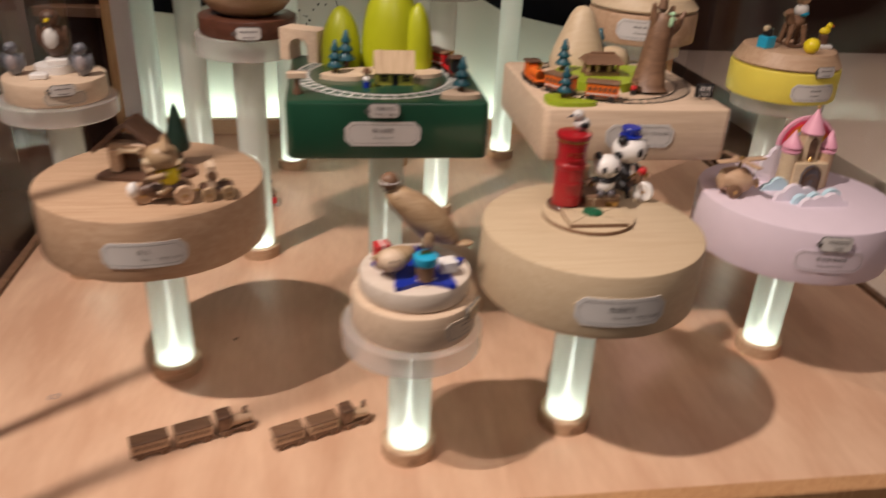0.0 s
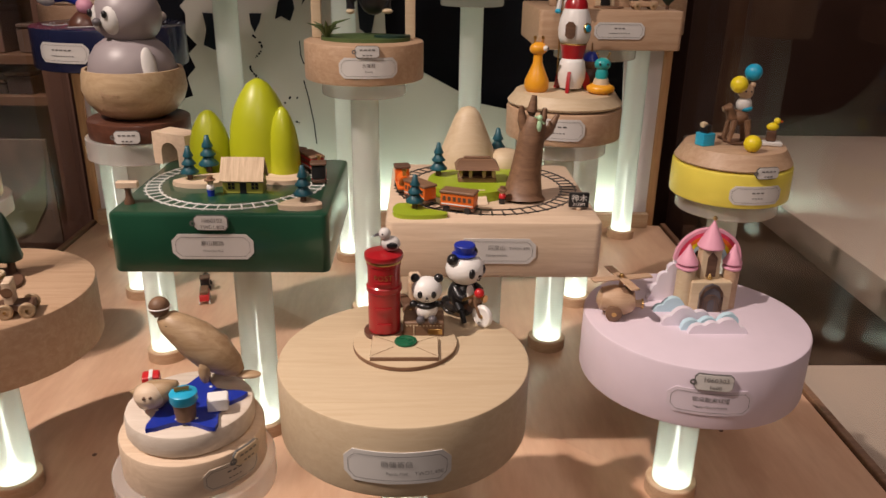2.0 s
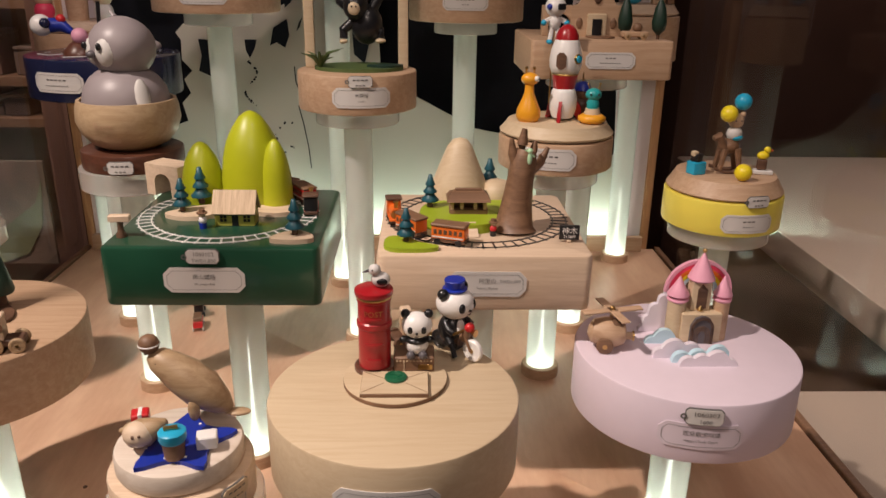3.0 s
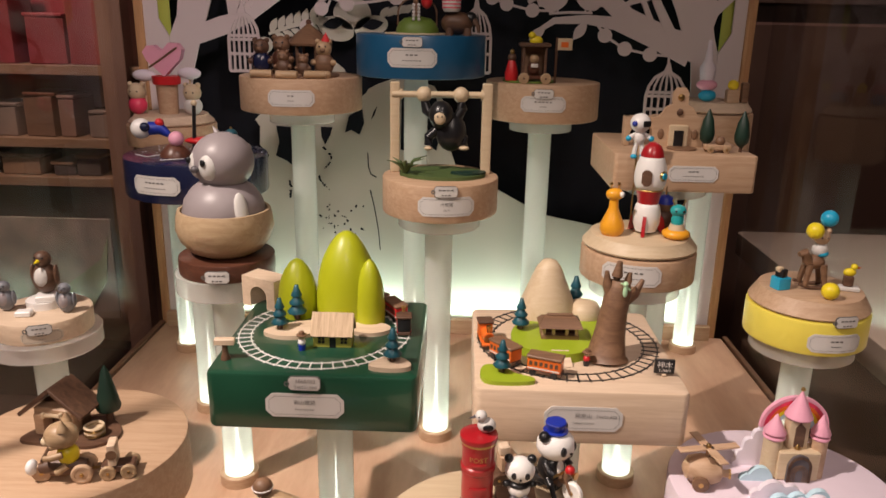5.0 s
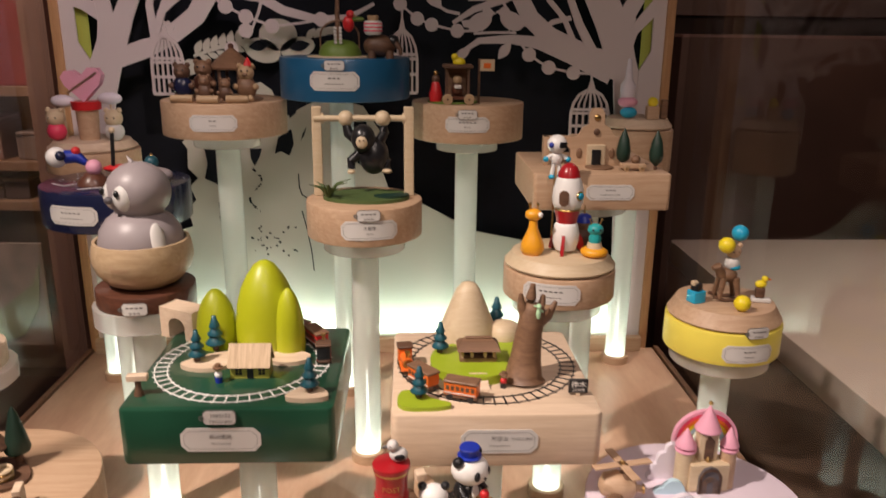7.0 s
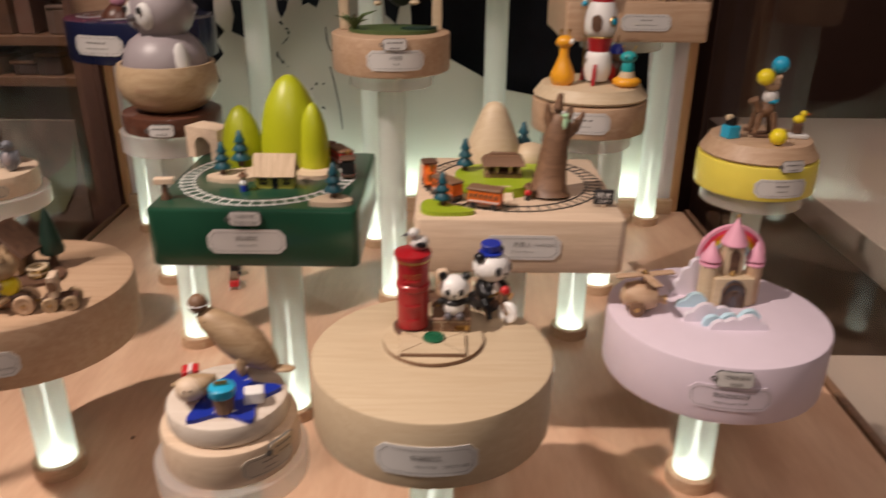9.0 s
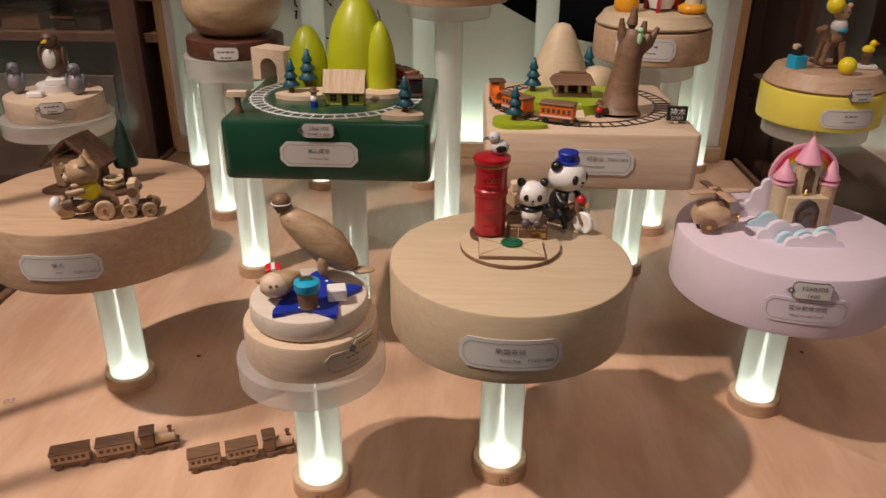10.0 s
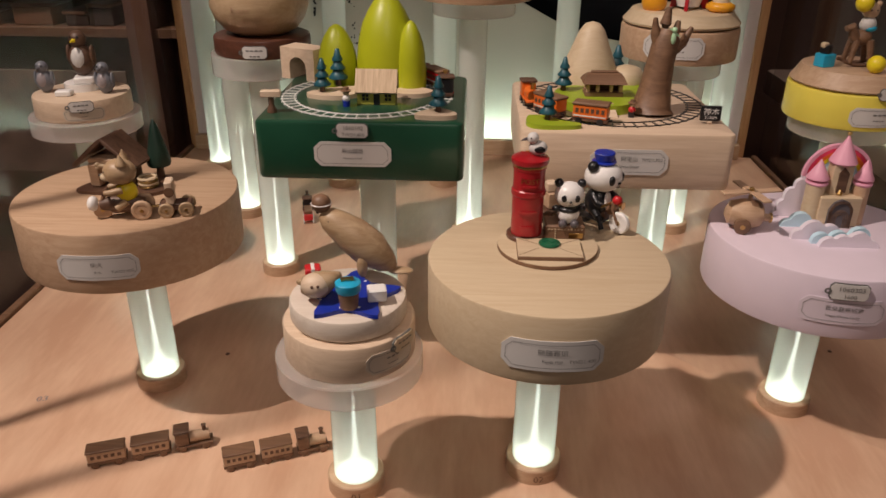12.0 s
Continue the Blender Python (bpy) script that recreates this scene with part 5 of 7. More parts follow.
b.ball(D(0.002, 0, 0.0215), 0.0082, "yellow", (1, 0.95, 1.05))
b.ball(D(-0.001, 0, 0.0375), 0.0112, "seal_wood", (1.12, 1.02, 0.92), 24)
b.ball(D(-0.0105, -0.001, 0.0345), 0.0048, "maple", (1.0, 1.1, 0.8))
for s in (-1, 1):
    b.lathe(D(0.002, s * 0.0068, 0.0445), [(0.0042, 0), (0.0030, 0.004), (0.0004, 0.0085)], "seal_wood", 12)
    b.ball(D(-0.0108, s * 0.0048, 0.0395), 0.0011, "black", seg=8)
    b.tube([D(0.0, s * 0.0070, 0.025), D(-0.008, s * 0.0085, 0.0235), D(-0.013, s * 0.0075, 0.023)], [0.0028, 0.0026, 0.0022], "seal_wood", 10)
    b.tube([D(0.002, s * 0.006, 0.015), D(-0.006, s * 0.0078, 0.010)], 0.0028, "seal_wood", 10)
b.ball(D(-0.0150, -0.001, 0.0358), 0.0014, "black", seg=8)
part("dog", b, t, "small wooden dog in a yellow jacket")

# castle in the clouds
CT = 0.1735
t = round_box(0.278, 0.493, 0.1225, CT, 0.0909, "pink_lacquer", "round pale pink lacquered music box with a cloud castle", post=(0.277, 0.487))
name_label(t, round_wall(0.278, 0.493, 0.0909, -9, 0.1465), 0.062, 0.021, "雲朵歡樂城堡", "Happy Clouds Castle", back="film_pink")
price_tag(t, round_wall(0.278, 0.493, 0.0909, -9, 0.1645), 0.026, 0.0125, ("1060303", "1600"))
cx, cy = 0.293, 0.511
castle = part("castle", Build().box((cx, cy, CT), (0.034, 0.018, 0.0265), "maple", 0, 0.001), t, "wooden castle with pink cone roofs")
b = Build()
b.box((cx - 0.001, cy + 0.003, CT + 0.026), (0.0165, 0.012, 0.028), "maple", 0, 0.001)
b.lathe((cx - 0.0195, cy + 0.001, CT), [(0.0078, 0), (0.0078, 0.036)], "maple", 24)
b.lathe((cx + 0.0185, cy + 0.001, CT), [(0.0068, 0), (0.0068, 0.036)], "beech", 24)
part("tower", b, castle)
b = Build()
b.lathe((cx - 0.001, cy + 0.003, CT + 0.0535), [(0.0108, 0), (0.0112, 0.001), (0.0075, 0.009), (0.0035, 0.017), (0.0006, 0.023)], "pink", 32)
for sx, r in ((-0.0195, 0.0092), (0.0185, 0.0080)):
    b.lathe((cx + sx, cy + 0.001, CT + 0.034), [(r * 0.8, 0), (r, 0.002), (r * 0.95, 0.0035), (r * 0.6, 0.004), (r * 0.6, 0.007)], "pink", 26)
    b.lathe((cx + sx, cy + 0.001, CT + 0.040), [(r, 0), (r, 0.001), (r * 0.6, 0.007), (0.0005, 0.0165)], "pink", 26)
b.ball((cx - 0.001, cy + 0.003, CT + 0.0785), 0.0019, "brass")
part("cone_roof", b, castle, "pink cone roofs with a brass ball")
b = Build()
flat(b, [(cx - 0.0085 * 1.15 + 0.0, CT), (cx - 0.0098, CT + 0.016), (cx - 0.006, CT + 0.023), (cx, CT + 0.0255), (cx + 0.006, CT + 0.023), (cx + 0.0098, CT + 0.016), (cx + 0.0098, CT)], "grey_dark", cy - 0.0115, 0.0025)
for r in (0.0068, 0.0052, 0.0034):
    b.tube([(cx - r, cy - 0.0118, CT)] + [(cx - r * math.cos(math.pi * i / 10), cy - 0.0118, CT + 0.009 + r * math.sin(math.pi * i / 10)) for i in range(11)] + [(cx + r, cy - 0.0118, CT)], 0.0003, "brown_wood", 6)
for r in (0.0093, 0.0080):
    b.tube([(cx - r, cy - 0.0122, CT)] + [(cx - r * math.cos(math.pi * i / 12), cy - 0.0122, CT + 0.0145 + r * math.sin(math.pi * i / 12)) for i in range(13)] + [(cx + r, cy - 0.0122, CT)], 0.00045, "walnut", 6)
part("gate", b, castle, "dark arched gate")
b = Build()
flat(b, [(cx - 0.0045, CT + 0.029), (cx - 0.0045, CT + 0.046), (cx - 0.001, CT + 0.051), (cx + 0.0035, CT + 0.046), (cx + 0.0035, CT + 0.029)], "walnut", cy - 0.0040, 0.0016)
part("tower_window", b, castle, "dark arched tower window")
b = Build().lathe((cx - 0.001, cy - 0.0035, CT + 0.0272), [(0.0022, 0), (0.0026, 0.001), (0.0014, 0.0035), (0.0008, 0.0045)], "brass", 12)
part("bell", b, castle, "small brass bell")
b = Build()
for r, m in ((0.0290, "pink"), (0.0262, "rose"), (0.0228, "orange"), (0.0198, "yellow"), (0.0168, "sky_blue")):
    pts = [(cx + 0.002 - r * math.cos(math.pi * i / 20), CT + 0.037 + r * math.sin(math.pi * i / 20)) for i in range(21)]
    pts += [(cx + 0.002 - (r - 0.0032) * math.cos(math.pi * i / 20), CT + 0.037 + (r - 0.0032) * math.sin(math.pi * i / 20)) for i in range(20, -1, -1)]
    n = 21
    base_y = cy + 0.013
    vs = [(p[0], base_y, p[1]) for p in pts] + [(p[0], base_y + 0.004, p[1]) for p in pts]
    fs = []
    for i in range(20):
        o = 2 * n - 1 - i
        fs += [(i, i + 1, o - 1, o), (42 + i, 42 + o, 42 + o - 1, 42 + i + 1), (i, 42 + i, 42 + i + 1, i + 1), (o, o - 1, 42 + o - 1, 42 + o)]
    b.add(vs, fs, m)
b.box((cx + 0.002 - 0.0265, cy + 0.015, CT), (0.005, 0.004, 0.038), "cloud"); b.box((cx + 0.002 + 0.0265, cy + 0.015, CT), (0.005, 0.004, 0.038), "cloud")
part("rainbow", b, t, "wooden rainbow arch with a pink rim")


def cloud_piece(pts, y, mat, thick, label):
    b = Build()
    flat(b, pts, mat, y, thick)
    return part("cloud", b, t, label)


def puff(x0, x1, lobes, n=36):
    top = []
    for i in range(n + 1):
        x = x0 + (x1 - x0) * i / n
        h = [z + math.sqrt(max(r * r - (x - c) ** 2, 0.0)) for c, r, z in lobes if abs(x - c) <= r]
        top.append((x, CT + max(h + [0.0012])))
    return [(x1, CT), (x0, CT)] + top


cloud_piece(puff(0.2455, 0.293, ((0.2515, 0.0065, 0.002), (0.2625, 0.0105, 0.0055), (0.276, 0.009, 0.004), (0.287, 0.006, 0.001))), 0.474, "cloud", 0.005, "lilac-white cloud slab")
cloud_piece(puff(0.2625, 0.3095, ((0.2705, 0.008, 0.0), (0.281, 0.0075, 0.0025), (0.2935, 0.0098, 0.003), (0.304, 0.0058, 0.0))), 0.460, "cloud", 0.005, "lilac-white cloud slab")
cloud_piece(puff(0.2585, 0.304, ((0.2665, 0.008, 0.001), (0.280, 0.0078, 0.003), (0.296, 0.0088, 0.0055))), 0.4665, "sky_blue", 0.005, "light blue cloud slab")
cloud_piece(puff(0.246, 0.274, ((0.252, 0.006, 0.0), (0.2625, 0.0095, 0.003), (0.2695, 0.0045, 0.0))), 0.500, "sky_blue", 0.005, "light blue cloud slab")
cloud_piece(puff(0.2465, 0.273, ((0.2505, 0.004, 0.001), (0.256, 0.0065, 0.009), (0.2605, 0.006, 0.020), (0.2672, 0.0058, 0.0285), (0.270, 0.003, 0.014))), 0.523, "cloud", 0.005, "tall lilac-white cloud")
ax, ay, rz = 0.2131, 0.4940, -8
TA = Matrix.Rotation(radians(rz), 4, "Z")
A = lambda u, v, w: Vector((ax, ay, CT)) + TA @ Vector((u, v, w))
b = Build()
b.tube([A(-0.017, 0, 0.015), A(-0.014, 0, 0.0145), A(-0.004, 0, 0.014), A(0.006, 0, 0.0135), A(0.012, 0, 0.013), A(0.0135, 0, 0.013)], [0.004, 0.0095, 0.0125, 0.0118, 0.009, 0.006], "beech", 22)
b.ball(A(0.004, 0, 0.0195), 0.0085, "brown_wood", (1.1, 1.0, 0.8))
for s in (-1, 1):
    toy_wheel(b, A(-0.004, s * 0.0125, 0.0068), 0.0068, 0.0042, rz, "brown_wood")
b.tube([A(0.0115, 0, 0.0115), A(0.019, 0, 0.0115)], 0.0032, "beech", 14)
b.tube([A(0.019, 0, 0.0115), A(0.0205, 0, 0.0115)], 0.0042, "brass", 16)
b.lathe(A(0.001, 0, 0.025), [(0.002, 0), (0.0015, 0.009)], "beech", 10)
for k in range(4):
    a = radians(rz + 20 + 90 * k)
    root = A(0.001, 0, 0.0335)
    b.box((root.x + 0.0135 * math.cos(a), root.y + 0.012 * math.sin(a), root.z - 0.0008), (0.025, 0.0075, 0.0018), "beech", math.degrees(a), 0.0006)
b.ball(A(0.001, 0, 0.0355), 0.0022, "brass")
part("helicopter", b, t, "brown wooden toy helicopter with four blades")

# seals on a star blanket
t = round_box(-0.102, 0.364, 0.1288, 0.1568, 0.047, "maple_pale", "small pale round music box with wooden seals", 0.0534, (-0.103, 0.364), "01")
SZ = 0.1735
part("turntable", Build().disc((-0.102, 0.364, 0.1575), 0.0412, SZ - 0.1575, "limed_wood", 0.003, 56), t, "whitish wooden turning top plate")
name_label(t, round_wall(-0.102, 0.364, 0.047, 46, 0.1425), 0.040, 0.016, "====", "=====", back="film_sand")
price_tag(t, round_wall(-0.102, 0.364, 0.047, 58, 0.1520), 0.020, 0.010, ("====", "==="), "maple")
b = Build()
star = []
for i in range(10):
    a, r = math.pi * i / 5 + 0.35, (0.036 if i % 2 == 0 else 0.021)
    star.append((-0.099 + r * math.cos(a), 0.358 + r * math.sin(a)))
blob(b, star, SZ, SZ + 0.003, "blue", 3)
for i in range(9):
    b.disc((-0.099 + 0.022 * math.cos(i * 2.4 + 0.3), 0.358 + 0.020 * math.sin(i * 2.4 + 0.3), SZ + 0.0028), 0.0011, 0.0006, "white", 0.0001, 10)
part("blanket", b, t, "dark blue star-shaped blanket with white dots")
b = Build()
Z0 = SZ + 0.003
b.tube([(-0.070, 0.378, Z0 + 0.011), (-0.076, 0.379, Z0 + 0.015), (-0.088, 0.380, Z0 + 0.025), (-0.100, 0.381, Z0 + 0.035), (-0.1095, 0.381, Z0 + 0.0425), (-0.1165, 0.381, Z0 + 0.0475), (-0.1215, 0.381, Z0 + 0.050)], [0.003, 0.0085, 0.0138, 0.0132, 0.0105, 0.0082, 0.003], "seal_wood", 20)
b.ball((-0.066, 0.378, Z0 + 0.009), 0.007, "seal_wood", (1.3, 0.7, 0.3)); b.ball((-0.092, 0.369, Z0 + 0.016), 0.0065, "seal_wood", (0.6, 0.5, 1.3))
b.ball((-0.1145, 0.3735, Z0 + 0.0475), 0.0011, "black", seg=8); b.ball((-0.123, 0.3805, Z0 + 0.0515), 0.0014, "black", seg=8)
b.ball((-0.1205, 0.381, Z0 + 0.0580), 0.0068, "brown_wood"); b.tube([(-0.1205 + 0.0068 * math.cos(k * math.pi / 10), 0.381 + 0.0068 * math.sin(k * math.pi / 10), Z0 + 0.0580) for k in range(21)], 0.0005, "white", 6)
part("seal", b, t, "brown wooden seal balancing a ball", 70)
b = Build()
b.tube([(-0.131, 0.352, Z0 + 0.004), (-0.126, 0.350, Z0 + 0.009), (-0.118, 0.349, Z0 + 0.012), (-0.110, 0.350, Z0 + 0.016), (-0.104, 0.351, Z0 + 0.019)], [0.002, 0.0085, 0.0095, 0.006, 0.002], "seal_wood", 18)
b.ball((-0.1225, 0.342, Z0 + 0.011), 0.001, "black", seg=8); b.ball((-0.130, 0.351, Z0 + 0.012), 0.005, "seal_wood", (1, 0.4, 0.5))
b.ball((-0.1205, 0.3465, Z0 + 0.0125), 0.0088, "maple_pale", (1.15, 1.0, 0.95), 22); b.ball((-0.1215, 0.3385, Z0 + 0.0150), 0.0012, "walnut", seg=8); b.ball((-0.1175, 0.3385, Z0 + 0.0155), 0.0010, "walnut", seg=8)
part("seal_pup", b, t, "small wooden seal pup lying on the blanket", 70)
b = Build()
b.lathe((-0.0975, 0.3405, Z0), [(0.0062, 0), (0.0072, 0.012)], "brown_wood", 24)
b.lathe((-0.0975, 0.3405, Z0 + 0.012), [(0.0078, 0), (0.0086, 0.0015), (0.0086, 0.0065), (0.0072, 0.0075), (0.0004, 0.0078)], "cyan", 28)
b.tube([(-0.102, 0.3395, Z0 + 0.021), (-0.0985, 0.340, Z0 + 0.0215), (-0.094, 0.3415, Z0 + 0.021)], [0.0016, 0.0012, 0.0016], "brass", 8)
part("bucket", b, t, "brown bucket with a bright blue lid")
part("white_box", Build().box((-0.080, 0.352, Z0), (0.013, 0.011, 0.009), "white", 12, 0.0008), t)
b = Build(); b.box((-0.1265, 0.367, Z0), (0.011, 0.010, 0.016), "red", 15, 0.0008); b.box((-0.1265, 0.367, Z0 + 0.0005), (0.0025, 0.0104, 0.0159), "white", 15, 0.0002)
part("gift", b, t, "red box with a white band")

# yellow box: teddy on a rocking horse with balloons
t = round_box(0.400, 0.755, 0.201, 0.2385, 0.0648, "yellow_lacquer", "round yellow music box with toys and balloons", 0.056)
YT = 0.258
part("turntable", Build().disc((0.400, 0.755, 0.240), 0.0635, YT - 0.240, "beech", 0.002, 56, 0.055), t, "tapered beech top plate")
name_label(t, round_wall(0.400, 0.755, 0.0648, 5, 0.2165), 0.058, 0.0205, "====", "=====")
price_tag(t, round_wall(0.400, 0.755, 0.0648, 11, 0.2415), 0.024, 0.0115)
ux, uy = 0.402, 0.752
b = Build()
b.ball((ux - 0.004, uy, YT + 0.030), 0.0095, "brown_wood", (1.2, 0.9, 0.9)); b.tube([(ux - 0.012, uy - 0.003, YT + 0.030), (ux - 0.019, uy - 0.006, YT + 0.042), (ux - 0.025, uy - 0.008, YT + 0.040)], [0.006, 0.005, 0.003], "brown_wood", 10)
for s in (-1, 1):
    b.tube([(ux - 0.010, uy + s * 0.006, YT + 0.028), (ux - 0.014, uy + s * 0.008, YT + 0.004)], [0.004, 0.0026], "brown_wood", 8); b.tube([(ux + 0.004, uy + s * 0.006, YT + 0.028), (ux + 0.008, uy + s * 0.008, YT + 0.004)], [0.004, 0.0026], "brown_wood", 8)
    b.tube([(ux - 0.020, uy + s * 0.008, YT + 0.006), (ux - 0.008, uy + s * 0.008, YT + 0.0022), (ux + 0.006, uy + s * 0.008, YT + 0.0022), (ux + 0.016, uy + s * 0.008, YT + 0.006)], 0.002, "walnut", 8)
part("rocking_horse", b, t, "brown wooden rocking horse")
b = Build()
b.ball((ux, uy, YT + 0.044), 0.0085, "paper", (1, 0.9, 1.0)); b.ball((ux + 0.002, uy, YT + 0.040), 0.0086, "cyan", (0.9, 0.92, 0.5)); b.ball((ux, uy, YT + 0.058), 0.0085, "beech")
for s in (-1, 1):
    b.ball((ux + s * 0.007, uy, YT + 0.065), 0.003, "beech", seg=10); b.ball((ux + s * 0.003, uy - 0.008, YT + 0.059), 0.0009, "black", seg=8)
part("teddy", b, t, "small pale wooden bear rider")
for q, mm in (((ux + 0.007, uy + 0.004, YT + 0.078), "cyan"), ((ux - 0.010, uy - 0.004, YT + 0.066), "yellow")):
    b = Build(); b.ball(q, 0.0092, mm); b.tube([(q[0], q[1], q[2] - 0.009), (ux, uy, YT + 0.050)], 0.0005, "brass", 6)
    part("balloon", b, t, "blue ball balloon" if mm == "cyan" else "yellow ball balloon")
part("ball", Build().ball((0.402, 0.714, YT + 0.0092), 0.0092, "yellow"), t, "yellow wooden ball")
b = Build(); b.box((0.362, 0.745, YT), (0.016, 0.014, 0.014), "cyan", 20, 0.0008); b.box((0.361, 0.744, YT + 0.014), (0.010, 0.010, 0.009), "black", 40); b.box((0.358, 0.743, YT + 0.020), (0.007, 0.006, 0.006), "maple", 20)
part("toy_box", b, t, "blue toy box with a lifted lid")
b = Build(); b.box((0.437, 0.745, YT), (0.021, 0.012, 0.005), "paper", -15); b.box((0.435, 0.745, YT + 0.005), (0.010, 0.008, 0.012), "walnut", -15); b.ball((0.435, 0.745, YT + 0.021), 0.0052, "yellow", (1.3, 0.9, 0.9)); b.ball((0.4385, 0.744, YT + 0.0275), 0.0036, "yellow"); b.lathe((0.4425, 0.743, YT + 0.027), [(0.0016, 0), (0.0003, 0.003)], "orange", 8, Matrix.Rotation(radians(90), 4, "Y"))
part("duck_stand", b, t, "yellow duck on a small stand")

# rocket
t = round_box(0.206, 0.760, 0.2648, 0.2985, 0.0627, "beech", "round beech music box with a toy rocket", 0.050, (0.205, 0.760))
RT = 0.3145
part("turntable", Build().disc((0.206, 0.760, 0.300), 0.0622, RT - 0.300, "maple", 0.003, 56, 0.055), t, "rounded maple top plate")
name_label(t, round_wall(0.206, 0.760, 0.0627, -18, 0.2830), 0.063, 0.0225, "======", "========")
rx, ry = 0.211, 0.757
b = Build()
b.lathe((rx, ry, RT), [(0.0115, 0.003), (0.0145, 0.012), (0.0150, 0.022), (0.0130, 0.031), (0.0112, 0.034)], "white", 36)
rk = part("rocket", b, t, "red and white wooden rocket", 70)
part("waist", Build().lathe((rx, ry, RT + 0.034), [(0.0112, 0), (0.0118, 0.004), (0.0140, 0.0145)], "post_red", 36), rk, "dark red flared waist")
part("band", Build().lathe((rx, ry, RT + 0.0485), [(0.0142, 0), (0.0148, 0.0008), (0.0142, 0.0016)], "brass", 36), rk, "thin brass band")
part("upper_body", Build().lathe((rx, ry, RT + 0.050), [(0.0142, 0), (0.0168, 0.006), (0.0174, 0.014), (0.0162, 0.024), (0.0132, 0.033), (0.0122, 0.035)], "white", 36), rk, "white egg-shaped upper body", 70)
part("nose", Build().lathe((rx, ry, RT + 0.085), [(0.0124, 0), (0.0116, 0.005), (0.0085, 0.011), (0.0045, 0.0145), (0.0004, 0.0155)], "post_red", 36), rk, "dark red nose cap", 70)
for a in (250, 10, 130):
    b = Build()
    c, s = math.cos(radians(a)), math.sin(radians(a))
    b.loft([[(rx + u * c - v * s, ry + u * s + v * c, RT + w) for u, w in ((0.012, 0.026), (0.020, 0.014), (0.0225, 0.0), (0.017, 0.0), (0.012, 0.008))] for v in (-0.0018, 0.0018)], "post_red")
    part("fin", b, rk)
b = Build()
plate(b, round_wall(rx, ry, 0.0170, -25, RT + 0.064), 0.010, 0.017, 0.003, 0.0016, "walnut", 0.0016, 4)
part("hatch", b, rk, "dark hatch in the side")
b = Build()
x = Matrix.Rotation(radians(38), 4, "Z") @ Matrix.Rotation(radians(90), 4, "X")
b.lathe((rx + 0.0105, ry - 0.0135, RT + 0.066), [(0.0052, -0.0015), (0.0055, 0.0), (0.0050, 0.0012)], "brass", 18, x)
b.lathe((rx + 0.0110, ry - 0.0142, RT + 0.066), [(0.0040, -0.001), (0.0034, 0.0016), (0.0004, 0.002)], "cyan", 18, x)
part("porthole", b, rk, "blue porthole with a brass rim")
b = Build()
ax0, ay0, az0 = 0.2015, 0.785, RT + 0.092
b.ball((ax0, ay0, az0 + 0.0245), 0.0112, "white", (1, 1, 0.95), 24)
b.box((ax0 + 0.005, ay0 - 0.0105, az0 + 0.0215), (0.009, 0.003, 0.0065), "black", 24, 0.001)
b.ball((ax0 - 0.0075, ay0 - 0.0075, az0 + 0.0245), 0.0032, "blue")
b.ball((ax0, ay0, az0 + 0.009), 0.0068, "white", (1, 0.9, 1.25))
for s in (-1, 1):
    b.tube([(ax0 + s * 0.005, ay0, az0 + 0.012), (ax0 + s * 0.0115, ay0 - 0.003, az0 + 0.009)], 0.0026, "white", 8)
    b.ball((ax0 + s * 0.0125, ay0 - 0.0035, az0 + 0.008), 0.0032, "cyan")
    b.tube([(ax0 + s * 0.003, ay0, az0 + 0.003), (ax0 + s * 0.0045, ay0 - 0.001, az0 - 0.010)], 0.0026, "white", 8)
    b.ball((ax0 + s * 0.005, ay0 - 0.002, az0 - 0.012), 0.0034, "cyan", (1, 1.3, 0.8))
b.tube([(ax0, ay0 + 0.006, RT), (ax0, ay0 + 0.006, az0 + 0.006)], 0.0009, "brass", 8)
part("astronaut", b, t, "white toy astronaut floating on a thin rod")
b = Build(); b.lathe((0.1725, 0.748, RT), [(0.0105, 0), (0.0132, 0.005), (0.0128, 0.012), (0.0088, 0.021), (0.0052, 0.030), (0.0046, 0.040)], "amber", 28); b.ball((0.1725, 0.748, RT + 0.0445), 0.0086, "amber", (1.1, 0.95, 0.8)); b.ball((0.1792, 0.742, RT + 0.0455), 0.0030, "white"); b.ball((0.1812, 0.7400, RT + 0.0455), 0.0013, "black", seg=8)
for s in (-1, 1):
    b.lathe((0.1725 + s * 0.0042, 0.748, RT + 0.0495), [(0.0011, 0), (0.0009, 0.0045), (0.0019, 0.0055), (0.0012, 0.008)], "brass", 8)
part("giraffe", b, t, "orange wooden giraffe toy", 70)
b = Build(); b.lathe((0.2395, 0.738, RT), [(0.010, 0), (0.0145, 0.003), (0.0148, 0.007), (0.010, 0.010)], "amber", 26); b.lathe((0.2395, 0.738, RT + 0.010), [(0.0088, 0), (0.0072, 0.006)], "maple", 24); b.lathe((0.2395, 0.738, RT + 0.016), [(0.0062, 0), (0.0068, 0.005), (0.0052, 0.010)], "teal", 20); b.ball((0.2395, 0.738, RT + 0.0305), 0.0078, "teal", (1.1, 1, 0.85))
for s in (-1, 1):
    b.tube([(0.2395 + s * 0.004, 0.738, RT + 0.0355), (0.2395 + s * 0.0065, 0.738, RT + 0.0410)], 0.0007, "brass", 6); b.ball((0.2395 + s * 0.0065, 0.738, RT + 0.0415), 0.0013, "brass", seg=8); b.ball((0.2395 + s * 0.004, 0.7312, RT + 0.031), 0.0013, "black", seg=8)
part("alien", b, t, "teal and orange little alien toy", 70)
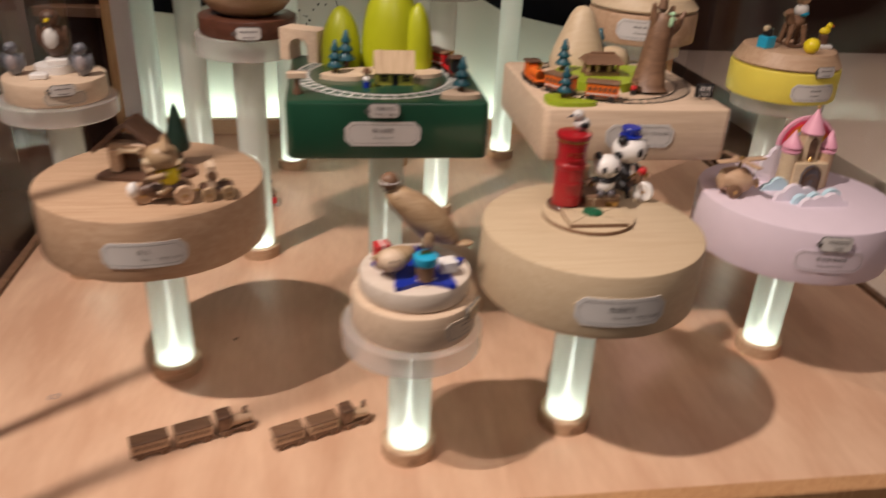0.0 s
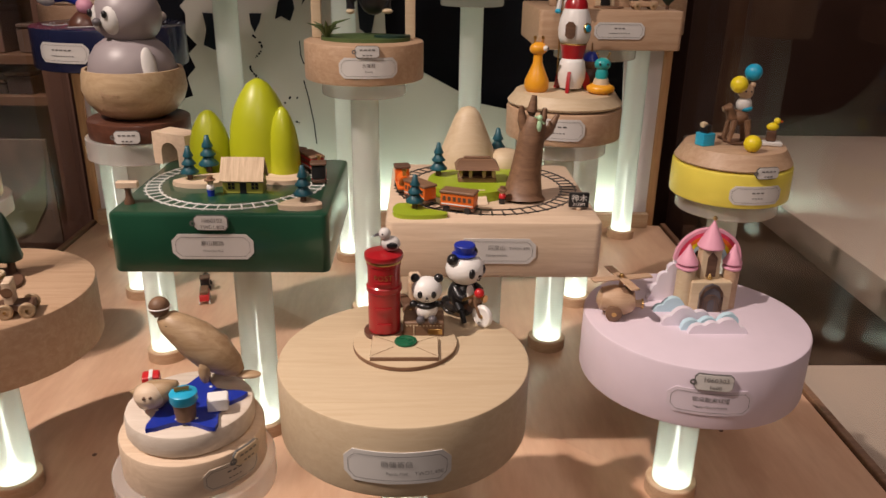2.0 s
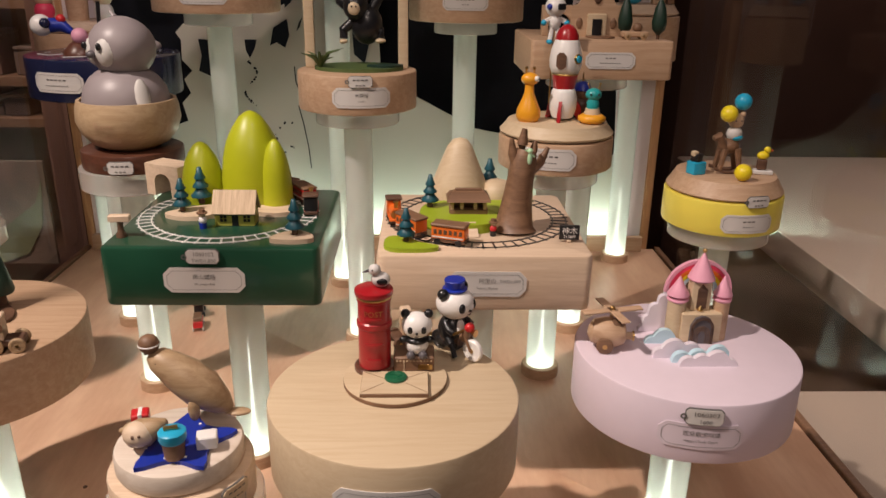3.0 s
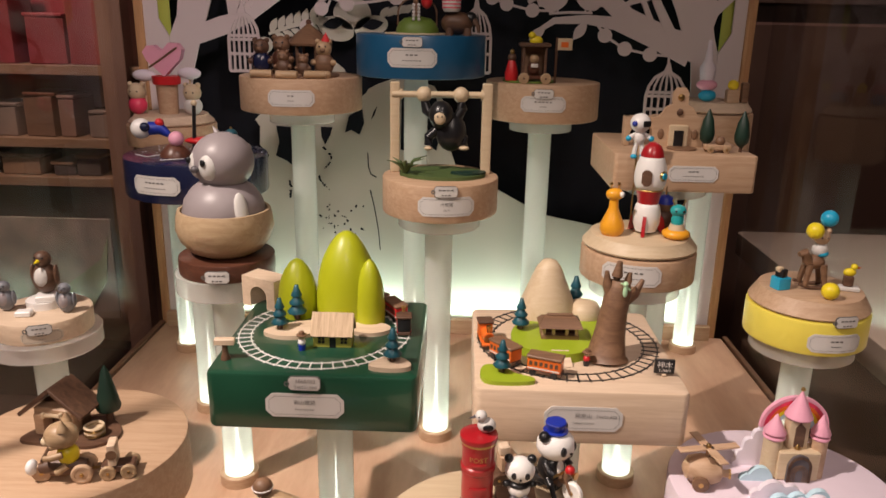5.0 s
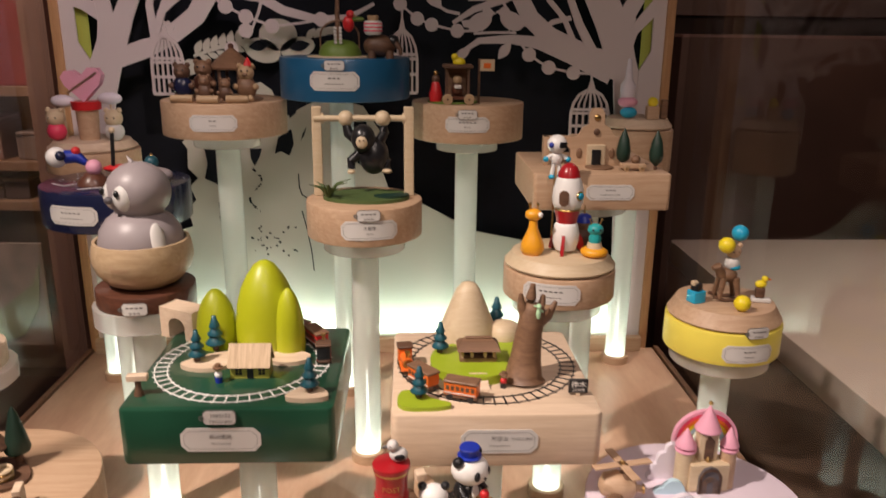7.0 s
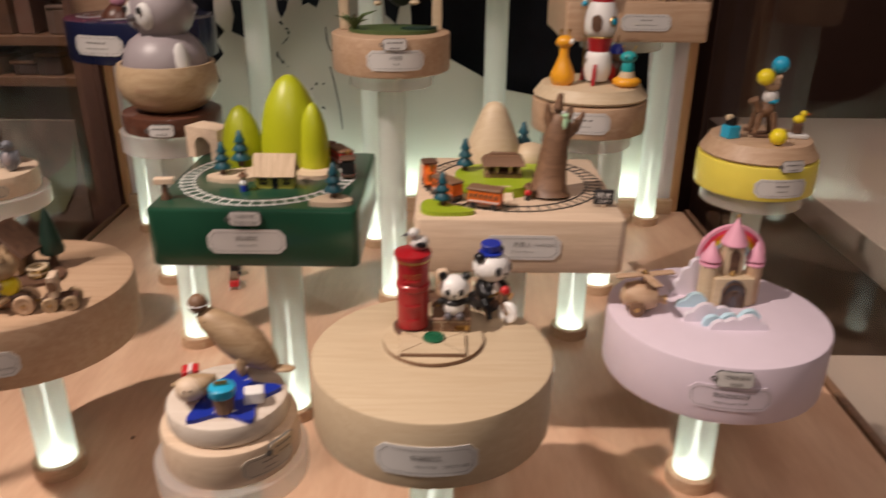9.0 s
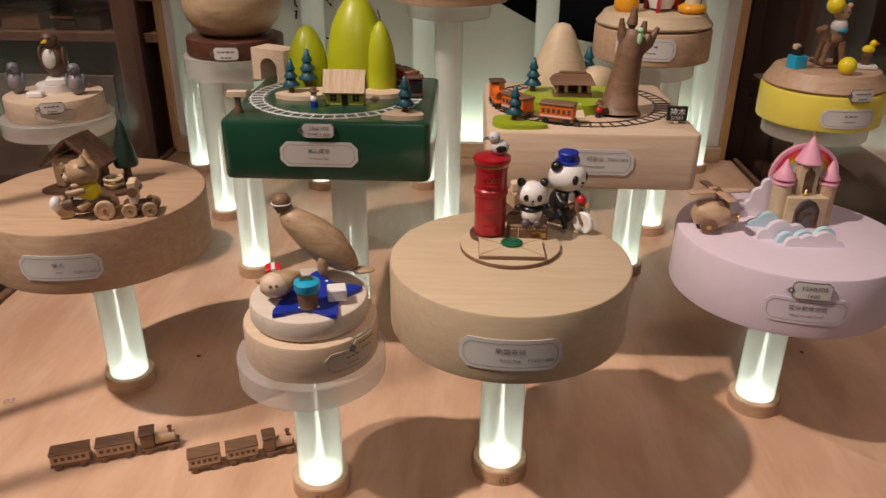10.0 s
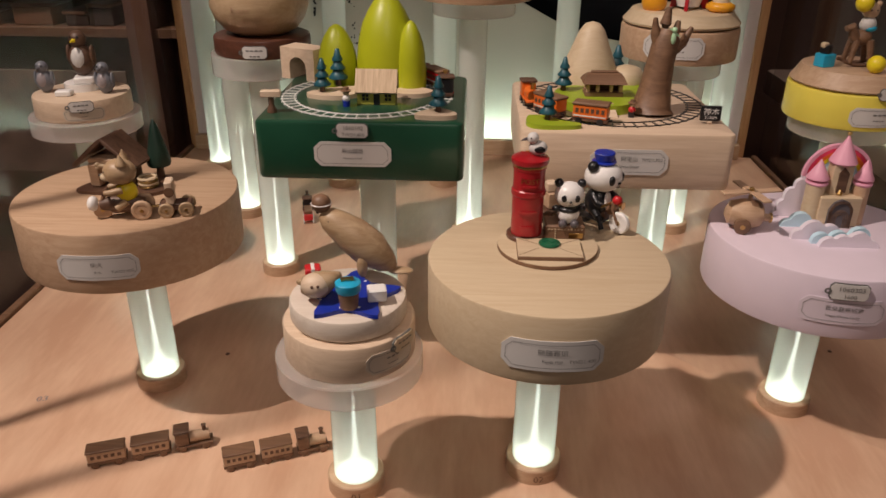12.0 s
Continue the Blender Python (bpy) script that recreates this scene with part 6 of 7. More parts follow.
b = Build(); b.lathe((0.236, 0.779, RT), [(0.010, 0), (0.0125, 0.006), (0.0115, 0.014), (0.007, 0.021)], "walnut", 24); b.ball((0.236, 0.779, RT + 0.026), 0.0085, "brown_wood"); b.lathe((0.236, 0.779, RT + 0.029), [(0.0098, 0), (0.0092, 0.002), (0.0075, 0.007), (0.003, 0.0095)], "blue", 22); b.tube([(0.236, 0.779, RT + 0.038), (0.236, 0.779, RT + 0.048)], [0.0012, 0.0005], "brass", 8)
part("creature", b, t, "round brown toy creature in a blue cap", 70)

# swing with a hanging ape
t = round_box(-0.0185, 0.8505, 0.3112, 0.355, 0.070, "beech", "round beech music box with an ape on a wooden swing", 0.050, (-0.019, 0.848))
MT = 0.355
name_label(t, round_wall(-0.0185, 0.8505, 0.070, 8, 0.3315), 0.066, 0.0225, "大猩猩", "Gorilla")
price_tag(t, round_wall(-0.0185, 0.8505, 0.070, 7, 0.3495), 0.025, 0.012)
for sx in (-0.0565, 0.054):
    part("upright", Build().box((-0.0185 + sx, 0.8655, MT), (0.0115, 0.0115, 0.108), "maple", 4, 0.001), t)
b = Build(); b.tube([(-0.078, 0.861, MT + 0.094), (0.038, 0.870, MT + 0.094)], 0.0038, "maple", 14)
for sx in (-0.040, 0.004):
    b.ball((sx, 0.865, MT + 0.094), 0.0095, "maple")
for sx in (-0.068, 0.030):
    b.lathe((sx, 0.865, MT + 0.094), [(0.0065, -0.002), (0.0065, 0.002)], "maple", 14, Matrix.Rotation(radians(90), 4, "Y"))
part("crossbar", b, t, "turned wooden bar with two beads")
b = Build()
b.ball((-0.007, 0.862, MT + 0.050), 0.0185, "black", (1.0, 0.85, 1.25)); b.ball((-0.019, 0.856, MT + 0.071), 0.0155, "black", (0.95, 1, 1.1)); b.ball((-0.020, 0.8425, MT + 0.0685), 0.0070, "maple", (1, 0.5, 1.1))
for s in (-1, 1):
    b.ball((-0.020 + s * 0.0025, 0.8387, MT + 0.0710), 0.001, "black", seg=8)
b.tube([(-0.025, 0.861, MT + 0.066), (-0.037, 0.863, MT + 0.076), (-0.040, 0.865, MT + 0.090)], [0.006, 0.0062, 0.005], "black", 10)
b.tube([(0.000, 0.861, MT + 0.066), (0.006, 0.863, MT + 0.078), (0.004, 0.865, MT + 0.090)], [0.006, 0.0062, 0.005], "black", 10)
b.tube([(-0.024, 0.861, MT + 0.052), (-0.034, 0.860, MT + 0.044), (-0.034, 0.858, MT + 0.034)], [0.006, 0.0058, 0.005], "black", 10); b.tube([(0.0, 0.861, MT + 0.050), (0.009, 0.860, MT + 0.042), (0.009, 0.858, MT + 0.035)], [0.006, 0.0058, 0.005], "black", 10)
b.ball((-0.034, 0.856, MT + 0.031), 0.005, "maple", (1, 1.2, 0.6)); b.ball((0.009, 0.856, MT + 0.032), 0.005, "maple", (1.3, 1.2, 0.6))
part("ape", b, t, "black toy ape with a pale face")
b = Build(); blob(b, [(-0.068, 0.850), (-0.055, 0.825), (-0.02, 0.812), (0.018, 0.820), (0.036, 0.845), (0.025, 0.872), (-0.01, 0.886), (-0.05, 0.876)], MT, MT + 0.004, "moss"); blob(b, [(-0.006, 0.838), (0.012, 0.826), (0.033, 0.836), (0.034, 0.850), (0.014, 0.848)], MT + 0.004, MT + 0.0065, "fir_dark")
part("grass_plate", b, t, "mossy green ground plate")
b = Build()
for i in range(11):
    a = i * 2.4
    l = 0.016 + 0.006 * (i % 3)
    b.tube([(-0.060, 0.836, MT + 0.003), (-0.060 + 0.4 * l * math.cos(a), 0.836 + 0.4 * l * math.sin(a), MT + 0.003 + l * 0.6), (-0.060 + l * math.cos(a), 0.836 + l * math.sin(a), MT + 0.003 + l * 0.75)], [0.0016, 0.0018, 0.0003], "moss", 6)
part("tuft", b, t, "spiky green plant")

# penguin in an egg bowl
t = thing("music_box", (-0.2465, 0.7295, 0.268), "grey wooden penguin in a round bowl on a dark base", "music box", "music boxes on posts")
display_post(-0.250, 0.732, 0.268, 0.0535, 0.022)
part("base", Build().disc((-0.2465, 0.7295, 0.268), 0.0513, 0.0195, "red_brown", 0.002, 56), t, "dark red-brown round foot")
price_tag(t, round_wall(-0.2465, 0.7295, 0.0513, 5, 0.2765), 0.0235, 0.012)
b = Build()
b.lathe((-0.2465, 0.7295, 0.2875), [(0.026, 0), (0.038, 0.006), (0.0475, 0.017), (0.0517, 0.030), (0.0505, 0.043), (0.0485, 0.050), (0.0455, 0.050), (0.0462, 0.043), (0.047, 0.030), (0.040, 0.015), (0.0004, 0.010)], "bowl_wood", 56)
bowl = part("bowl", b, t, "round maple bowl with carved writing", 60)
b = Build()
for text, dz in (("Best", 0.026), ("Wishes", 0.014)):
    vs, fs = letters(text, 0.011, lambda u, v, dz=dz: round_wall(-0.2465, 0.7295, 0.0500, 0, 0.2875 + dz)(u - 0.008, v, 0.0020 - max(0.0, 0.028 - dz - v) * 0.28), True)
    b.add(vs, fs, "beech")
part("writing", b, bowl)
b = Build()
b.lathe((-0.2465, 0.7295, 0.312), [(0.030, 0), (0.042, 0.012), (0.0435, 0.024), (0.0405, 0.037), (0.033, 0.048), (0.022, 0.056)], "grey_fur", 44)
b.ball((-0.2445, 0.7295, 0.3885), 0.0325, "grey_fur", (1, 1, 0.94), 36)
PH = Vector((-0.2445, 0.7295, 0.3885))
face = radians(-128)
F = lambda side, up, out: PH + Vector((math.cos(face + side) * math.cos(up), math.sin(face + side) * math.cos(up), math.sin(up) * 0.94)) * (0.0325 + out)
turned = Matrix.Rotation(face, 4, "Z")
for q in (-1, 1):
    b.ball(F(q * 0.36, -0.08, -0.0088), 0.0125, "paper", (0.85, 1.05, 1.25), 22, turned)
    b.ball(F(q * 0.36, 0.10, 0.0030), 0.0030, "black", (0.8, 1, 1.25), 14, turned)
b.ball(F(0, -0.14, 0.002), 0.0042, "grey_dark", (1.1, 1.15, 0.95), 14, turned)
b.tube([PH + Vector((-0.004, 0, 0.0295)), PH + Vector((-0.009, 0.002, 0.036))], [0.003, 0.0006], "grey_fur", 8)
gp = part("penguin", b, t, "grey wooden penguin with a white face patch", 70)
for turn in (-128 + 80, -128 - 80):
    at = Matrix.Translation((-0.2465 + 0.041 * math.cos(radians(turn)), 0.7295 + 0.041 * math.sin(radians(turn)), 0.343))
    part("flipper", Build().ball((0, 0, 0), 0.0105, "paper", (0.38, 0.72, 1.75), 20, at @ Matrix.Rotation(radians(turn), 4, "Z") @ Matrix.Rotation(radians(-14), 4, "Y")), gp, "white wooden flipper")

# navy box with a floating spaceman
t = round_box(-0.3345, 0.9065, 0.3163, 0.3643, 0.0893, "navy_lacquer", "round navy lacquered music box with a starry top", 0.0, (-0.338, 0.905))
NT = 0.3643
name_label(t, round_wall(-0.3345, 0.9065, 0.0893, -15, 0.3390), 0.064, 0.0225, "======", "==========")
rng = random.Random(8)
b = Build()
for i in range(40):
    a, r = rng.random() * 6.28, 0.083 * math.sqrt(rng.random())
    b.disc((-0.3345 + r * math.cos(a), 0.9065 + r * math.sin(a), NT - 0.0002), 0.0006 + 0.0008 * rng.random(), 0.0005, "white", 0.0001, 8)
part("stars", b, t, "white painted stars")
for p, q in (((-0.405, 0.885), (-0.385, 0.87)), ((-0.385, 0.87), (-0.37, 0.89)), ((-0.36, 0.85), (-0.335, 0.862)), ((-0.30, 0.85), (-0.275, 0.87))):
    part("star_line", Build().tube([(*p, NT + 0.0003), (*q, NT + 0.0003)], 0.0005, "white", 6), t)
b = Build(); b.lathe((-0.352, 0.880, NT), [(0.019, 0), (0.018, 0.005), (0.010, 0.013), (0.006, 0.016)], "red_brown", 26); b.ball((-0.349, 0.878, NT + 0.022), 0.0095, "pink"); b.tube([(-0.335, 0.900, NT), (-0.332, 0.902, NT + 0.062)], 0.0024, "black", 10); b.ball((-0.332, 0.902, NT + 0.064), 0.004, "maple")
part("planet", b, t, "red-brown planet stand with a pink ball")
b = Build(); b.ball((-0.392, 0.878, NT + 0.034), 0.0125, "white"); b.ball((-0.384, 0.870, NT + 0.037), 0.006, "navy_lacquer"); b.tube([(-0.384, 0.880, NT + 0.034), (-0.370, 0.884, NT + 0.034), (-0.360, 0.884, NT + 0.026)], [0.0085, 0.008, 0.004], "blue", 12); b.ball((-0.370, 0.882, NT + 0.041), 0.0055, "red"); b.ball((-0.354, 0.884, NT + 0.022), 0.005, "paper"); b.tube([(-0.36, 0.885, NT + 0.03), (-0.345, 0.888, NT + 0.01)], 0.0018, "brass", 8)
part("spaceman", b, t, "floating wooden spaceman figure")
b = Build(); b.ball((-0.322, 0.905, NT + 0.016), 0.012, "red", (2.2, 1, 0.45)); b.ball((-0.283, 0.895, NT + 0.010), 0.0155, "grey_fur", (1.5, 1, 0.6)); b.ball((-0.288, 0.905, NT + 0.024), 0.0085, "fir"); b.ball((-0.288, 0.905, NT + 0.033), 0.002, "brass")
part("spacecraft", b, t, "red and grey toy spacecraft")

# pink ice cream stand behind
t = round_box(-0.437, 1.098, 0.345, 0.3755, 0.066, "beech", "round pale music box with a pink heart stand", 0.0, (-0.438, 1.099))
IT = 0.390
part("turntable", Build().disc((-0.437, 1.098, 0.3765), 0.063, IT - 0.3765, "maple_pale", 0.003, 48, 0.055), t)
b = Build(); b.lathe((-0.437, 1.090, IT), [(0.014, 0), (0.016, 0.044)], "beech", 20); b.lathe((-0.437, 1.090, IT + 0.044), [(0.020, 0), (0.021, 0.012)], "red", 24)
part("stand", b, t)
b = Build(); flat(b, [(-0.437, IT + 0.055), (-0.462, IT + 0.078), (-0.467, IT + 0.090), (-0.460, IT + 0.099), (-0.450, IT + 0.100), (-0.4385, IT + 0.092), (-0.427, IT + 0.104), (-0.414, IT + 0.103), (-0.408, IT + 0.094), (-0.412, IT + 0.080)], "pink", 1.082, 0.014); b.tube([(-0.458, 1.0805, IT + 0.068), (-0.415, 1.0805, IT + 0.097)], 0.0015, "brown_wood", 6)
part("heart", b, t, "pink wooden heart")
for ox, m1, m2 in ((-0.478, "maple", "rose"), (-0.395, "maple", "paper")):
    b = Build(); b.ball((ox, 1.077, IT + 0.033), 0.013, m1); b.ball((ox, 1.077, IT + 0.0135), 0.0135, m2)
    for s2 in (-1, 1):
        b.ball((ox + s2 * 0.009, 1.077, IT + 0.044), 0.004, m1, seg=10); b.ball((ox + s2 * 0.005, 1.065, IT + 0.034), 0.0013, "black", seg=8)
    part("animal", b, t, "small pale wooden animal figure")
for ox, oz in ((-0.470, 0.056), (-0.402, 0.060)):
    b = Build(); b.ball((ox, 1.09, IT + oz), 0.011, "cloud", (1.6, 0.8, 0.8)); b.tube([(ox, 1.09, IT), (ox, 1.09, IT + oz)], 0.0014, "maple", 8)
    part("cloud", b, t, "small white wooden cloud")

# three high boxes at the back
t = round_box(-0.2225, 1.033, 0.4088, 0.4558, 0.0852, "beech", "round beech music box with small campfire animals", 0.046)
name_label(t, round_wall(-0.2225, 1.033, 0.0852, 2, 0.4315), 0.062, 0.0215, "===", "====")
LT = 0.4558
part("turntable", Build().disc((-0.222, 1.015, LT), 0.056, 0.0025, "brown_wood", 0.0006, 40), t, "brown round plate")
tent = part("tent", Build().lathe((-0.212, 1.045, LT + 0.040), [(0.032, 0), (0.033, 0.003), (0.022, 0.013), (0.010, 0.023), (0.0025, 0.029)], "brown_wood", 10), t, "brown wooden tent roof on posts")
for k in range(6):
    a = k * math.pi / 3
    part("post", Build().tube([(-0.212 + 0.026 * math.cos(a), 1.045 + 0.026 * math.sin(a), LT), (-0.212 + 0.026 * math.cos(a), 1.045 + 0.026 * math.sin(a), LT + 0.041)], 0.0022, "walnut", 8), tent)
part("knob", Build().ball((-0.212, 1.045, LT + 0.071), 0.004, "red_brown"), tent)
for ox, oy, m1, m2, h, hat in ((-0.270, 1.004, "walnut", "navy_lacquer", 0.050, ""), (-0.236, 0.985, "brown_wood", "walnut", 0.036, ""), (-0.208, 0.981, "brown_wood", "walnut", 0.032, ""), (-0.183, 0.996, "seal_wood", "brown_wood", 0.050, "red"), (-0.247, 1.024, "brown_wood", "red_brown", 0.054, "")):
    b = Build(); b.ball((ox, oy, LT + 0.002 + h * 0.32), h * 0.27, m2, (1, 0.9, 1.15)); b.ball((ox, oy, LT + h * 0.76), h * 0.22, m1)
    b.ball((ox, oy - h * 0.18, LT + h * 0.72), h * 0.08, "brown_wood", (1.1, 0.8, 0.8), 12)
    for s in (-1, 1):
        b.ball((ox + s * h * 0.16, oy, LT + h * 0.94), h * 0.075, m1, seg=10); b.ball((ox + s * h * 0.27, oy - h * 0.12, LT + h * 0.40), h * 0.085, m1, seg=10); b.ball((ox + s * h * 0.13, oy - h * 0.2, LT + h * 0.10), h * 0.1, m1, (1, 1.2, 0.9), 10); b.ball((ox + s * h * 0.08, oy - h * 0.205, LT + h * 0.82), h * 0.025, "black", seg=8)
    if hat:
        b.lathe((ox + 0.003, oy, LT + h * 0.94), [(0.007, 0), (0.0003, 0.012)], hat, 14)
    part("animal", b, t, "small brown wooden animal figure")
for ox, oy, q in ((-0.262, 0.966, 10), (-0.226, 0.960, -8), (-0.190, 0.966, 12)):
    b = Build(); b.tube([(ox - 0.014, oy, LT + 0.0055), (ox + 0.014, oy + 0.002 * q / 10, LT + 0.0055)], 0.0052, "seal_wood", 14); b.tube([(ox - 0.0143, oy, LT + 0.0055), (ox - 0.0140, oy, LT + 0.0055)], 0.0036, "maple", 12)
    part("log", b, t, "small wooden log bench")

t = round_box(-0.0545, 1.046, 0.4582, 0.5142, 0.0905, "blue_lacquer", "round bright blue music box with a green islet", 0.0, (-0.061, 1.044))
name_label(t, round_wall(-0.0545, 1.046, 0.0905, -4.5, 0.4860), 0.066, 0.0245, "====", "========")
price_tag(t, round_wall(-0.0545, 1.046, 0.0905, -4, 0.5060), 0.025, 0.012)
BT = 0.5142
part("sand_plate", Build().disc((-0.058, 1.02, BT), 0.045, 0.0022, "maple", 0.0005, 40), t)
part("islet", Build().lathe((-0.058, 1.015, BT + 0.002), [(0.029, 0), (0.0285, 0.006), (0.025, 0.013), (0.018, 0.019), (0.0004, 0.022)], "leaf_green", 32), t, "green domed islet", 70)
b = Build(); b.tube([(-0.060, 1.015, BT + 0.02), (-0.061, 1.016, BT + 0.060), (-0.060, 1.017, BT + 0.085)], [0.004, 0.003, 0.0026], "brown_wood", 10)
for i in range(7):
    a = i * 0.9
    b.tube([(-0.060, 1.017, BT + 0.085), (-0.060 + 0.016 * math.cos(a), 1.017 + 0.016 * math.sin(a), BT + 0.090), (-0.060 + 0.032 * math.cos(a), 1.017 + 0.032 * math.sin(a), BT + 0.078)], [0.003, 0.005, 0.001], "fir_dark", 6)
part("palm", b, t, "small wooden palm")
b = Build().tube([(-0.084, 1.012, BT + 0.012)] + [(-0.058 - 0.026 * math.cos(math.pi * k / 12), 1.012, BT + 0.028 + 0.020 * math.sin(math.pi * k / 12)) for k in range(13)] + [(-0.032, 1.012, BT + 0.012)], 0.0013, "brown_wood", 8)
part("arch", b, t, "thin brown wire arch")
for k in range(5):
    part("bead", Build().ball((-0.062, 0.993, BT + 0.020 + 0.0045 * k), 0.0022, "paper", seg=10).ball((-0.055, 0.993, BT + 0.020 + 0.0045 * k), 0.0022, "paper", seg=10), t)
b = Build(); b.ball((-0.045, 1.0, BT + 0.044), 0.0085, "red", (0.9, 0.9, 1.25)); b.ball((-0.042, 0.998, BT + 0.056), 0.0055, "red"); b.ball((-0.034, 1.0, BT + 0.050), 0.0065, "leaf_green", (1.6, 0.6, 0.5)); b.tube([(-0.038, 0.996, BT + 0.056), (-0.034, 0.994, BT + 0.053)], [0.0018, 0.0004], "brass", 8)
part("parrot", b, t, "red and green toy parrot")
b = Build(); b.ball((-0.004, 1.002, BT + 0.016), 0.0175, "walnut", (1.25, 1, 0.85)); b.ball((0.014, 1.000, BT + 0.022), 0.0085, "black"); b.tube([(0.018, 0.996, BT + 0.020), (0.024, 0.992, BT + 0.012), (0.025, 0.992, BT + 0.004)], [0.004, 0.003, 0.002], "walnut", 8)
for q in (-0.014, 0.010):
    b.lathe((q, 0.992, BT), [(0.0055, 0), (0.0048, 0.010)], "walnut", 12)
part("elephant", b, t, "dark brown toy elephant")
jar = part("jar", Build().lathe((-0.012, 0.994, BT + 0.030), [(0.0095, 0), (0.0122, 0.004), (0.0122, 0.015), (0.0105, 0.018)], "paper", 24), t, "striped jar with a cork")
for k in range(3):
    part("stripe", Build().lathe((-0.012, 0.994, BT + 0.0345 + 0.0045 * k), [(0.0123, 0), (0.0126, 0.0004), (0.0126, 0.0014), (0.0123, 0.0018)], "rose", 24), jar)
part("cork", Build().lathe((-0.012, 0.994, BT + 0.048), [(0.007, 0), (0.0075, 0.007)], "seal_wood", 18), jar)

t = round_box(0.1215, 1.0765, 0.3986, 0.4516, 0.0822, "beech", "round beech music box with a small hut and flag", 0.046)
name_label(t, round_wall(0.1215, 1.0765, 0.0822, -4, 0.4260), 0.062, 0.0215, "======", "====")
price_tag(t, round_wall(0.1215, 1.0765, 0.0822, -4, 0.4400), 0.025, 0.012)
HT = 0.4516
part("grass_plate", Build().disc((0.098, 1.05, HT), 0.036, 0.003, "leaf_green", 0.0006, 30), t)
hut = part("hut", Build().box((0.103, 1.030, HT + 0.006), (0.036, 0.028, 0.005), "red_brown"), t, "small brown wooden hut on wheels")
me = shared(("post", "hut"), Build().box((0, 0, 0), (0.0035, 0.0035, 0.040), "walnut", 0, 0.0004))
for sx in (-0.015, 0.015):
    for sy in (-0.011, 0.011):
        piece("post", me, hut, Matrix.Translation((0.103 + sx, 1.030 + sy, HT + 0.010)))
part("roof", Build().box((0.103, 1.030, HT + 0.049), (0.042, 0.036, 0.0055), "walnut", 0, 0.0015), hut)
part("back_wall", Build().box((0.103, 1.041, HT + 0.011), (0.028, 0.003, 0.038), "brown_wood"), hut)
for q in (-0.014, 0.016):
    add_wheel(hut, (0.103 + q, 1.012, HT + 0.0075), 0.0075, 0.003, 0, "seal_wood", "walnut")
b = Build(); b.ball((0.103, 1.026, HT + 0.020), 0.0088, "red_brown"); b.ball((0.103, 1.026, HT + 0.033), 0.0065, "seal_wood"); b.box((0.103, 1.0155, HT + 0.022), (0.010, 0.002, 0.005), "paper")
part("keeper", b, t, "brown figure inside the hut")
b = Build(); b.lathe((0.073, 1.035, HT + 0.003), [(0.0085, 0), (0.0095, 0.010), (0.0065, 0.022), (0.0045, 0.027)], "red", 20); b.ball((0.073, 1.035, HT + 0.034), 0.0060, "walnut"); b.ball((0.073, 1.033, HT + 0.042), 0.0035, "brass")
part("figure", b, t, "small figure in a red coat")
b = Build(); b.ball((0.105, 1.030, HT + 0.057), 0.0075, "yellow", (1.2, 0.9, 0.9)); b.ball((0.099, 1.029, HT + 0.064), 0.005, "yellow")
part("chick", b, t, "yellow toy bird")
b = Build(); b.tube([(0.134, 1.035, HT), (0.134, 1.035, HT + 0.062)], 0.0017, "walnut", 8); b.box((0.145, 1.035, HT + 0.045), (0.021, 0.002, 0.016), "maple"); b.box((0.145, 1.0335, HT + 0.049), (0.010, 0.001, 0.007), "orange")
part("flag", b, t, "small pale flag with an orange mark")

# chapel block and the small box behind it
hx0, hx1, hy0, hz0, HZ = 0.179, 0.340, 0.797, 0.352, 0.395
display_post(0.262, 0.885, hz0, 0.05)
t = thing("music_box", (0.26, 0.878, hz0), "pale square music box with a wooden chapel", "music box", "music boxes on posts")
part("base", Build().slab((0.2595, 0.878, hz0), (hx1 - hx0, 0.162, HZ - hz0), "beech", 0.005, 0.002), t)
name_label(t, flat_wall(0.2685, hy0, 0.3735), 0.056, 0.018, "====", "==========")
chx, chy = 0.262, 0.862
b = Build(); b.box((chx, chy + 0.012, HZ), (0.050, 0.030, 0.034), "beech")
flat(b, [(chx - 0.030, HZ), (chx + 0.030, HZ), (chx + 0.030, HZ + 0.034), (chx + 0.022, HZ + 0.036), (chx + 0.016, HZ + 0.046), (chx + 0.009, HZ + 0.050), (chx + 0.009, HZ + 0.063), (chx + 0.005, HZ + 0.069), (chx - 0.005, HZ + 0.069), (chx - 0.009, HZ + 0.063), (chx - 0.009, HZ + 0.050), (chx - 0.016, HZ + 0.046), (chx - 0.022, HZ + 0.036), (chx - 0.030, HZ + 0.034)], "beech", chy - 0.008, 0.006)
ch = part("chapel", b, t, "pale wooden chapel front with a bell gable")
b = Build(); b.box((chx, chy - 0.010, HZ), (0.022, 0.006, 0.026), "maple"); b.box((chx, chy - 0.0135, HZ), (0.011, 0.002, 0.020), "black", 0, 0.0004); b.ball((chx, chy - 0.0095, HZ + 0.041), 0.004, "walnut", (1, 0.3, 1)); b.ball((chx, chy - 0.0085, HZ + 0.058), 0.004, "brass", (1, 0.5, 1))
part("doorway", b, ch, "dark doorway in a pale porch")
for q in (-0.020, 0.020):
    part("niche", Build().ball((chx + q, chy - 0.0085, HZ + 0.015), 0.0042, "brown_wood", (0.9, 0.35, 1.5), 14), ch)
part("garden_plate", Build().disc((chx + 0.002, chy - 0.024, HZ), 0.017, 0.0018, "brown_wood", 0.0005, 30), t, "dark round ground plate")
b = Build()
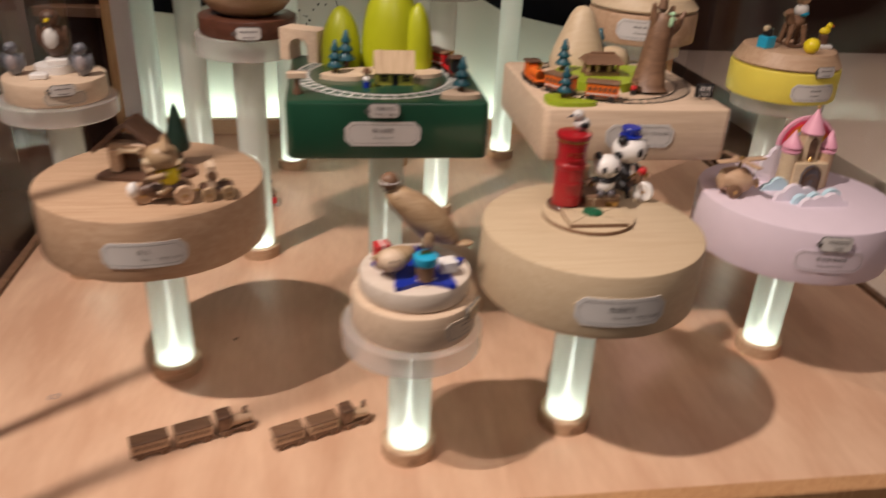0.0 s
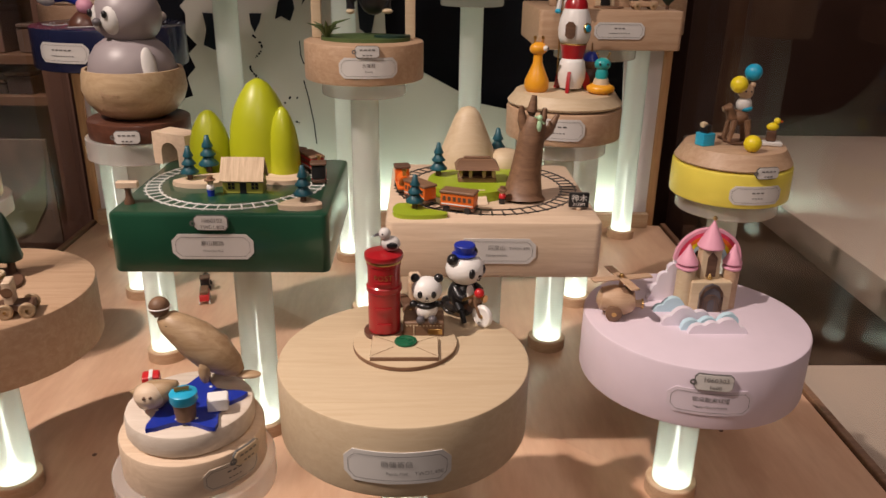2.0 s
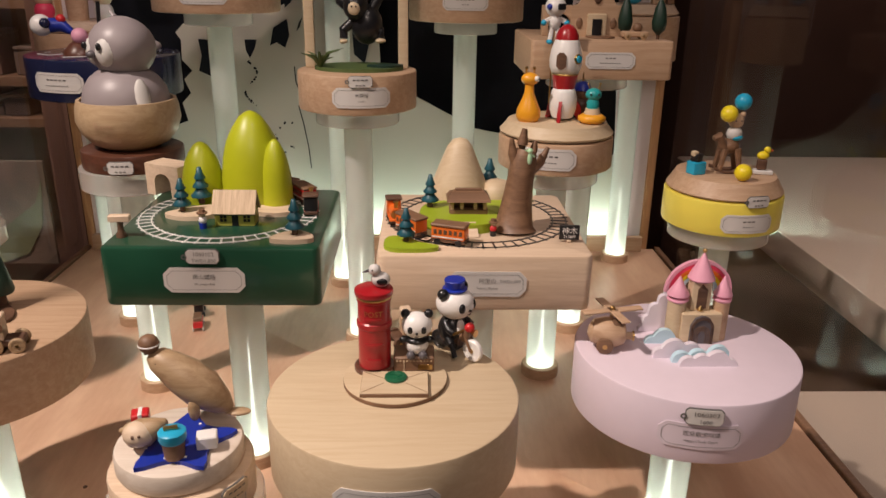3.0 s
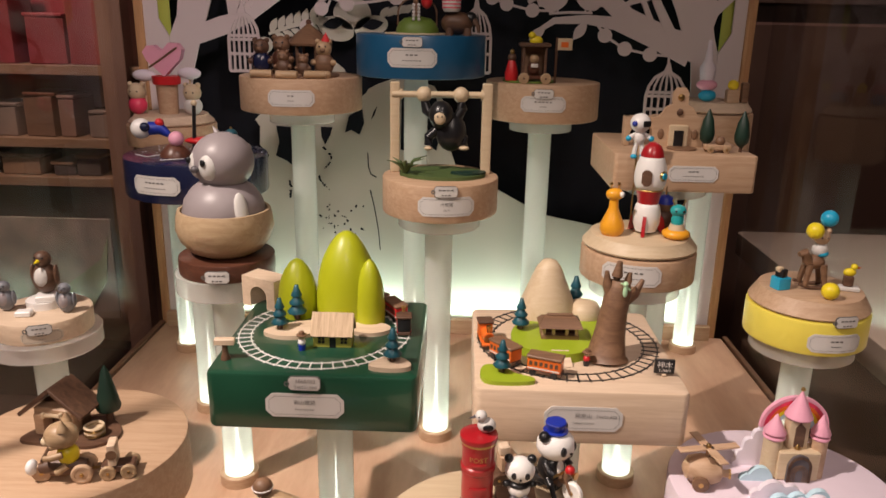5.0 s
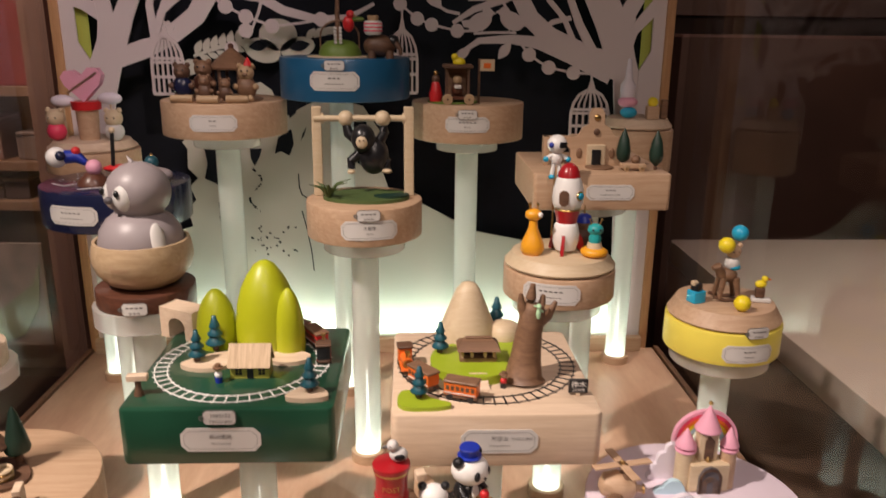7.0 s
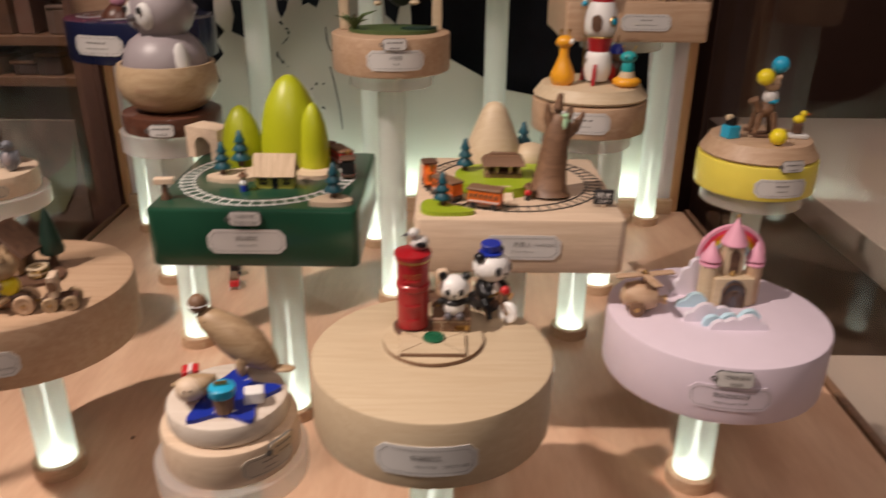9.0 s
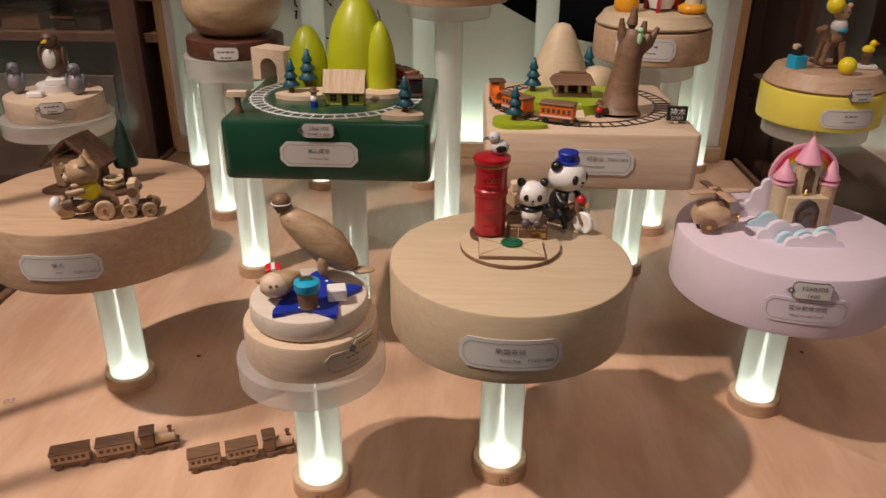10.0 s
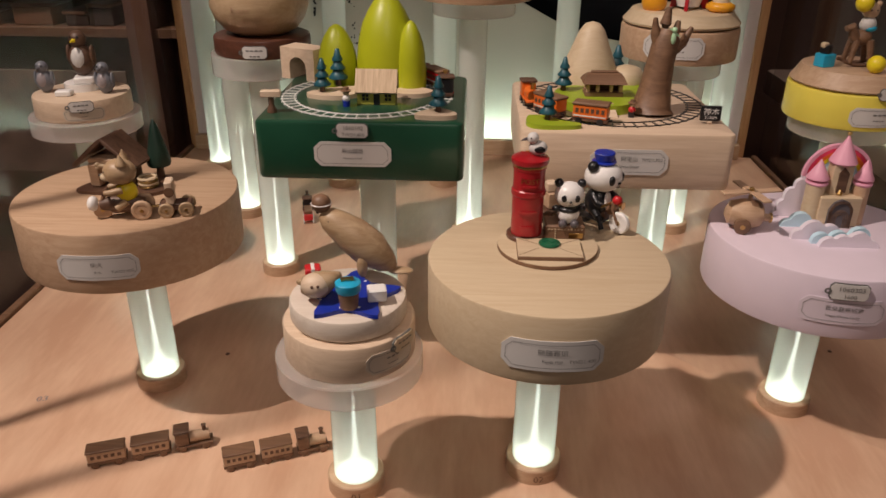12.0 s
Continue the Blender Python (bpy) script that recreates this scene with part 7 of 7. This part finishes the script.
arc = [(0.2195 - 0.0135 * math.cos(math.pi * k / 10), HZ + 0.014 + 0.0115 * math.sin(math.pi * k / 10)) for k in range(11)]
rim = [(0.199 + (0.041) * k / 10, HZ + 0.0345) for k in range(11)]
for y0, y1 in ((0.855, 0.869),):
    vs = [(p[0], y, p[1]) for y in (y0, y1) for ring in (arc, rim) for p in ring]
    fs = []
    for k in range(10):
        fs += [(k, k + 1, 12 + k, 11 + k), (22 + k, 33 + k, 34 + k, 23 + k), (k, 22 + k, 23 + k, k + 1), (11 + k, 12 + k, 34 + k, 33 + k)]
    b.add(vs, fs, "beech")
for x0, x1 in ((0.199, 0.206), (0.233, 0.240)):
    b.box(((x0 + x1) / 2, 0.862, HZ), (x1 - x0, 0.0138, 0.0345), "beech", 0, 0.0006)
part("arch", b, t)
for qx, qy in ((0.293, 0.842), (0.328, 0.826)):
    k = part("cypress", Build().lathe((qx, qy, HZ), [(0.002, 0), (0.002, 0.007)], "walnut", 8), t)
    part("foliage", Build().lathe((qx, qy, HZ), [(0.002, 0.005), (0.0075, 0.011), (0.0085, 0.019), (0.006, 0.034), (0.0006, 0.047)], "fir_dark", 20), k, "", 60)
b = Build(); b.box((0.299, 0.820, HZ + 0.003), (0.030, 0.012, 0.006), "beech"); b.ball((0.302, 0.820, HZ + 0.013), 0.0055, "brown_wood")
for u in (-0.009, 0.009):
    for s in (-1, 1):
        toy_wheel(b, (0.299 + u, 0.820 + s * 0.007, HZ + 0.004), 0.004, 0.002, 0)
part("toy_car", b, t, "tiny wooden car")
t = round_box(0.397, 1.148, 0.338, 0.405, 0.0575, "beech", "round pale music box with tiny sweets figures", 0.0, (0.392, 1.150))
part("turntable", Build().disc((0.397, 1.148, 0.4065), 0.055, 0.0155, "maple_pale", 0.003, 48, 0.048), t)
b = Build(); b.ball((0.376, 1.125, 0.431), 0.011, "cyan", (1.2, 1, 0.8)); b.ball((0.374, 1.126, 0.447), 0.012, "pink", (1.3, 1, 0.7)); b.lathe((0.374, 1.13, 0.452), [(0.010, 0), (0.012, 0.02), (0.006, 0.03), (0.003, 0.06)], "cloud", 16)
part("fountain", b, t, "pastel stacked toy")
b = Build(); b.box((0.410, 1.115, 0.422), (0.018, 0.014, 0.020), "beech"); b.ball((0.410, 1.115, 0.448), 0.008, "yellow"); b.box((0.429, 1.118, 0.422), (0.010, 0.010, 0.030), "brown_wood")
part("cart", b, t, "tiny cart with a yellow figure")

# penguin family
t = round_box(-0.440, 0.695, 0.2063, 0.2293, 0.0495, "maple_pale", "small pale round music box with penguin figures", 0.0575)
KT = 0.2293
name_label(t, round_wall(-0.440, 0.695, 0.0495, 26, 0.2160), 0.040, 0.013, "====", "====", back="film_sand")
price_tag(t, round_wall(-0.440, 0.695, 0.0495, 24, 0.2245), 0.022, 0.010)
b = Build(); b.lathe((-0.442, 0.705, KT), [(0.019, 0), (0.019, 0.008)], "white", 12); b.box((-0.437, 0.700, KT + 0.008), (0.020, 0.018, 0.007), "white", 20); b.box((-0.448, 0.674, KT), (0.016, 0.012, 0.006), "white", 10)
part("ice", b, t, "white stepped ice blocks")
for ox, oy, oz, h, m1 in ((-0.438, 0.705, 0.015, 0.047, "walnut"), (-0.474, 0.688, 0, 0.033, "slate"), (-0.409, 0.688, 0, 0.033, "slate")):
    b = Build(); b.ball((ox, oy, KT + oz + h * 0.36), h * 0.27, m1, (1, 0.9, 1.35)); b.ball((ox, oy - h * 0.03, KT + oz + h * 0.82), h * 0.19, m1); b.ball((ox, oy - h * 0.12, KT + oz + h * 0.4), h * 0.2, "grey_fur" if m1 == "slate" else "paper", (0.9, 0.75, 1.25)); b.tube([(ox, oy - h * 0.16, KT + oz + h * 0.82), (ox - h * 0.02, oy - h * 0.34, KT + oz + h * 0.8)], [h * 0.06, h * 0.01], "yellow" if m1 == "walnut" else "grey_dark", 8)
    for s in (-1, 1):
        b.ball((ox + s * h * 0.08, oy - h * 0.19, KT + oz + h * 0.88), h * 0.03, "black", seg=8); b.ball((ox + s * h * 0.27, oy, KT + oz + h * 0.45), h * 0.12, m1, (0.5, 0.8, 2))
    part("penguin", b, t, "dark brown wooden penguin" if m1 == "walnut" else "small grey wooden penguin")


# ---- two wooden trains on the table ----
def table_train(x0, y0, x1, y1, label):
    t = thing("wooden_train", ((x0 + x1) / 2, (y0 + y1) / 2, 0), label, "toy train", "wooden trains on the table")
    p, q = Vector((x0, y0, 0)), Vector((x1, y1, 0))
    rz = math.degrees(math.atan2(y1 - y0, x1 - x0))
    T = Matrix.Rotation(radians(rz), 4, "Z")
    for i in range(3):
        c = p.lerp(q, (i + 0.5) / 3)
        L = (q - p).length / 3 - 0.004
        P = lambda u, v, w: c + T @ Vector((u, v, w))
        b = Build()
        b.box(P(0, 0, 0.003), (L, 0.012, 0.003), "brown_wood", rz, 0.0004)
        for u in (-0.3, 0.3):
            for s in (-1, 1):
                toy_wheel(b, P(u * L, s * 0.0062, 0.003), 0.003, 0.0015, rz, "brown_wood", "brown_wood")
        if i < 2:
            b.box(P(0, 0, 0.006), (L * 0.96, 0.0125, 0.009), "beech", rz, 0.0006); b.box(P(0, 0, 0.015), (L, 0.0138, 0.0022), "brown_wood", rz, 0.0007)
            for s in (-1, 1):
                for k in range(5):
                    b.box(P((k - 2) * L * 0.17, s * 0.0064, 0.0095), (L * 0.1, 0.0005, 0.003), "walnut", rz, 0.0001)
            part("carriage", b, t)
        else:
            b.tube([P(-0.1 * L, 0, 0.0105), P(0.42 * L, 0, 0.0105)], 0.0048, "beech", 14); b.box(P(-0.3 * L, 0, 0.006), (L * 0.36, 0.0125, 0.013), "brown_wood", rz); b.box(P(-0.3 * L, 0, 0.019), (L * 0.42, 0.014, 0.002), "walnut", rz); b.lathe(P(0.3 * L, 0, 0.0145), [(0.0015, 0), (0.0014, 0.004), (0.0022, 0.006)], "walnut", 10)
            part("locomotive", b, t)
    return t


table_train(-0.328, 0.372, -0.231, 0.407, "small brown wooden train with two carriages")
table_train(-0.216, 0.374, -0.132, 0.407, "small brown wooden train with two carriages")

RX, RY, rz = -0.252, 0.905, 103
t = thing("wooden_train", (RX, RY, 0), "small toy train with a black engine and red wagon", "toy train", "wooden trains on the table")
TR = Matrix.Rotation(radians(rz), 4, "Z")
E = lambda u, v, w: Vector((RX, RY, 0)) + TR @ Vector((u * 1.3, v, w))
b = Build().box(E(0.018, 0, 0.004), (0.030, 0.011, 0.003), "black", rz, 0.0005)
b.tube([E(0.014, 0, 0.0115), E(0.031, 0, 0.0115)], 0.005, "black", 14)
b.box(E(0.009, 0, 0.007), (0.010, 0.0125, 0.0135), "black", rz)
loco = part("locomotive", b, t, "black engine")
part("roof", Build().box(E(0.009, 0, 0.0205), (0.013, 0.0145, 0.002), "walnut", rz), loco)
part("funnel", Build().lathe(E(0.028, 0, 0.0155), [(0.0016, 0), (0.0014, 0.004), (0.0026, 0.0065)], "walnut", 10), loco)
wagon = part("wagon", Build().box(E(-0.018, 0, 0.005), (0.026, 0.0125, 0.009), "red", rz, 0.0008), t, "red wagon")
part("load", Build().box(E(-0.018, 0, 0.014), (0.022, 0.011, 0.0055), "brown_wood", rz, 0.001), wagon)
for car, us in ((loco, (0.010, 0.026)), (wagon, (-0.026, -0.010))):
    for u in us:
        for q in (-1, 1):
            add_wheel(car, E(u, q * 0.0065, 0.0034), 0.0034, 0.002, rz, "white" if car is wagon else "black", "grey_dark")

# knots and screw holes in the table top
for i, (x, y) in enumerate(((-0.261, 0.5405), (0.358, 0.578))):
    tagged(part("screw_hole", Build().disc((x, y, -0.0012), 0.0022, 0.0018, "walnut", 0.0004, 14)), "small dark screw hole in the table top", "screw hole")
b = Build()
vs, fs = letters("03", 0.011, lambda u, v: (-0.409 + 0.96 * u - 0.26 * v, 0.4545 + 0.26 * u + 0.96 * v, 0.0004))
tagged(part("table_number", b.add(vs, fs, "grey_fur")), "small grey number printed on the table top", "number")
